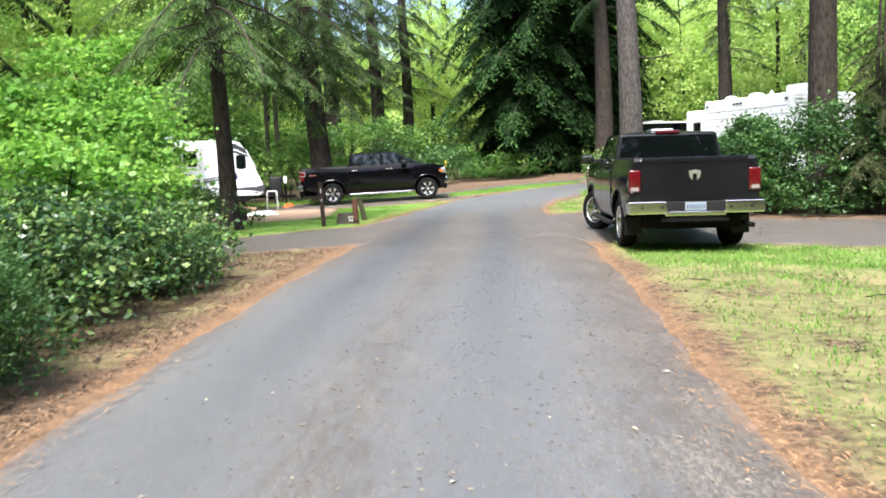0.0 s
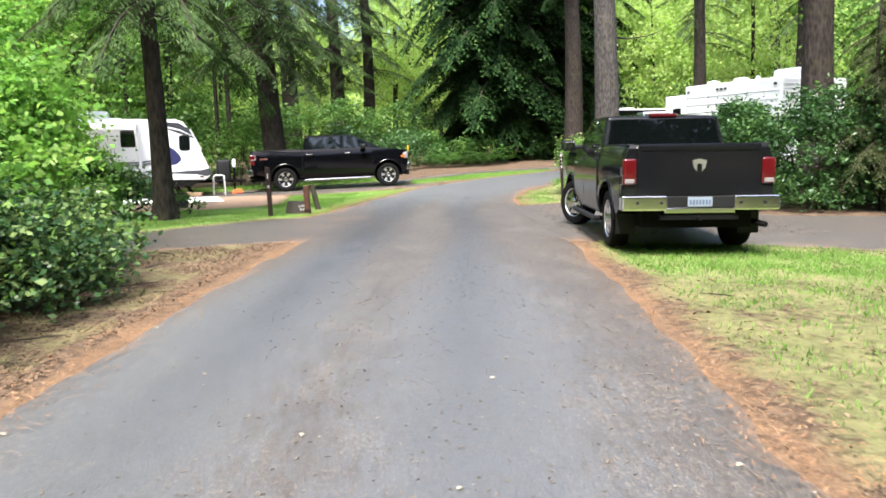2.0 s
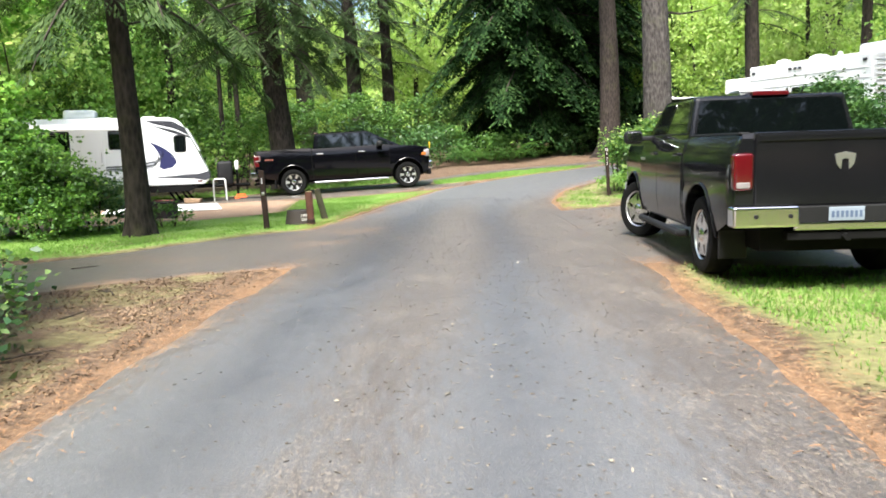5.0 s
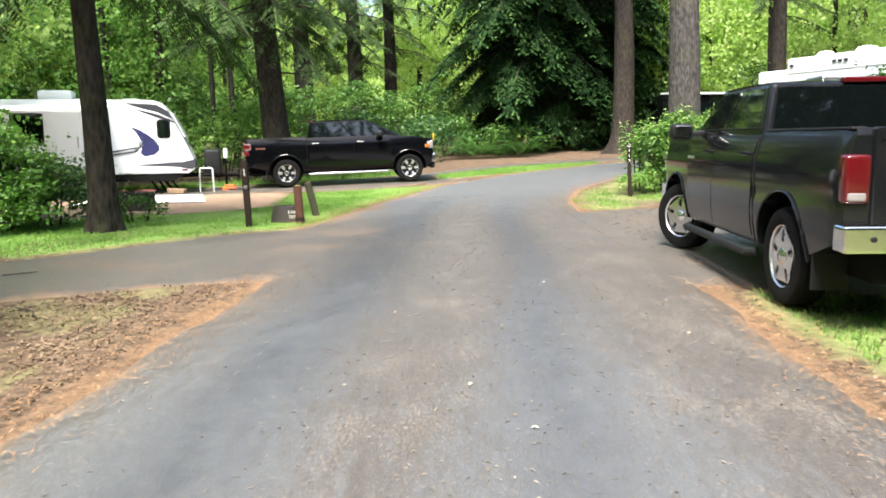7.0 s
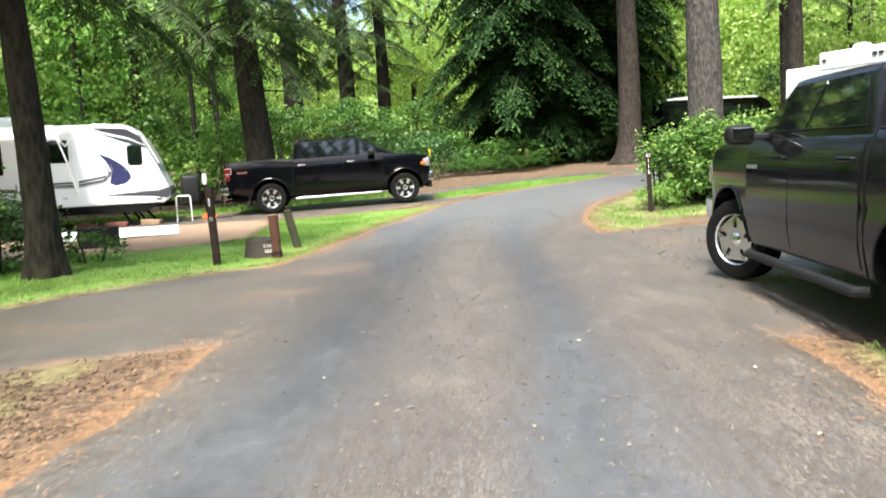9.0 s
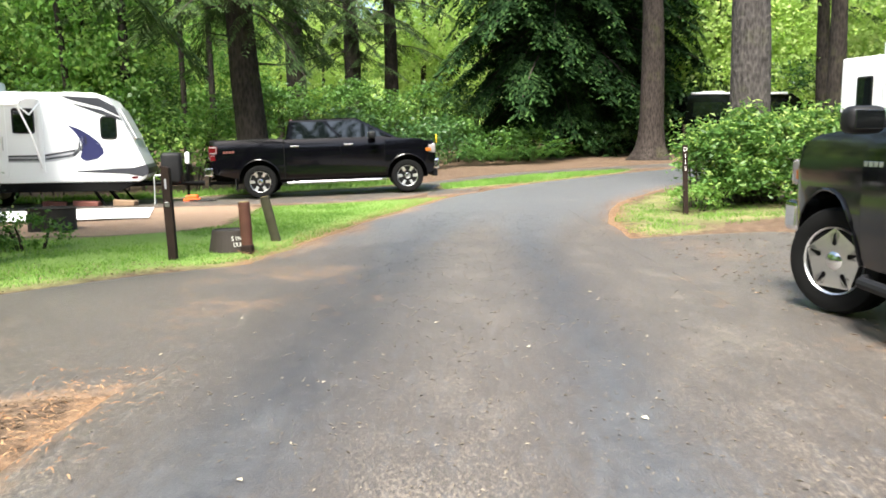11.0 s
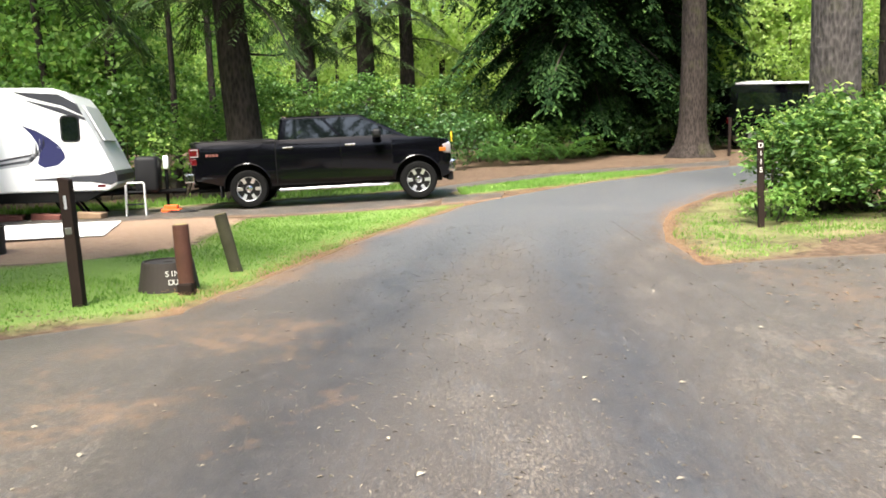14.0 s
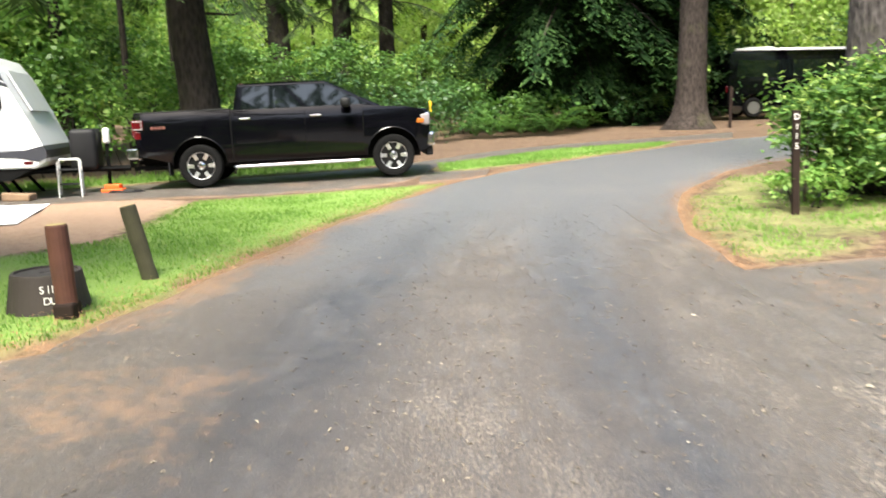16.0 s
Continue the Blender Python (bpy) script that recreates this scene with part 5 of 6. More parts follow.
    for s in (-0.8, -0.5, 0.5, 0.8):
        bm = bmesh.new()
        lathe(bm, [(0.02, 0), (0.02, 0.01), (0.01, 0.012)], 10, "y")
        sensor = part("parking_sensor", bm, M_BLACK_PLASTIC, bump)
        sensor.matrix_basis = pose(-1.328, s, 0.7, 0, 0, 90)
    bm = bmesh.new()
    tube(bm, [(-1.2, 0, 0.5), (-1.33, 0, 0.5)], 0.035, 8)
    box(bm, -1.25, -1.1, -0.5, 0.5, 0.47, 0.55, 0.01)
    part("tow_hitch", bm, M_UNDER, ob)
    bm = bmesh.new()
    tube(bm, [(-0.6, -0.75, 0.42), (-1.15, -0.78, 0.42), (-1.24, -0.85, 0.4)], 0.04, 8)
    part("exhaust_pipe", bm, M_UNDER, ob)
    for s in (1, -1):
        bm = bmesh.new()
        box(bm, -R - 0.2, -R - 0.17, min(s * 0.68, s * 0.95), max(s * 0.68, s * 0.95), 0.24, 0.62, 0.006)
        part("mud_flap", bm, M_BLACK_PLASTIC, ob)
    # front: bumper, grille, lamps
    bm = bmesh.new()
    box(bm, f0 - 0.2, f0 + 0.09, -0.93, 0.93, 0.55, 0.82, 0.05, 3)
    fb = part("front_bumper", bm, M_CHROME, ob, "chrome front bumper")
    bm = bmesh.new()
    box(bm, f0 - 0.1, f0 + 0.04, -0.85, 0.85, 0.36, 0.55, 0.03, 2)
    part("air_dam", bm, M_BLACK_PLASTIC, fb)
    bm = bmesh.new()
    box(bm, f0 - 0.16, f0 + 0.03, -0.6, 0.6, 0.84, 1.2, 0.03, 2)
    gr = part("grille", bm, M_CHROME, ob, "chrome grille")
    for k in range(3):
        bm = bmesh.new()
        box(bm, f0 + 0.02, f0 + 0.036, -0.54, 0.54, 0.88 + 0.1 * k, 0.95 + 0.1 * k, 0.006)
        part("grille_slot", bm, M_UNDER, gr)
    yh = W + side_in(1.08) - 0.14 * ((front - 0.55) / 0.5) ** 2 + 0.002
    for s in (1, -1):
        bm = bmesh.new()
        box(bm, f0 - 0.26, f0 - 0.0, min(s * 0.6, s * yh), max(s * 0.6, s * yh), 0.95, 1.18, 0.04, 3)
        hl = part("headlight", bm, M_CLEAR_LENS, ob, "clear headlight", smooth=True)
        bm = bmesh.new()
        box(bm, f0 - 0.26, f0 - 0.12, s * yh - 0.025, s * yh + 0.004, 1.0, 1.09, 0.012)
        part("side_marker", bm, M_AMBER_LENS, hl, "amber side marker")
    # small chrome marks on the sides and the hood bulge
    for s in (1, -1):
        bm = bmesh.new()
        xb = wb - R - 0.42 if light_style == "r" else -0.85
        for k in range(4):
            box(bm, xb + 0.07 * k, xb + 0.055 + 0.07 * k, s * (W - 0.01) - 0.012, s * (W - 0.01) + 0.012, 1.13, 1.185, 0.003)
        part("side_badge", bm, M_ALLOY if light_style == "r" else M_RED_BROWN, ob, "small raised badge")
    bm = bmesh.new()
    box(bm, wb - 0.5, wb + 0.75, -0.5, 0.5, hood - 0.1, hood + 0.05, 0.05, 3)
    for v in bm.verts:
        v.co.z -= 0.1 * max(0, (v.co.x - wb) / 0.75) ** 2
    part("hood_bulge", bm, paint, ob, smooth=True)
    # wheels
    for x, steer in ((0, 0), (wb, front_steer)):
        for s in (1, -1):
            wheel(ob, pose(x, s * 0.83, R, 0, 0, (0 if s > 0 else 180) + steer), R, 0.27, spokes, wide)
    # the shorter rear overhang of the grey pickup
    if light_style == "r":
        for c in ob.children_recursive:
            if c.name.split(".")[0] not in ("wheel", "tyre", "tread", "rim", "spoke", "hub_cap", "brake_disc", "parking_sensor"):
                for v in c.data.vertices:
                    if v.co.x < -0.62:
                        v.co.x += (-0.62 - v.co.x) * 0.2
            elif c.name.startswith("parking_sensor"):
                c.matrix_basis.translation.x += 0.14
    return ob


def tilt_on_ground(x, y, rz, wb):
    """A pose for a vehicle whose rear axle stands at x, y."""
    a = radians(rz)
    z0, z1 = float(rise(x, y)), float(rise(x + wb * math.cos(a), y + wb * math.sin(a)))
    return pose(x, y, z0 + 0.02, 0, -math.degrees(math.atan2(z1 - z0, wb)), rz)


RAM = pickup(tilt_on_ground(3.88, 13.46, 86.7, 3.53) @ Matrix.Diagonal((1.03, 1.03, 1.012, 1)), "dark grey crew-cab pickup with chrome bumper, front wheels turned", M_PAINT_GREY, 3.43, 0.41, 5, 0.34, 28, "r", 0.9, 1.885)
bm = bmesh.new()
box(bm, 1.2, 1.6, -0.2, 0.2, 1.91, 1.97, 0.02)
part("roof_fitting", bm, M_STEEL, RAM, "grey roof fitting")
FORD = pickup(tilt_on_ground(-4.53, 31.48, 6.5, 3.68), "glossy black crew-cab pickup parked across the lane", M_PAINT_BLACK, 3.68, 0.405, 6, 0.31, 0, "f", 0.74, 1.9)


# ---- campers ----
def flat_on_side(name, poly, y, material, parent, label="", proud=0.006):
    bm = prism(bmesh.new(), poly, y - proud, y)
    return part(name, bm, material, parent, label)


def window_unit(parent, x0, x1, z0, z1, y, r=0.07, label="dark rounded window"):
    """A framed dark window in a camper's side at y (the side faces -y)."""
    def ring(d):
        a, b, c, e, k = x0 - d, x1 + d, z0 - d, z1 + d, r
        pts = []
        for cx, cz, u0 in ((b - k, e - k, 0), (a + k, e - k, 90), (a + k, c + k, 180), (b - k, c + k, 270)):
            pts += [(cx + k * math.cos(radians(u0 + q)), cz + k * math.sin(radians(u0 + q))) for q in (0, 30, 60, 90)]
        return pts
    fr = part("window_frame", prism(bmesh.new(), ring(0.03), y - 0.012, y), M_BLACK_PLASTIC, parent, label)
    part("pane", prism(bmesh.new(), ring(0.0), y - 0.018, y - 0.004), M_GLASS_DARK, fr)
    return fr


def travel_trailer(at):
    """The white camper; x ahead to its hitch, its door side faces -y. Origin under the foot of the nose."""
    ob = thing("travel_trailer", at, "white travel trailer with navy swooshes and a raked nose", "camper trailer")
    prof = [(-7.2, 0.62), (-0.18, 0.6), (0.0, 0.72), (0.02, 0.9), (-0.28, 1.6), (-0.62, 2.3), (-0.8, 2.56), (-1.05, 2.64), (-7.1, 2.66), (-7.2, 2.5)]
    bm = prism(bmesh.new(), prof, -1.2, 1.2)
    bmesh.ops.bevel(bm, geom=[e for e in bm.edges if abs(e.verts[0].co.y - e.verts[1].co.y) < 0.01], offset=0.04, segments=2, affect="EDGES")
    part("body", bm, M_WHITE_SHELL, ob)
    y = -1.2
    # the cap and the dark foot of the nose
    bm = prism(bmesh.new(), [(-0.1, 0.72), (0.02, 0.78), (0.03, 0.92), (-0.02, 1.0), (-0.3, 0.93), (-1.5, 0.87), (-1.5, 0.85), (-0.45, 0.79)], -1.208, 1.208)
    part("nose_skirt", bm, M_DARK_VINYL, ob, "dark grey nose skirt")
    bm = prism(bmesh.new(), [(-0.26, 1.62), (-0.6, 2.3), (-0.56, 2.32), (-0.22, 1.62)], -0.75, 0.75)
    part("nose_window", bm, M_NOSE_PANEL, ob, "pale grey nose panel")
    bm = prism(bmesh.new(), [(-7.2, 0.4), (-0.6, 0.4), (-0.2, 0.61), (-7.2, 0.63)], -1.16, 1.16)
    part("chassis", bm, M_UNDER, ob)
    # side graphics
    flat_on_side("dark_swoosh", [(-0.62, 2.33), (-0.95, 2.52), (-1.75, 2.56), (-1.5, 2.46), (-0.9, 2.3), (-0.52, 2.1)], y, M_DARK_VINYL, ob)
    flat_on_side("dark_swoosh", [(-0.47, 2.0), (-0.5, 2.07), (-0.9, 2.25), (-1.6, 2.42), (-1.0, 2.18)], y, M_DARK_VINYL, ob)
    flat_on_side("navy_swoosh", [(-1.65, 1.92), (-1.4, 1.82), (-1.18, 1.68), (-1.02, 1.54), (-0.92, 1.38), (-0.91, 1.27), (-1.05, 1.14), (-1.3, 1.09), (-1.42, 1.17), (-1.36, 1.38), (-1.4, 1.58), (-1.5, 1.75)], y, M_NAVY_VINYL, ob)
    for k in range(4):
        d = 0.07 * k
        flat_on_side("grey_swoosh", [(-1.28 - d, 1.72 - d * 0.6), (-1.25 - d, 1.5 - d), (-1.38 - d, 1.33 - d * 0.9), (-2.2, 1.2 - d * 0.6), (-3.6, 1.2 - d * 0.5), (-3.6, 1.225 - d * 0.5),
                                     (-2.2, 1.24 - d * 0.6), (-1.44 - d, 1.38 - d * 0.9), (-1.31 - d, 1.52 - d)], y, M_GREY_VINYL if k % 2 else M_DARK_VINYL, ob)
    flat_on_side("long_stripe", [(-0.3, 0.86), (-1.4, 0.98), (-1.4, 1.0), (-0.25, 0.92)], y, M_GREY_VINYL, ob)
    flat_on_side("long_stripe", [(-3.0, 1.08), (-5.0, 1.2), (-7.1, 1.5), (-7.1, 1.42), (-5.0, 1.1), (-3.4, 1.02)], y, M_DARK_VINYL, ob)
    flat_on_side("long_stripe", [(-3.2, 0.9), (-5.0, 1.0), (-7.1, 1.25), (-7.1, 1.1), (-5.0, 0.9)], y, M_GREY_VINYL, ob)
    flat_on_side("hatch_outline", [(-0.42, 1.5), (-1.05, 1.5), (-1.05, 1.475), (-0.42, 1.475)], y, M_GREY_VINYL, ob)
    window_unit(ob, -0.93, -0.63, 1.62, 2.08, y, 0.08)
    window_unit(ob, -2.75, -2.35, 1.75, 2.25, y, 0.05)
    window_unit(ob, -4.6, -3.85, 1.5, 2.25, y, 0.05)
    bm = bmesh.new()
    box(bm, -3.55, -2.9, y - 0.02, y, 0.75, 2.35, 0.012)
    door = part("door", bm, M_WHITE_SHELL, ob)
    bm = bmesh.new()
    tube(bm, [(-2.98, y - 0.03, 1.35), (-2.98, y - 0.05, 1.4), (-2.98, y - 0.05, 1.6), (-2.98, y - 0.03, 1.65)], 0.012, 6)
    part("handle", bm, M_STEEL, door, "metal door handle")
    bm = bmesh.new()
    box(bm, -0.35, -0.2, y - 0.012, y, 0.68, 0.73, 0.004)
    part("marker_light", bm, M_RED_LENS, ob, "small red marker light")
    # awning on two arms
    ax0, ax1 = -6.4, -2.2
    bm = bmesh.new()
    a = [bm.verts.new(p) for p in ((ax0, y, 2.5), (ax1, y, 2.5), (ax1, y - 1.1, 2.46), (ax1, y - 2.0, 2.3), (ax0, y - 2.0, 2.3), (ax0, y - 1.1, 2.46))]
    bm.faces.new((a[0], a[1], a[2], a[5]))
    bm.faces.new((a[5], a[2], a[3], a[4]))
    bmesh.ops.solidify(bm, geom=bm.faces[:], thickness=0.012)
    aw = part("awning", bm, M_AWNING, ob, "white extended awning")
    bm = bmesh.new()
    tube(bm, [(ax0 - 0.05, y - 2.02, 2.28), (ax1 + 0.05, y - 2.02, 2.28)], 0.055, 10)
    part("roller", bm, M_WHITE_SHELL, aw)
    for x in (ax0, ax1):
        bm = bmesh.new()
        tube(bm, [(x, y - 0.03, 0.95), (x, y - 0.95, 1.7), (x, y - 2.0, 2.26)], 0.022, 6)
        tube(bm, [(x, y - 0.03, 2.4), (x, y - 1.0, 2.1), (x, y - 2.0, 2.26)], 0.018, 6)
        box(bm, x - 0.05, x + 0.05, y - 0.05, y - 0.005, 0.85, 2.5, 0.01)
        part("awning_arm", bm, M_WHITE_SHELL, aw)
    # roof gear
    bm = bmesh.new()
    box(bm, -4.1, -3.2, -0.35, 0.35, 2.65, 2.95, 0.09, 3)
    part("air_conditioner", bm, M_WHITE_SHELL, ob, "white roof air conditioner", smooth=True)
    for x in (-1.7, -3.0):
        bm = bmesh.new()
        box(bm, x - 0.2, x + 0.2, -0.2, 0.2, 2.64, 2.72, 0.03)
        part("roof_vent", bm, M_WHITE_SHELL, ob)
    # hitch, gas bottle cover, jack, stands, wheels
    bm = bmesh.new()
    for s in (1, -1):
        tube(bm, [(-0.4, s * 0.7, 0.52), (1.05, 0.02 * s, 0.5)], 0.05, 6)
    tube(bm, [(0.95, 0, 0.5), (1.25, 0, 0.5)], 0.06, 8)
    part("tongue", bm, M_UNDER, ob)
    bm = bmesh.new()
    box(bm, 0.24, 0.72, -0.38, 0.38, 0.5, 1.27, 0.09, 3)
    part("gas_bottle_cover", bm, M_BLACK_PLASTIC, ob, "black gas bottle cover", smooth=True)
    bm = bmesh.new()
    tube(bm, [(0.85, 0, 0.03), (0.85, 0, 1.0)], 0.035, 8)
    box(bm, 0.78, 0.92, -0.07, 0.07, 0.0, 0.03)
    jack = part("tongue_jack", bm, M_UNDER, ob)
    bm = bmesh.new()
    box(bm, 0.79, 0.91, -0.07, 0.07, 0.98, 1.28, 0.04, 3)
    part("jack_head", bm, M_WHITE_SHELL, jack, "white jack head", smooth=True)
    for s in (1, -1):
        for x, d in ((-0.55, 0.35), (-0.95, 0.3)):
            bm = bmesh.new()
            tube(bm, [(x - d, s * 0.95, 0.5), (x, s * 1.0, 0.02)], 0.035, 6)
            part("stabilizer_jack", bm, M_UNDER, ob)
    for x in (-3.6, -4.5):
        for s in (1, -1):
            bm = bmesh.new()
            lathe(bm, [(0.1, -0.1), (0.3, -0.11), (0.34, -0.06), (0.34, 0.06), (0.3, 0.11), (0.1, 0.1)], 24, "y")
            w = part("wheel", bm, M_RUBBER, ob, smooth=True)
            w.matrix_basis = pose(x, s * 1.05, 0.34)
            bm = bmesh.new()
            lathe(bm, [(0.2, -0.115), (0.2, 0.115), (0.02, 0.12)], 16, "y")
            part("rim", bm, M_STEEL, w)
    return ob


TRAILER = travel_trailer(pose(-7.12, 30.54, -0.03, 0, 0, 15))


def second_trailer(at):
    """A white camper behind the hedge: its side faces -y; a lower nose section at x = 0, a ribbed end at x = 4.6."""
    ob = thing("travel_trailer", at, "white ribbed camper trailer with roof vents behind the hedge", "camper trailer")
    bm = bmesh.new()
    box(bm, 0.93, 4.6, 0, 2.4, 0.75, 3.0, 0.06, 3)
    part("body", bm, M_WHITE_SHELL, ob)
    bm = bmesh.new()
    box(bm, 0, 0.95, 0.02, 2.38, 0.8, 2.76, 0.06, 3)
    nose = part("nose_section", bm, M_WHITE_SHELL, ob)
    window_unit(nose, 0.42, 0.72, 1.75, 2.35, 0.02, 0.04)
    for k in range(18):
        z = 0.95 + 0.11 * k
        bm = bmesh.new()
        tube(bm, [(4.608, 0.1, z), (4.608, 2.3, z)], 0.012, 5)
        part("siding_rib", bm, M_WHITE_SHELL, ob)
    for k in range(9):
        z = 0.9 + 0.22 * k
        bm = bmesh.new()
        tube(bm, [(1.0, -0.006, z), (4.5, -0.006, z)], 0.009, 5)
        part("siding_rib", bm, M_WHITE_SHELL, ob)
    window_unit(ob, 2.4, 3.3, 1.75, 2.35, -0.012, 0.05)
    for x in (2.3, 2.45, 2.6, 1.1, 4.4):
        bm = bmesh.new()
        box(bm, x - 0.05, x + 0.05, -0.03, 0, 2.8, 2.86, 0.012)
        part("marker_light", bm, M_DARK_VINYL, ob, "small dark marker light")
    bm = bmesh.new()
    box(bm, 3.6, 4.5, 0.7, 1.6, 2.99, 3.27, 0.09, 3)
    part("air_conditioner", bm, M_WHITE_SHELL, ob, "white roof air conditioner", smooth=True)
    for x, r in ((2.7, 0.24), (1.6, 0.2), (3.3, 0.07)):
        bm = bmesh.new()
        lathe(bm, [(r, 2.98), (r, 3.05), (r * 0.8, 3.11), (r * 0.3, 3.14), (0.01, 3.14)], 16)
        v = part("roof_vent", bm, M_WHITE_SHELL, ob, smooth=True)
        v.matrix_basis = pose(x, 0.5, 0)
    bm = bmesh.new()
    box(bm, 0.1, 4.5, 0.12, 2.3, 0.42, 0.82)
    part("chassis", bm, M_UNDER, ob)
    for x in (2.4, 3.25):
        for yy in (0.16, 2.2):
            bm = bmesh.new()
            lathe(bm, [(0.1, -0.1), (0.3, -0.11), (0.34, -0.06), (0.34, 0.06), (0.3, 0.11), (0.1, 0.1)], 24, "y")
            w = part("wheel", bm, M_RUBBER, ob, smooth=True)
            w.matrix_basis = pose(x, yy, 0.34)
    return ob


CAMPER = second_trailer(pose(8.0, 26.8, float(rise(8.6, 24)), 0, 0, 291.5))


def camper_van(at):
    """A black van; x to its right end, its side faces -y."""
    ob = thing("camper_van", at, "black camper van with a pale awning rail", "van")
    prof = [(0, 0.45), (0.02, 1.3), (0.12, 2.3), (0.3, 2.42), (4.6, 2.42), (4.95, 2.2), (5.3, 1.5), (5.9, 1.2), (6.0, 0.8), (6.0, 0.45)] 
    bm = prism(bmesh.new(), prof[:-1] + [(5.95, 0.45)] + arch(5.0, 0.42, 0.45)[0:] + arch(1.0, 0.42, 0.45), -0.95, 0.95)
    slice_z(bm, (0.9, 1.4, 1.9, 2.2, 2.35))
    for v in bm.verts:
        v.co.y *= 1 - 0.12 * max(0, (v.co.z - 1.0) / 1.4) ** 2
    part("body", bm, M_PAINT_BLACK, ob)
    bm = prism(bmesh.new(), [(0.3, 1.45), (4.5, 1.45), (4.4, 2.05), (0.35, 2.05)], -0.955, -0.86)
    part("side_window", bm, M_GLASS_DARK, ob, "dark side glass")
    bm = bmesh.new()
    box(bm, 0.25, 4.4, -0.95, -0.83, 2.38, 2.47, 0.02)
    part("awning_rail", bm, M_WHITE_SHELL, ob, "pale awning rail")
    bm = bmesh.new()
    box(bm, 0.9, 1.9, -0.4, 0.4, 2.42, 2.56, 0.04)
    part("roof_fan", bm, M_WHITE_SHELL, ob)
    bm = bmesh.new()
    box(bm, -0.03, 0.04, -0.9, -0.75, 0.9, 1.15, 0.02)
    part("tail_light", bm, M_RED_LENS, ob, "red tail light")
    for x in (1.0, 5.0):
        for s in (1, -1):
            bm = bmesh.new()
            lathe(bm, [(0.1, -0.11), (0.32, -0.12), (0.36, -0.06), (0.36, 0.06), (0.32, 0.12), (0.1, 0.11)], 24, "y")
            w = part("wheel", bm, M_RUBBER, ob, smooth=True)
            w.matrix_basis = pose(x, s * 0.8, 0.36)
            bm = bmesh.new()
            lathe(bm, [(0.22, -0.125), (0.22, 0.125), (0.02, 0.13)], 16, "y")
            part("rim", bm, M_STEEL, w)
    return ob


VAN = camper_van(pose(10.4, 45.6, float(rise(12.5, 46)) + 0.0, 0, 0, 2))


# ---- posts, barrel and camp things ----
M_POST_DARK = plain("dark_stained_wood", (0.02, 0.012, 0.009), 0.85, 0, 0.4, 7, 0.4, spec=0.2)
M_POST_RED = plain("red_brown_wood", (0.075, 0.026, 0.014), 0.8, 0, 0.4, 7, 0.4)
M_POST_MOSS = plain("mossy_wood", (0.045, 0.042, 0.02), 0.9, 0, 0.45, 8, 0.5)
M_POST_TOP = plain("sawn_wood", (0.3, 0.24, 0.1), 0.9, 0, 0.3, 9, 0.3)
M_BARREL = plain("brown_concrete", (0.032, 0.024, 0.02), 0.75, 0, 0.25, 5, 0.35)
M_LETTER = plain("white_lettering", (0.72, 0.7, 0.66), 0.7, 0, 0.15, 9)
M_MAT = plain("white_groundsheet", (0.75, 0.76, 0.76), 0.7, 0, 0.08, 3, 0.2)
M_FIRE_RING = plain("rusted_iron", (0.03, 0.026, 0.024), 0.8, 0.2, 0.35, 6, 0.4)
M_WHITE_TUBE = plain("white_enamel", (0.75, 0.75, 0.74), 0.4, 0, 0.08, 6)
M_PLANK = plain("weathered_plank", (0.2, 0.13, 0.08), 0.85, 0, 0.35, 6, 0.3)


def lettering(words, size, material, parent, at, depth=0.004, label="white lettering"):
    """Raised letters in the built-in font, made into a mesh."""
    cu = bpy.data.curves.new("lettering", "FONT")
    cu.body, cu.size, cu.extrude, cu.align_x, cu.align_y = words, size, depth, "CENTER", "CENTER"
    tmp = bpy.data.objects.new("lettering", cu)
    scene.collection.objects.link(tmp)
    mesh = bpy.data.meshes.new_from_object(tmp.evaluated_get(bpy.context.evaluated_depsgraph_get()))
    bpy.data.objects.remove(tmp)
    ob = link_mesh("lettering", mesh, material, parent, label)
    ob.matrix_basis = at
    return ob


def square_post(at, label, height, w, d, material, cut=0.03):
    ob = thing("site_post", at, label, "post")
    bm = bmesh.new()
    box(bm, -w / 2, w / 2, -d / 2, d / 2, -0.2, height, 0.006, 2)
    slice_z(bm, [0.1 * k for k in range(1, int(height / 0.1))])
    for v in bm.verts:
        q = noise.noise_vector(v.co * 5 + Vector((height, 0, 0)))
        v.co += Vector((q.x, q.y, 0)) * 0.004
        if v.co.z > height - 0.03:
            v.co.z -= cut * (v.co.x / w + 0.5)
    part("timber", bm, material, ob)
    return ob


def round_post(at, label, height, r, material, top):
    ob = thing("wooden_bollard", at, label, "post", "short log posts by the road")
    bm = bmesh.new()
    prof = [(r * 1.03, -0.2), (r * 1.02, 0.0)] + [(r * (1.0 + 0.03 * math.sin(k * 1.7)), height * k / 8) for k in range(1, 8)] + [(r * 0.97, height - 0.012), (r * 0.9, height)]
    lathe(bm, prof, 18)
    for v in bm.verts:
        q = noise.fractal(Vector((v.co.x * 9, v.co.y * 9, v.co.z * 2)), 1.0, 2.0, 3)
        v.co.x *= 1 + 0.05 * q
        v.co.y *= 1 + 0.05 * q
    part("log", bm, material, ob)
    bm = bmesh.new()
    lathe(bm, [(r * 0.88, height - 0.002), (r * 0.88, height + 0.003), (r * 0.5, height + 0.006), (0.005, height + 0.004)], 18)
    part("cut_top", bm, top, ob, "pale sawn top")
    return ob


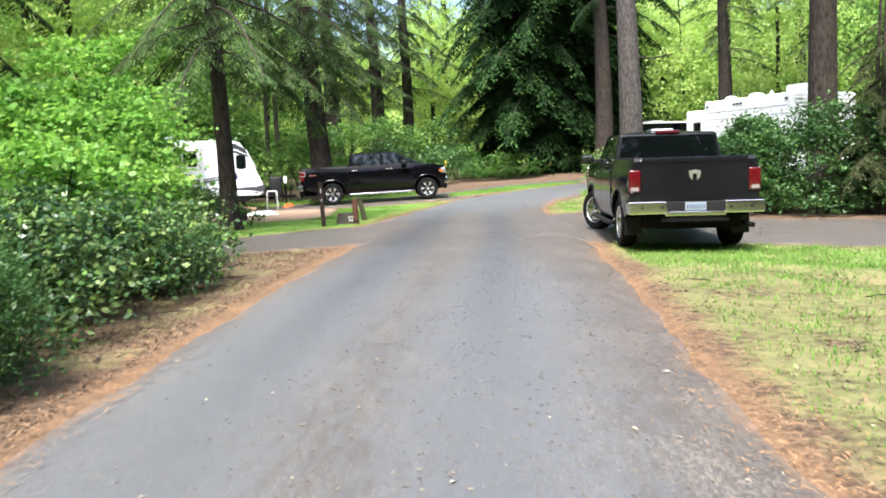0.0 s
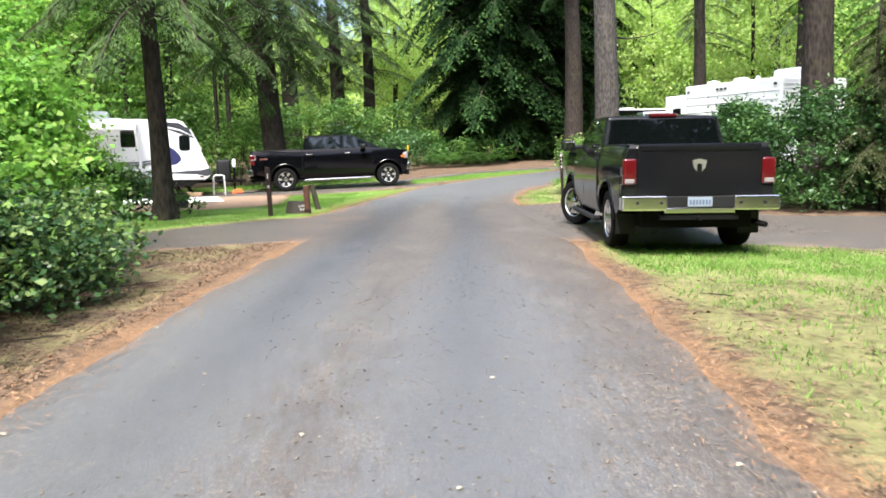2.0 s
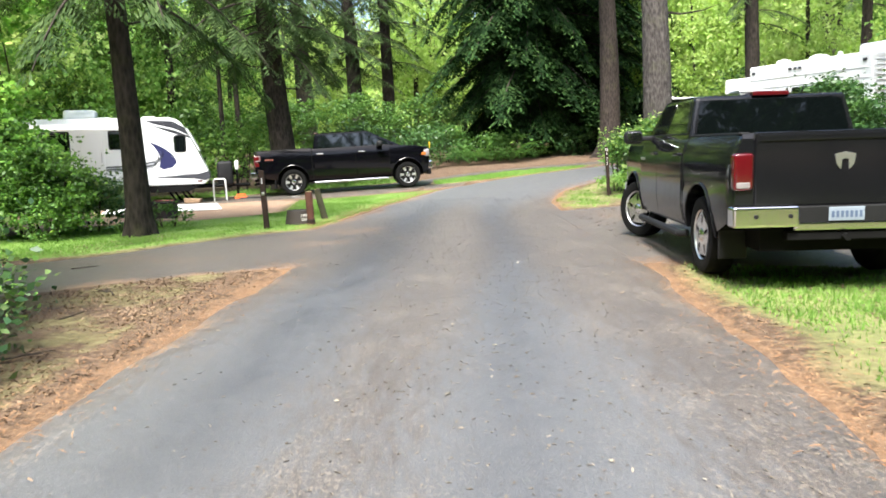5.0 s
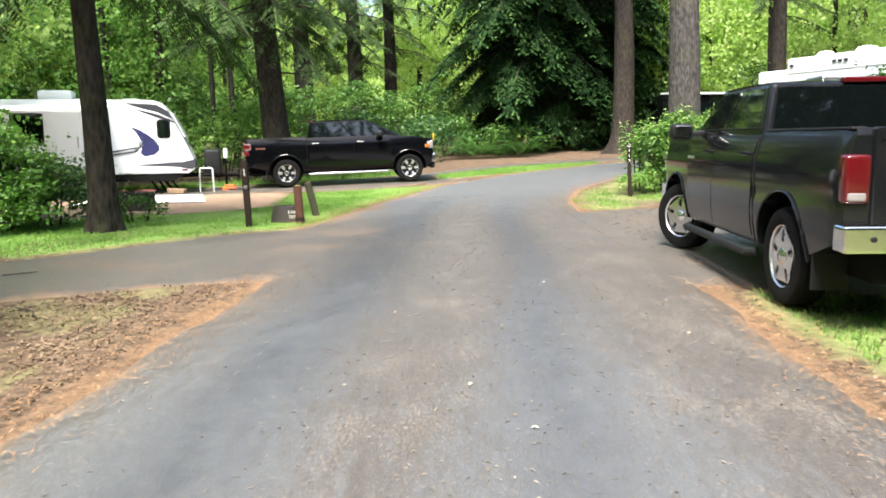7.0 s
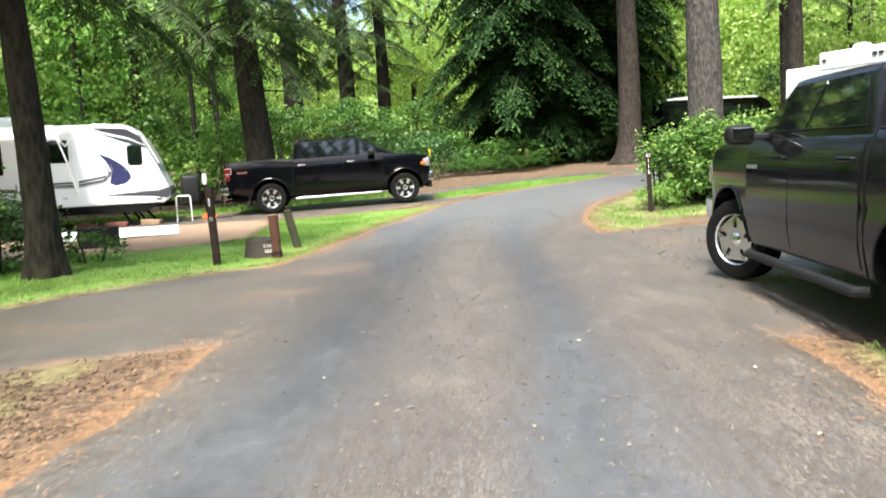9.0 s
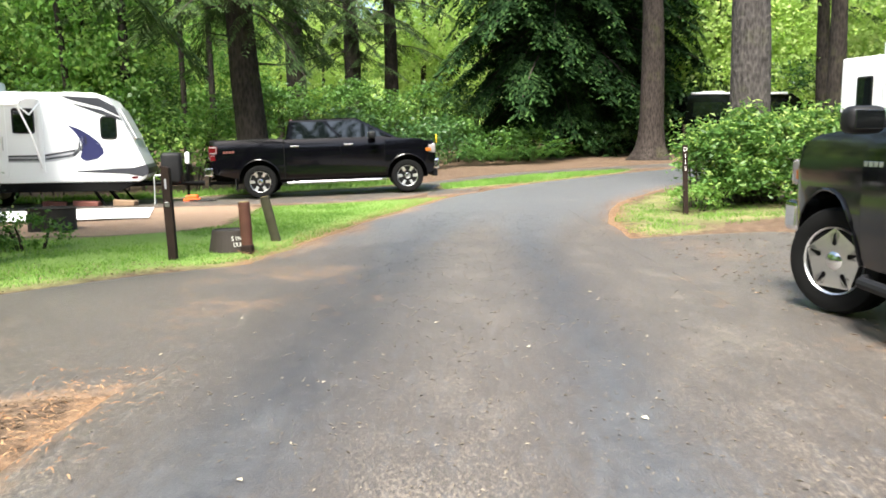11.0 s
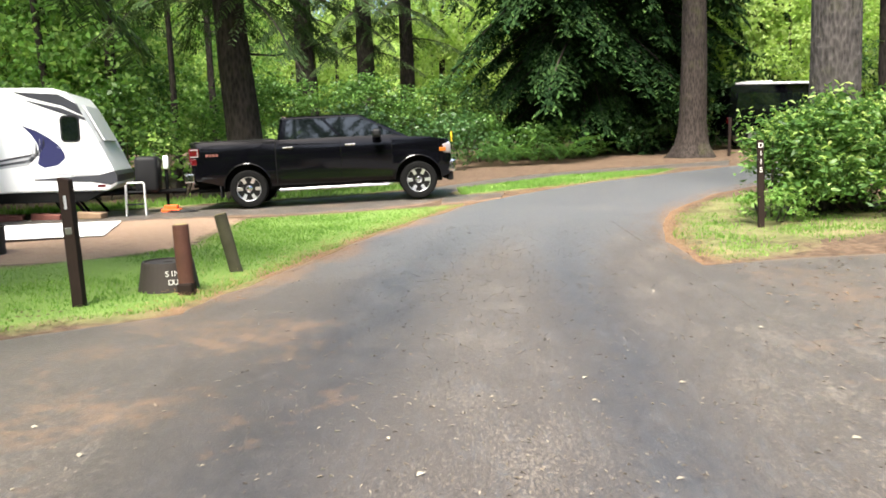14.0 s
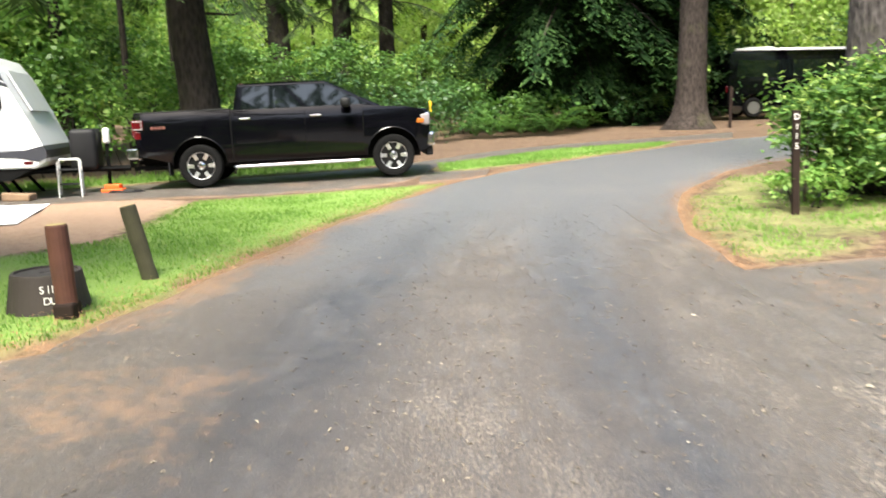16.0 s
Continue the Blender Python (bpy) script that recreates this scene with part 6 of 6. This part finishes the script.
SIGN_L = square_post(on_ground(-3.21, 20.45) @ pose(0, 0, -0.06, 0, -2.2, 0), "tall dark brown wooden site post in the grass", 1.2, 0.1, 0.09, M_POST_DARK)
bm = bmesh.new()
box(bm, -0.03, 0.03, -0.052, -0.044, 0.7, 0.76, 0.004)
part("reflector", bm, M_STEEL, SIGN_L, "small worn metal tag")
bm = bmesh.new()
box(bm, -0.012, 0.012, -0.05, -0.044, 0.92, 1.04, 0.003)
part("mark", bm, M_GREY_VINYL, SIGN_L, "faded pale mark")
POST_RED = round_post(on_ground(-2.42, 20.95) @ pose(0, 0, -0.06, 0, -2.5, 0), "red-brown round wooden post beside the barrel", 0.72, 0.075, M_POST_RED, M_POST_TOP)
bm = bmesh.new()
box(bm, -0.07, 0.075, -0.085, 0.07, -0.05, 0.17, 0.02)
part("foot_block", bm, M_POST_DARK, POST_RED, "dark rotten stub at its foot")
POST_LEAN = round_post(on_ground(-2.32, 22.25) @ pose(0, 0, -0.05, 0, -13, 0), "leaning mossy log post in the grass", 0.71, 0.07, M_POST_MOSS, M_POST_TOP)
D115 = square_post(on_ground(4.46, 25.0) @ pose(0, 0, 0, 0, -2.5, -8), "brown wooden site post with white D 1 1 5", 1.2, 0.085, 0.08, M_POST_DARK, 0.01)
for k, ch in enumerate("D115"):
    lettering(ch, 0.1, M_LETTER, D115, pose(0, -0.043, 1.12 - 0.115 * k, 90, 0, 0), 0.003, "white painted character")
square_post(on_ground(9.35, 41.2), "thin dark post beside the big tree", 1.3, 0.09, 0.09, M_POST_DARK)

BARREL = thing("sink_dump_drain", on_ground(-2.71, 21.25) @ pose(0, 0, -0.06) @ Matrix.Diagonal((0.86, 0.86, 0.9, 1)), "brown tapered drain tub lettered SINK DUMP in the grass", "drain tub")
bm = bmesh.new()
lathe(bm, [(0.345, -0.1), (0.345, 0.02), (0.285, 0.36), (0.28, 0.375), (0.255, 0.375), (0.25, 0.33), (0.02, 0.32)], 36)
part("tub", bm, M_BARREL, BARREL, smooth=False)
bm = bmesh.new()
lathe(bm, [(0.25, 0.345), (0.25, 0.36), (0.06, 0.362), (0.05, 0.35)], 30)
part("lid", bm, M_FIRE_RING, BARREL, "dark drain lid")


def wrapped(words, size, z, radius, slope, parent, centre):
    """Letters set one by one round the tub."""
    step = size * 0.62 / radius
    for i, ch in enumerate(words):
        u = centre + (i - (len(words) - 1) / 2) * step
        m = pose(radius * math.sin(u), -radius * math.cos(u), z, 90 - slope, 0, math.degrees(u))
        lettering(ch, size, M_LETTER, parent, m, 0.003, "white stencilled letter")


wrapped("SINK", 0.085, 0.265, 0.306, 10, BARREL, 0.58)
wrapped("DUMP", 0.085, 0.175, 0.322, 10, BARREL, 0.68)

# under and before the trailer
SHEET = thing("ground_mat", pose(-7.43, 26.89, 0.012, 0, 0, 18), "white ground mat spread before the trailer", "mat")
bm = bmesh.new()
bmesh.ops.create_grid(bm, x_segments=24, y_segments=16, size=1.0)
for v in bm.verts:
    v.co.x, v.co.y = v.co.x * 1.5, v.co.y * 1.35
    v.co.z = 0.012 + 0.012 * noise.fractal(Vector((v.co.x * 2, v.co.y * 2, 0)), 1, 2, 3)
bmesh.ops.solidify(bm, geom=bm.faces[:], thickness=0.006)
part("sheet", bm, M_MAT, SHEET)
RING = thing("fire_ring", on_ground(-6.55, 24.25), "dark rusted iron fire ring on the dirt", "fire ring")
bm = bmesh.new()
lathe(bm, [(0.38, -0.05), (0.38, 0.34), (0.4, 0.36), (0.37, 0.36), (0.36, 0.05), (0.02, 0.04)], 32)
part("band", bm, M_FIRE_RING, RING)
bm = bmesh.new()
for k in range(5):
    tube(bm, [(-0.34 + 0.01 * k, -0.2 + 0.1 * k, 0.34), (0.34 - 0.01 * k, -0.2 + 0.1 * k, 0.34)], 0.008, 5)
part("grate", bm, M_FIRE_RING, RING)
STAND = thing("folding_stand", pose(-6.65, 29.9, 0.02, 0, 0, 20), "white tubular folding stand beside the trailer tongue", "folding stand")
for yy, lean in ((-0.14, 0.0), (0.16, 0.06)):
    bm = bmesh.new()
    tube(bm, [(-0.19, yy + lean, 0.0), (-0.18, yy, 0.64), (-0.15, yy, 0.68), (0.15, yy, 0.68), (0.18, yy, 0.64), (0.19, yy + lean, 0.0)], 0.014, 8)
    part("frame", bm, M_WHITE_TUBE, STAND)
for z in (0.22, 0.48):
    bm = bmesh.new()
    box(bm, -0.18, 0.18, -0.12, 0.16, z, z + 0.02, 0.006)
    part("step_tread", bm, M_BLACK_PLASTIC, STAND)
CHOCK = thing("wheel_chock", pose(-6.15, 30.55, 0.03, 0, 0, 5), "orange leveling blocks under the tongue jack", "leveling block")
bm = bmesh.new()
box(bm, -0.2, 0.2, -0.12, 0.12, 0, 0.07, 0.012)
part("lower_block", bm, M_ORANGE, CHOCK)
bm = bmesh.new()
box(bm, -0.14, 0.14, -0.1, 0.1, 0.07, 0.15, 0.012)
part("upper_block", bm, M_ORANGE, CHOCK)
HOSE = thing("hose", pose(-5.85, 30.4, 0.02), "black hose coiled by the trailer tongue", "hose")
bm = bmesh.new()
tube(bm, [(0.35 * math.cos(u) * (1 - u / 40), 0.16 * math.sin(u), 0.02 + 0.003 * u) for u in np.linspace(0, 12, 60)], 0.014, 6)
part("coil", bm, M_BLACK_PLASTIC, HOSE)
for x, y, w, m, lab in [(-7.35, 29.4, 0.5, M_PLANK, "weathered wooden block beside the stabilizer"), (-8.2, 29.3, 0.6, M_RED_BROWN, "red-brown folded rug under the trailer"),
                        (-8.9, 29.15, 0.5, M_RED_BROWN, "red-brown folded rug under the trailer")]:
    t = thing("camp_bundle", on_ground(x, y, pick.uniform(-10, 20)), lab, "camp gear")
    bm = bmesh.new()
    box(bm, -w / 2, w / 2, -0.15, 0.15, 0, 0.14, 0.03, 3)
    for v in bm.verts:
        v.co.z *= 1 + 0.25 * noise.noise(v.co * 5)
    part("roll", bm, m, t)
FLAG = thing("marker_flag", FORD.matrix_basis @ pose(4.45, -0.86, 1.2), "small yellow marker on the black pickup's corner", "marker")
bm = bmesh.new()
tube(bm, [(0, 0, 0), (0, 0, 0.22)], 0.012, 6)
box(bm, -0.02, 0.02, -0.015, 0.015, 0.1, 0.2, 0.005)
part("stalk", bm, M_YELLOW, FLAG)
tagged(FLAG, category="marker")


# ---- ferns, grass and litter ----
def fern(at, size, label="sword fern under the big spruce"):
    ob = thing("fern", at, label, "fern", "ferns under the trees")
    out = []
    for k in range(16):
        a = 2 * math.pi * k / 16 + rng.normal() * 0.15
        ln = size * (0.75 + 0.5 * rng.random())
        lift = 1.05 + 0.6 * rng.random()
        prev = None
        for j in range(22):
            t = j / 21
            r = ln * t
            h = ln * (lift * t - 0.95 * t * t) + 0.05
            p = np.array([math.cos(a) * r, math.sin(a) * r, h])
            w = 0.17 * size * math.sin(math.pi * min(1, t * 0.85 + 0.12)) 
            sd = np.array([-math.sin(a), math.cos(a), -0.15])
            fw = np.array([math.cos(a), math.sin(a), 0.1]) * 0.02 * size
            for s in (1, -1):
                q = p + sd * s * w + fw * 1.2
                out.append([p - fw, p + sd * s * w * 0.5 - fw * 0.9, q, p + sd * s * w * 0.5 + fw * 1.3])
    link_mesh("fronds", quads_mesh("fronds", np.array(out), M_FERN), None, ob)
    return ob


first = fern(on_ground(1.2, 42.6), 1.0)
for x, y in [(2.2, 43.0), (3.2, 42.6), (4.2, 42.9), (0.3, 42.4), (2.7, 42.1), (5.0, 43.2), (1.7, 41.9), (-0.8, 41.6), (3.7, 42.0)]:
    m = on_ground(x, y, pick.uniform(0, 360)) @ Matrix.Scale(pick.uniform(0.8, 1.25), 4)
    f2 = copy_thing(first, m)
    f2.scale = [m.to_scale().x] * 3


def blades(points, height, width, lean=0.6):
    n = len(points)
    a = rng.random(n) * 2 * math.pi
    h = height * (0.5 + rng.random(n))
    side = np.stack([np.cos(a), np.sin(a), np.zeros(n)], 1) * (width * (0.6 + 0.8 * rng.random(n)))[:, None]
    d = rng.normal(size=(n, 2)) * lean * 0.5
    mid = np.stack([d[:, 0] * h * 0.4, d[:, 1] * h * 0.4, h * 0.6], 1)
    tip = np.stack([d[:, 0] * h, d[:, 1] * h, h], 1)
    return np.stack([points - side, points + side, points + mid + side * 0.6, points + tip], 1)


def scatter(poly, n, clump=0.35, keep=0.5, margin=0.02):
    """Points on the ground inside an outline, thicker in patches."""
    xs, ys = [p[0] for p in poly], [p[1] for p in poly]
    x, y = rng.uniform(min(xs), max(xs), n), rng.uniform(min(ys), max(ys), n)
    ok = (inside(x, y, poly) > margin)
    x, y = x[ok], y[ok]
    q = np.array([noise.fractal(Vector((a / clump * 0.5, b / clump * 0.5, 5)), 1, 2, 3) for a, b in zip(x, y)])
    ok = q > rng.uniform(-0.6, 0.6, len(q)) + (0.5 - keep)
    x, y = x[ok], y[ok]
    pav = np.max([inside(x, y, outline(p)) for p in (ROAD, DRIVE_LEFT, DRIVE_RIGHT, DRIVE_FAR, MOUTH)], axis=0)
    ok = pav < -0.03
    x, y = x[ok], y[ok]
    return np.stack([x, y, rise(x, y) - 0.015], 1)


def on_road(x, y):
    """Just above the crowned asphalt."""
    return rise(x, y) + 0.03 * np.clip(inside(x, y, outline(ROAD)) / 1.2, 0, 1) + 0.004


def stuff(name, arr, material, label, category):
    ob = link_mesh(name, quads_mesh(name, arr, material), None)
    return tagged(ob, label, category, kind="stuff")


stuff("grass", blades(scatter(GRASS["left"], 150000, 0.5, 0.9), 0.032, 0.0055), M_GRASS, "bright green lawn grass along the road", "grass")
stuff("grass", blades(scatter(GRASS["right"], 130000, 0.9, 0.12), 0.03, 0.006), M_GRASS, "thin patchy moss and grass by the road", "grass")
stuff("grass", blades(scatter([(1.9, 1), (2.2, 6), (2.9, 12.5), (8, 11.5), (10, 8), (9, 3), (5, 0)], 70000, 0.28, 0.12), 0.045, 0.007), M_GRASS, "tufts of moss and grass among brown needles", "grass")
stuff("grass", blades(scatter([(2.9, 14.3), (2.75, 11.6), (3.6, 10.2), (6.0, 9.8), (8, 10), (6.8, 12.4), (5.3, 13.4)], 36000, 0.5, 0.35), 0.05, 0.006), M_GRASS, "lush green grass behind the grey pickup", "grass")
stuff("grass", blades(scatter(GRASS["strip"], 30000, 0.5, 0.9), 0.06, 0.01), M_GRASS, "green grass strip beside the far lane", "grass")
stuff("grass", blades(scatter(GRASS["island"], 40000, 0.4, 0.25), 0.04, 0.007), M_GRASS, "yellow-green grass on the island", "grass")
stuff("grass", blades(scatter(GRASS["behind"], 24000, 0.5, 0.7), 0.12, 0.012), M_GRASS, "rough grass behind the parked pickup", "grass")

EDGE_L = [(-2.45, 2), (-2.4, 8), (-2.25, 11), (-1.9, 15.3), (-3.2, 14.7), (-4.6, 13.6), (-4.5, 11), (-3.9, 6), (-3.9, 2)]
p = scatter(EDGE_L, 42000, 0.3, 0.6)
stuff("leaf_litter", leaves(p, 0.034, droop=0.0, narrow=0.5, up=3.0, flat=0.35) + np.array([0, 0, 0.014]), M_LITTER, "brown dead leaves and twigs on the bare verge", "leaf litter")
p = scatter([(-4.8, 20.5), (-2.4, 20.2), (-2.9, 19.6), (-5.5, 16.6), (-7.5, 16)], 6000, 0.3, 0.5)
stuff("leaf_litter", leaves(p, 0.04, droop=0.0, narrow=0.5, up=3.0, flat=0.2) + np.array([0, 0, 0.01]), M_LITTER, "brown dead leaves beside the driveway", "leaf litter")
p = scatter(GRASS["right"], 34000, 0.35, 0.35)
stuff("leaf_litter", leaves(p, 0.05, droop=0.0, narrow=0.4, up=3.0, flat=0.2) + np.array([0, 0, 0.012]), M_LITTER, "brown litter scattered over the thin grass", "leaf litter")


def along_edges(n, inward, outward):
    """Points in a band along both edges of the road."""
    out = []
    for k in (0, 1):
        e = np.array([q[k] for q in ROAD[1:14]], float)
        o = np.array([q[1 - k] for q in ROAD[1:14]], float)
        u = np.concatenate([[0], np.cumsum(np.hypot(*np.diff(e, axis=0).T))])
        us = rng.uniform(0, u[-1], n)
        P, Q = [np.stack([np.interp(us, u, a[:, c]) for c in (0, 1)], 1) for a in (e, o)]
        d = (Q - P) / np.linalg.norm(Q - P, axis=1)[:, None]
        out.append(P + d * (rng.normal(size=n) * 0.5 * (inward + outward) / 2 + (inward - outward) / 2)[:, None])
    P = np.concatenate(out)
    open_mouth = ((P[:, 0] < 0) & (P[:, 1] > 15.6) & (P[:, 1] < 20)) | ((P[:, 0] > 0) & (P[:, 1] > 14.8) & (P[:, 1] < 22))
    P = P[~open_mouth]
    return np.stack([P[:, 0], P[:, 1], rise(P[:, 0], P[:, 1]) + 0.03], 1)


stuff("fallen_needles", leaves(along_edges(11000, 0.35, 0.5), 0.06, droop=0.0, narrow=0.12, up=4.0, flat=0.06), M_STRAW, "orange fallen conifer needles along the road edge", "needles")
x, y = rng.uniform(-2.2, 2.4, 1300), rng.uniform(1, 27, 1300)
keep = rng.random(1300) < 0.25 + 0.75 * np.exp(-((x - 0.5) / 0.9) ** 2)
x, y = x[keep], y[keep]
stuff("road_debris", leaves(np.stack([x, y, on_road(x, y)], 1), 0.026, droop=0.0, narrow=0.45, up=5.0, flat=0.06, vary=0.7), M_CHIPS, "pale chips and dry leaf bits on the asphalt", "debris")
x, y = np.clip(rng.normal(0.6, 1.2, 11000), -2.1, 2.5), rng.uniform(1, 26, 11000)
stuff("road_debris", leaves(np.stack([x, y, on_road(x, y)], 1), 0.024, droop=0.0, narrow=0.25, up=5.0, flat=0.06, vary=0.6), M_CHIPS, "loose conifer needles scattered on the asphalt", "debris")
x, y = rng.uniform(2.8, 7, 1500), rng.uniform(14.5, 22, 1500)
stuff("road_debris", leaves(np.stack([x, y, rise(x, y) + 0.03], 1), 0.045, droop=0.0, narrow=0.3, up=5.0, flat=0.06, vary=0.6), M_LITTER, "dry litter on the parking pad", "debris")
x, y = np.clip(rng.normal(0.1, 1.3, 110), -2.1, 2.4), rng.uniform(2, 24, 110)
stuff("road_debris", leaves(np.stack([x, y, on_road(x, y) + 0.004], 1), 0.036, droop=0.0, narrow=0.6, up=5.0, flat=0.1, vary=0.5), M_PALE_LEAF, "pale dry fallen leaves on the asphalt", "debris")


def fallen_branch(x, y, length, rz, thick):
    """A bent dead twig with two side shoots, lying on the ground."""
    ob = thing("fallen_branch", on_ground(x, y, rz, 0.012), "dead brown twig lying on the litter", "branch", "fallen twigs by the road")
    bm = bmesh.new()
    tube(bm, [(length * (t - 0.5), 0.06 * length * math.sin(5 * t + x), thick * (0.8 + 0.5 * math.sin(3 * t))) for t in np.linspace(0, 1, 7)], [thick * (1 - 0.6 * t) for t in np.linspace(0, 1, 7)], 6)
    part("stick", bm, M_TWIG, ob)
    for t, e in ((0.1, 1), (0.25, -1)):
        bm = bmesh.new()
        tube(bm, [(length * (t - 0.2), 0, thick), (length * t, e * 0.09 * length, thick * 1.6), (length * (t + 0.08), e * 0.2 * length, thick)], [thick * 0.6, thick * 0.45, thick * 0.2], 5)
        part("shoot", bm, M_TWIG, ob)


for x, y, length, rz, thick in [(-6.2, 16.55, 0.75, 24, 0.016), (-4.6, 15.6, 0.35, 40, 0.008), (-3.3, 12.4, 0.4, 75, 0.008), (-2.9, 8.4, 0.35, 20, 0.008), (-3.5, 13.6, 0.5, 130, 0.01),
                                (-2.8, 6.4, 0.3, 100, 0.007), (3.1, 6.1, 0.4, 60, 0.008), (4.4, 8.2, 0.35, 15, 0.007), (3.0, 9.6, 0.3, 140, 0.007), (-3.0, 10.9, 0.45, 35, 0.009)]:
    fallen_branch(x, y, length, rz, thick)
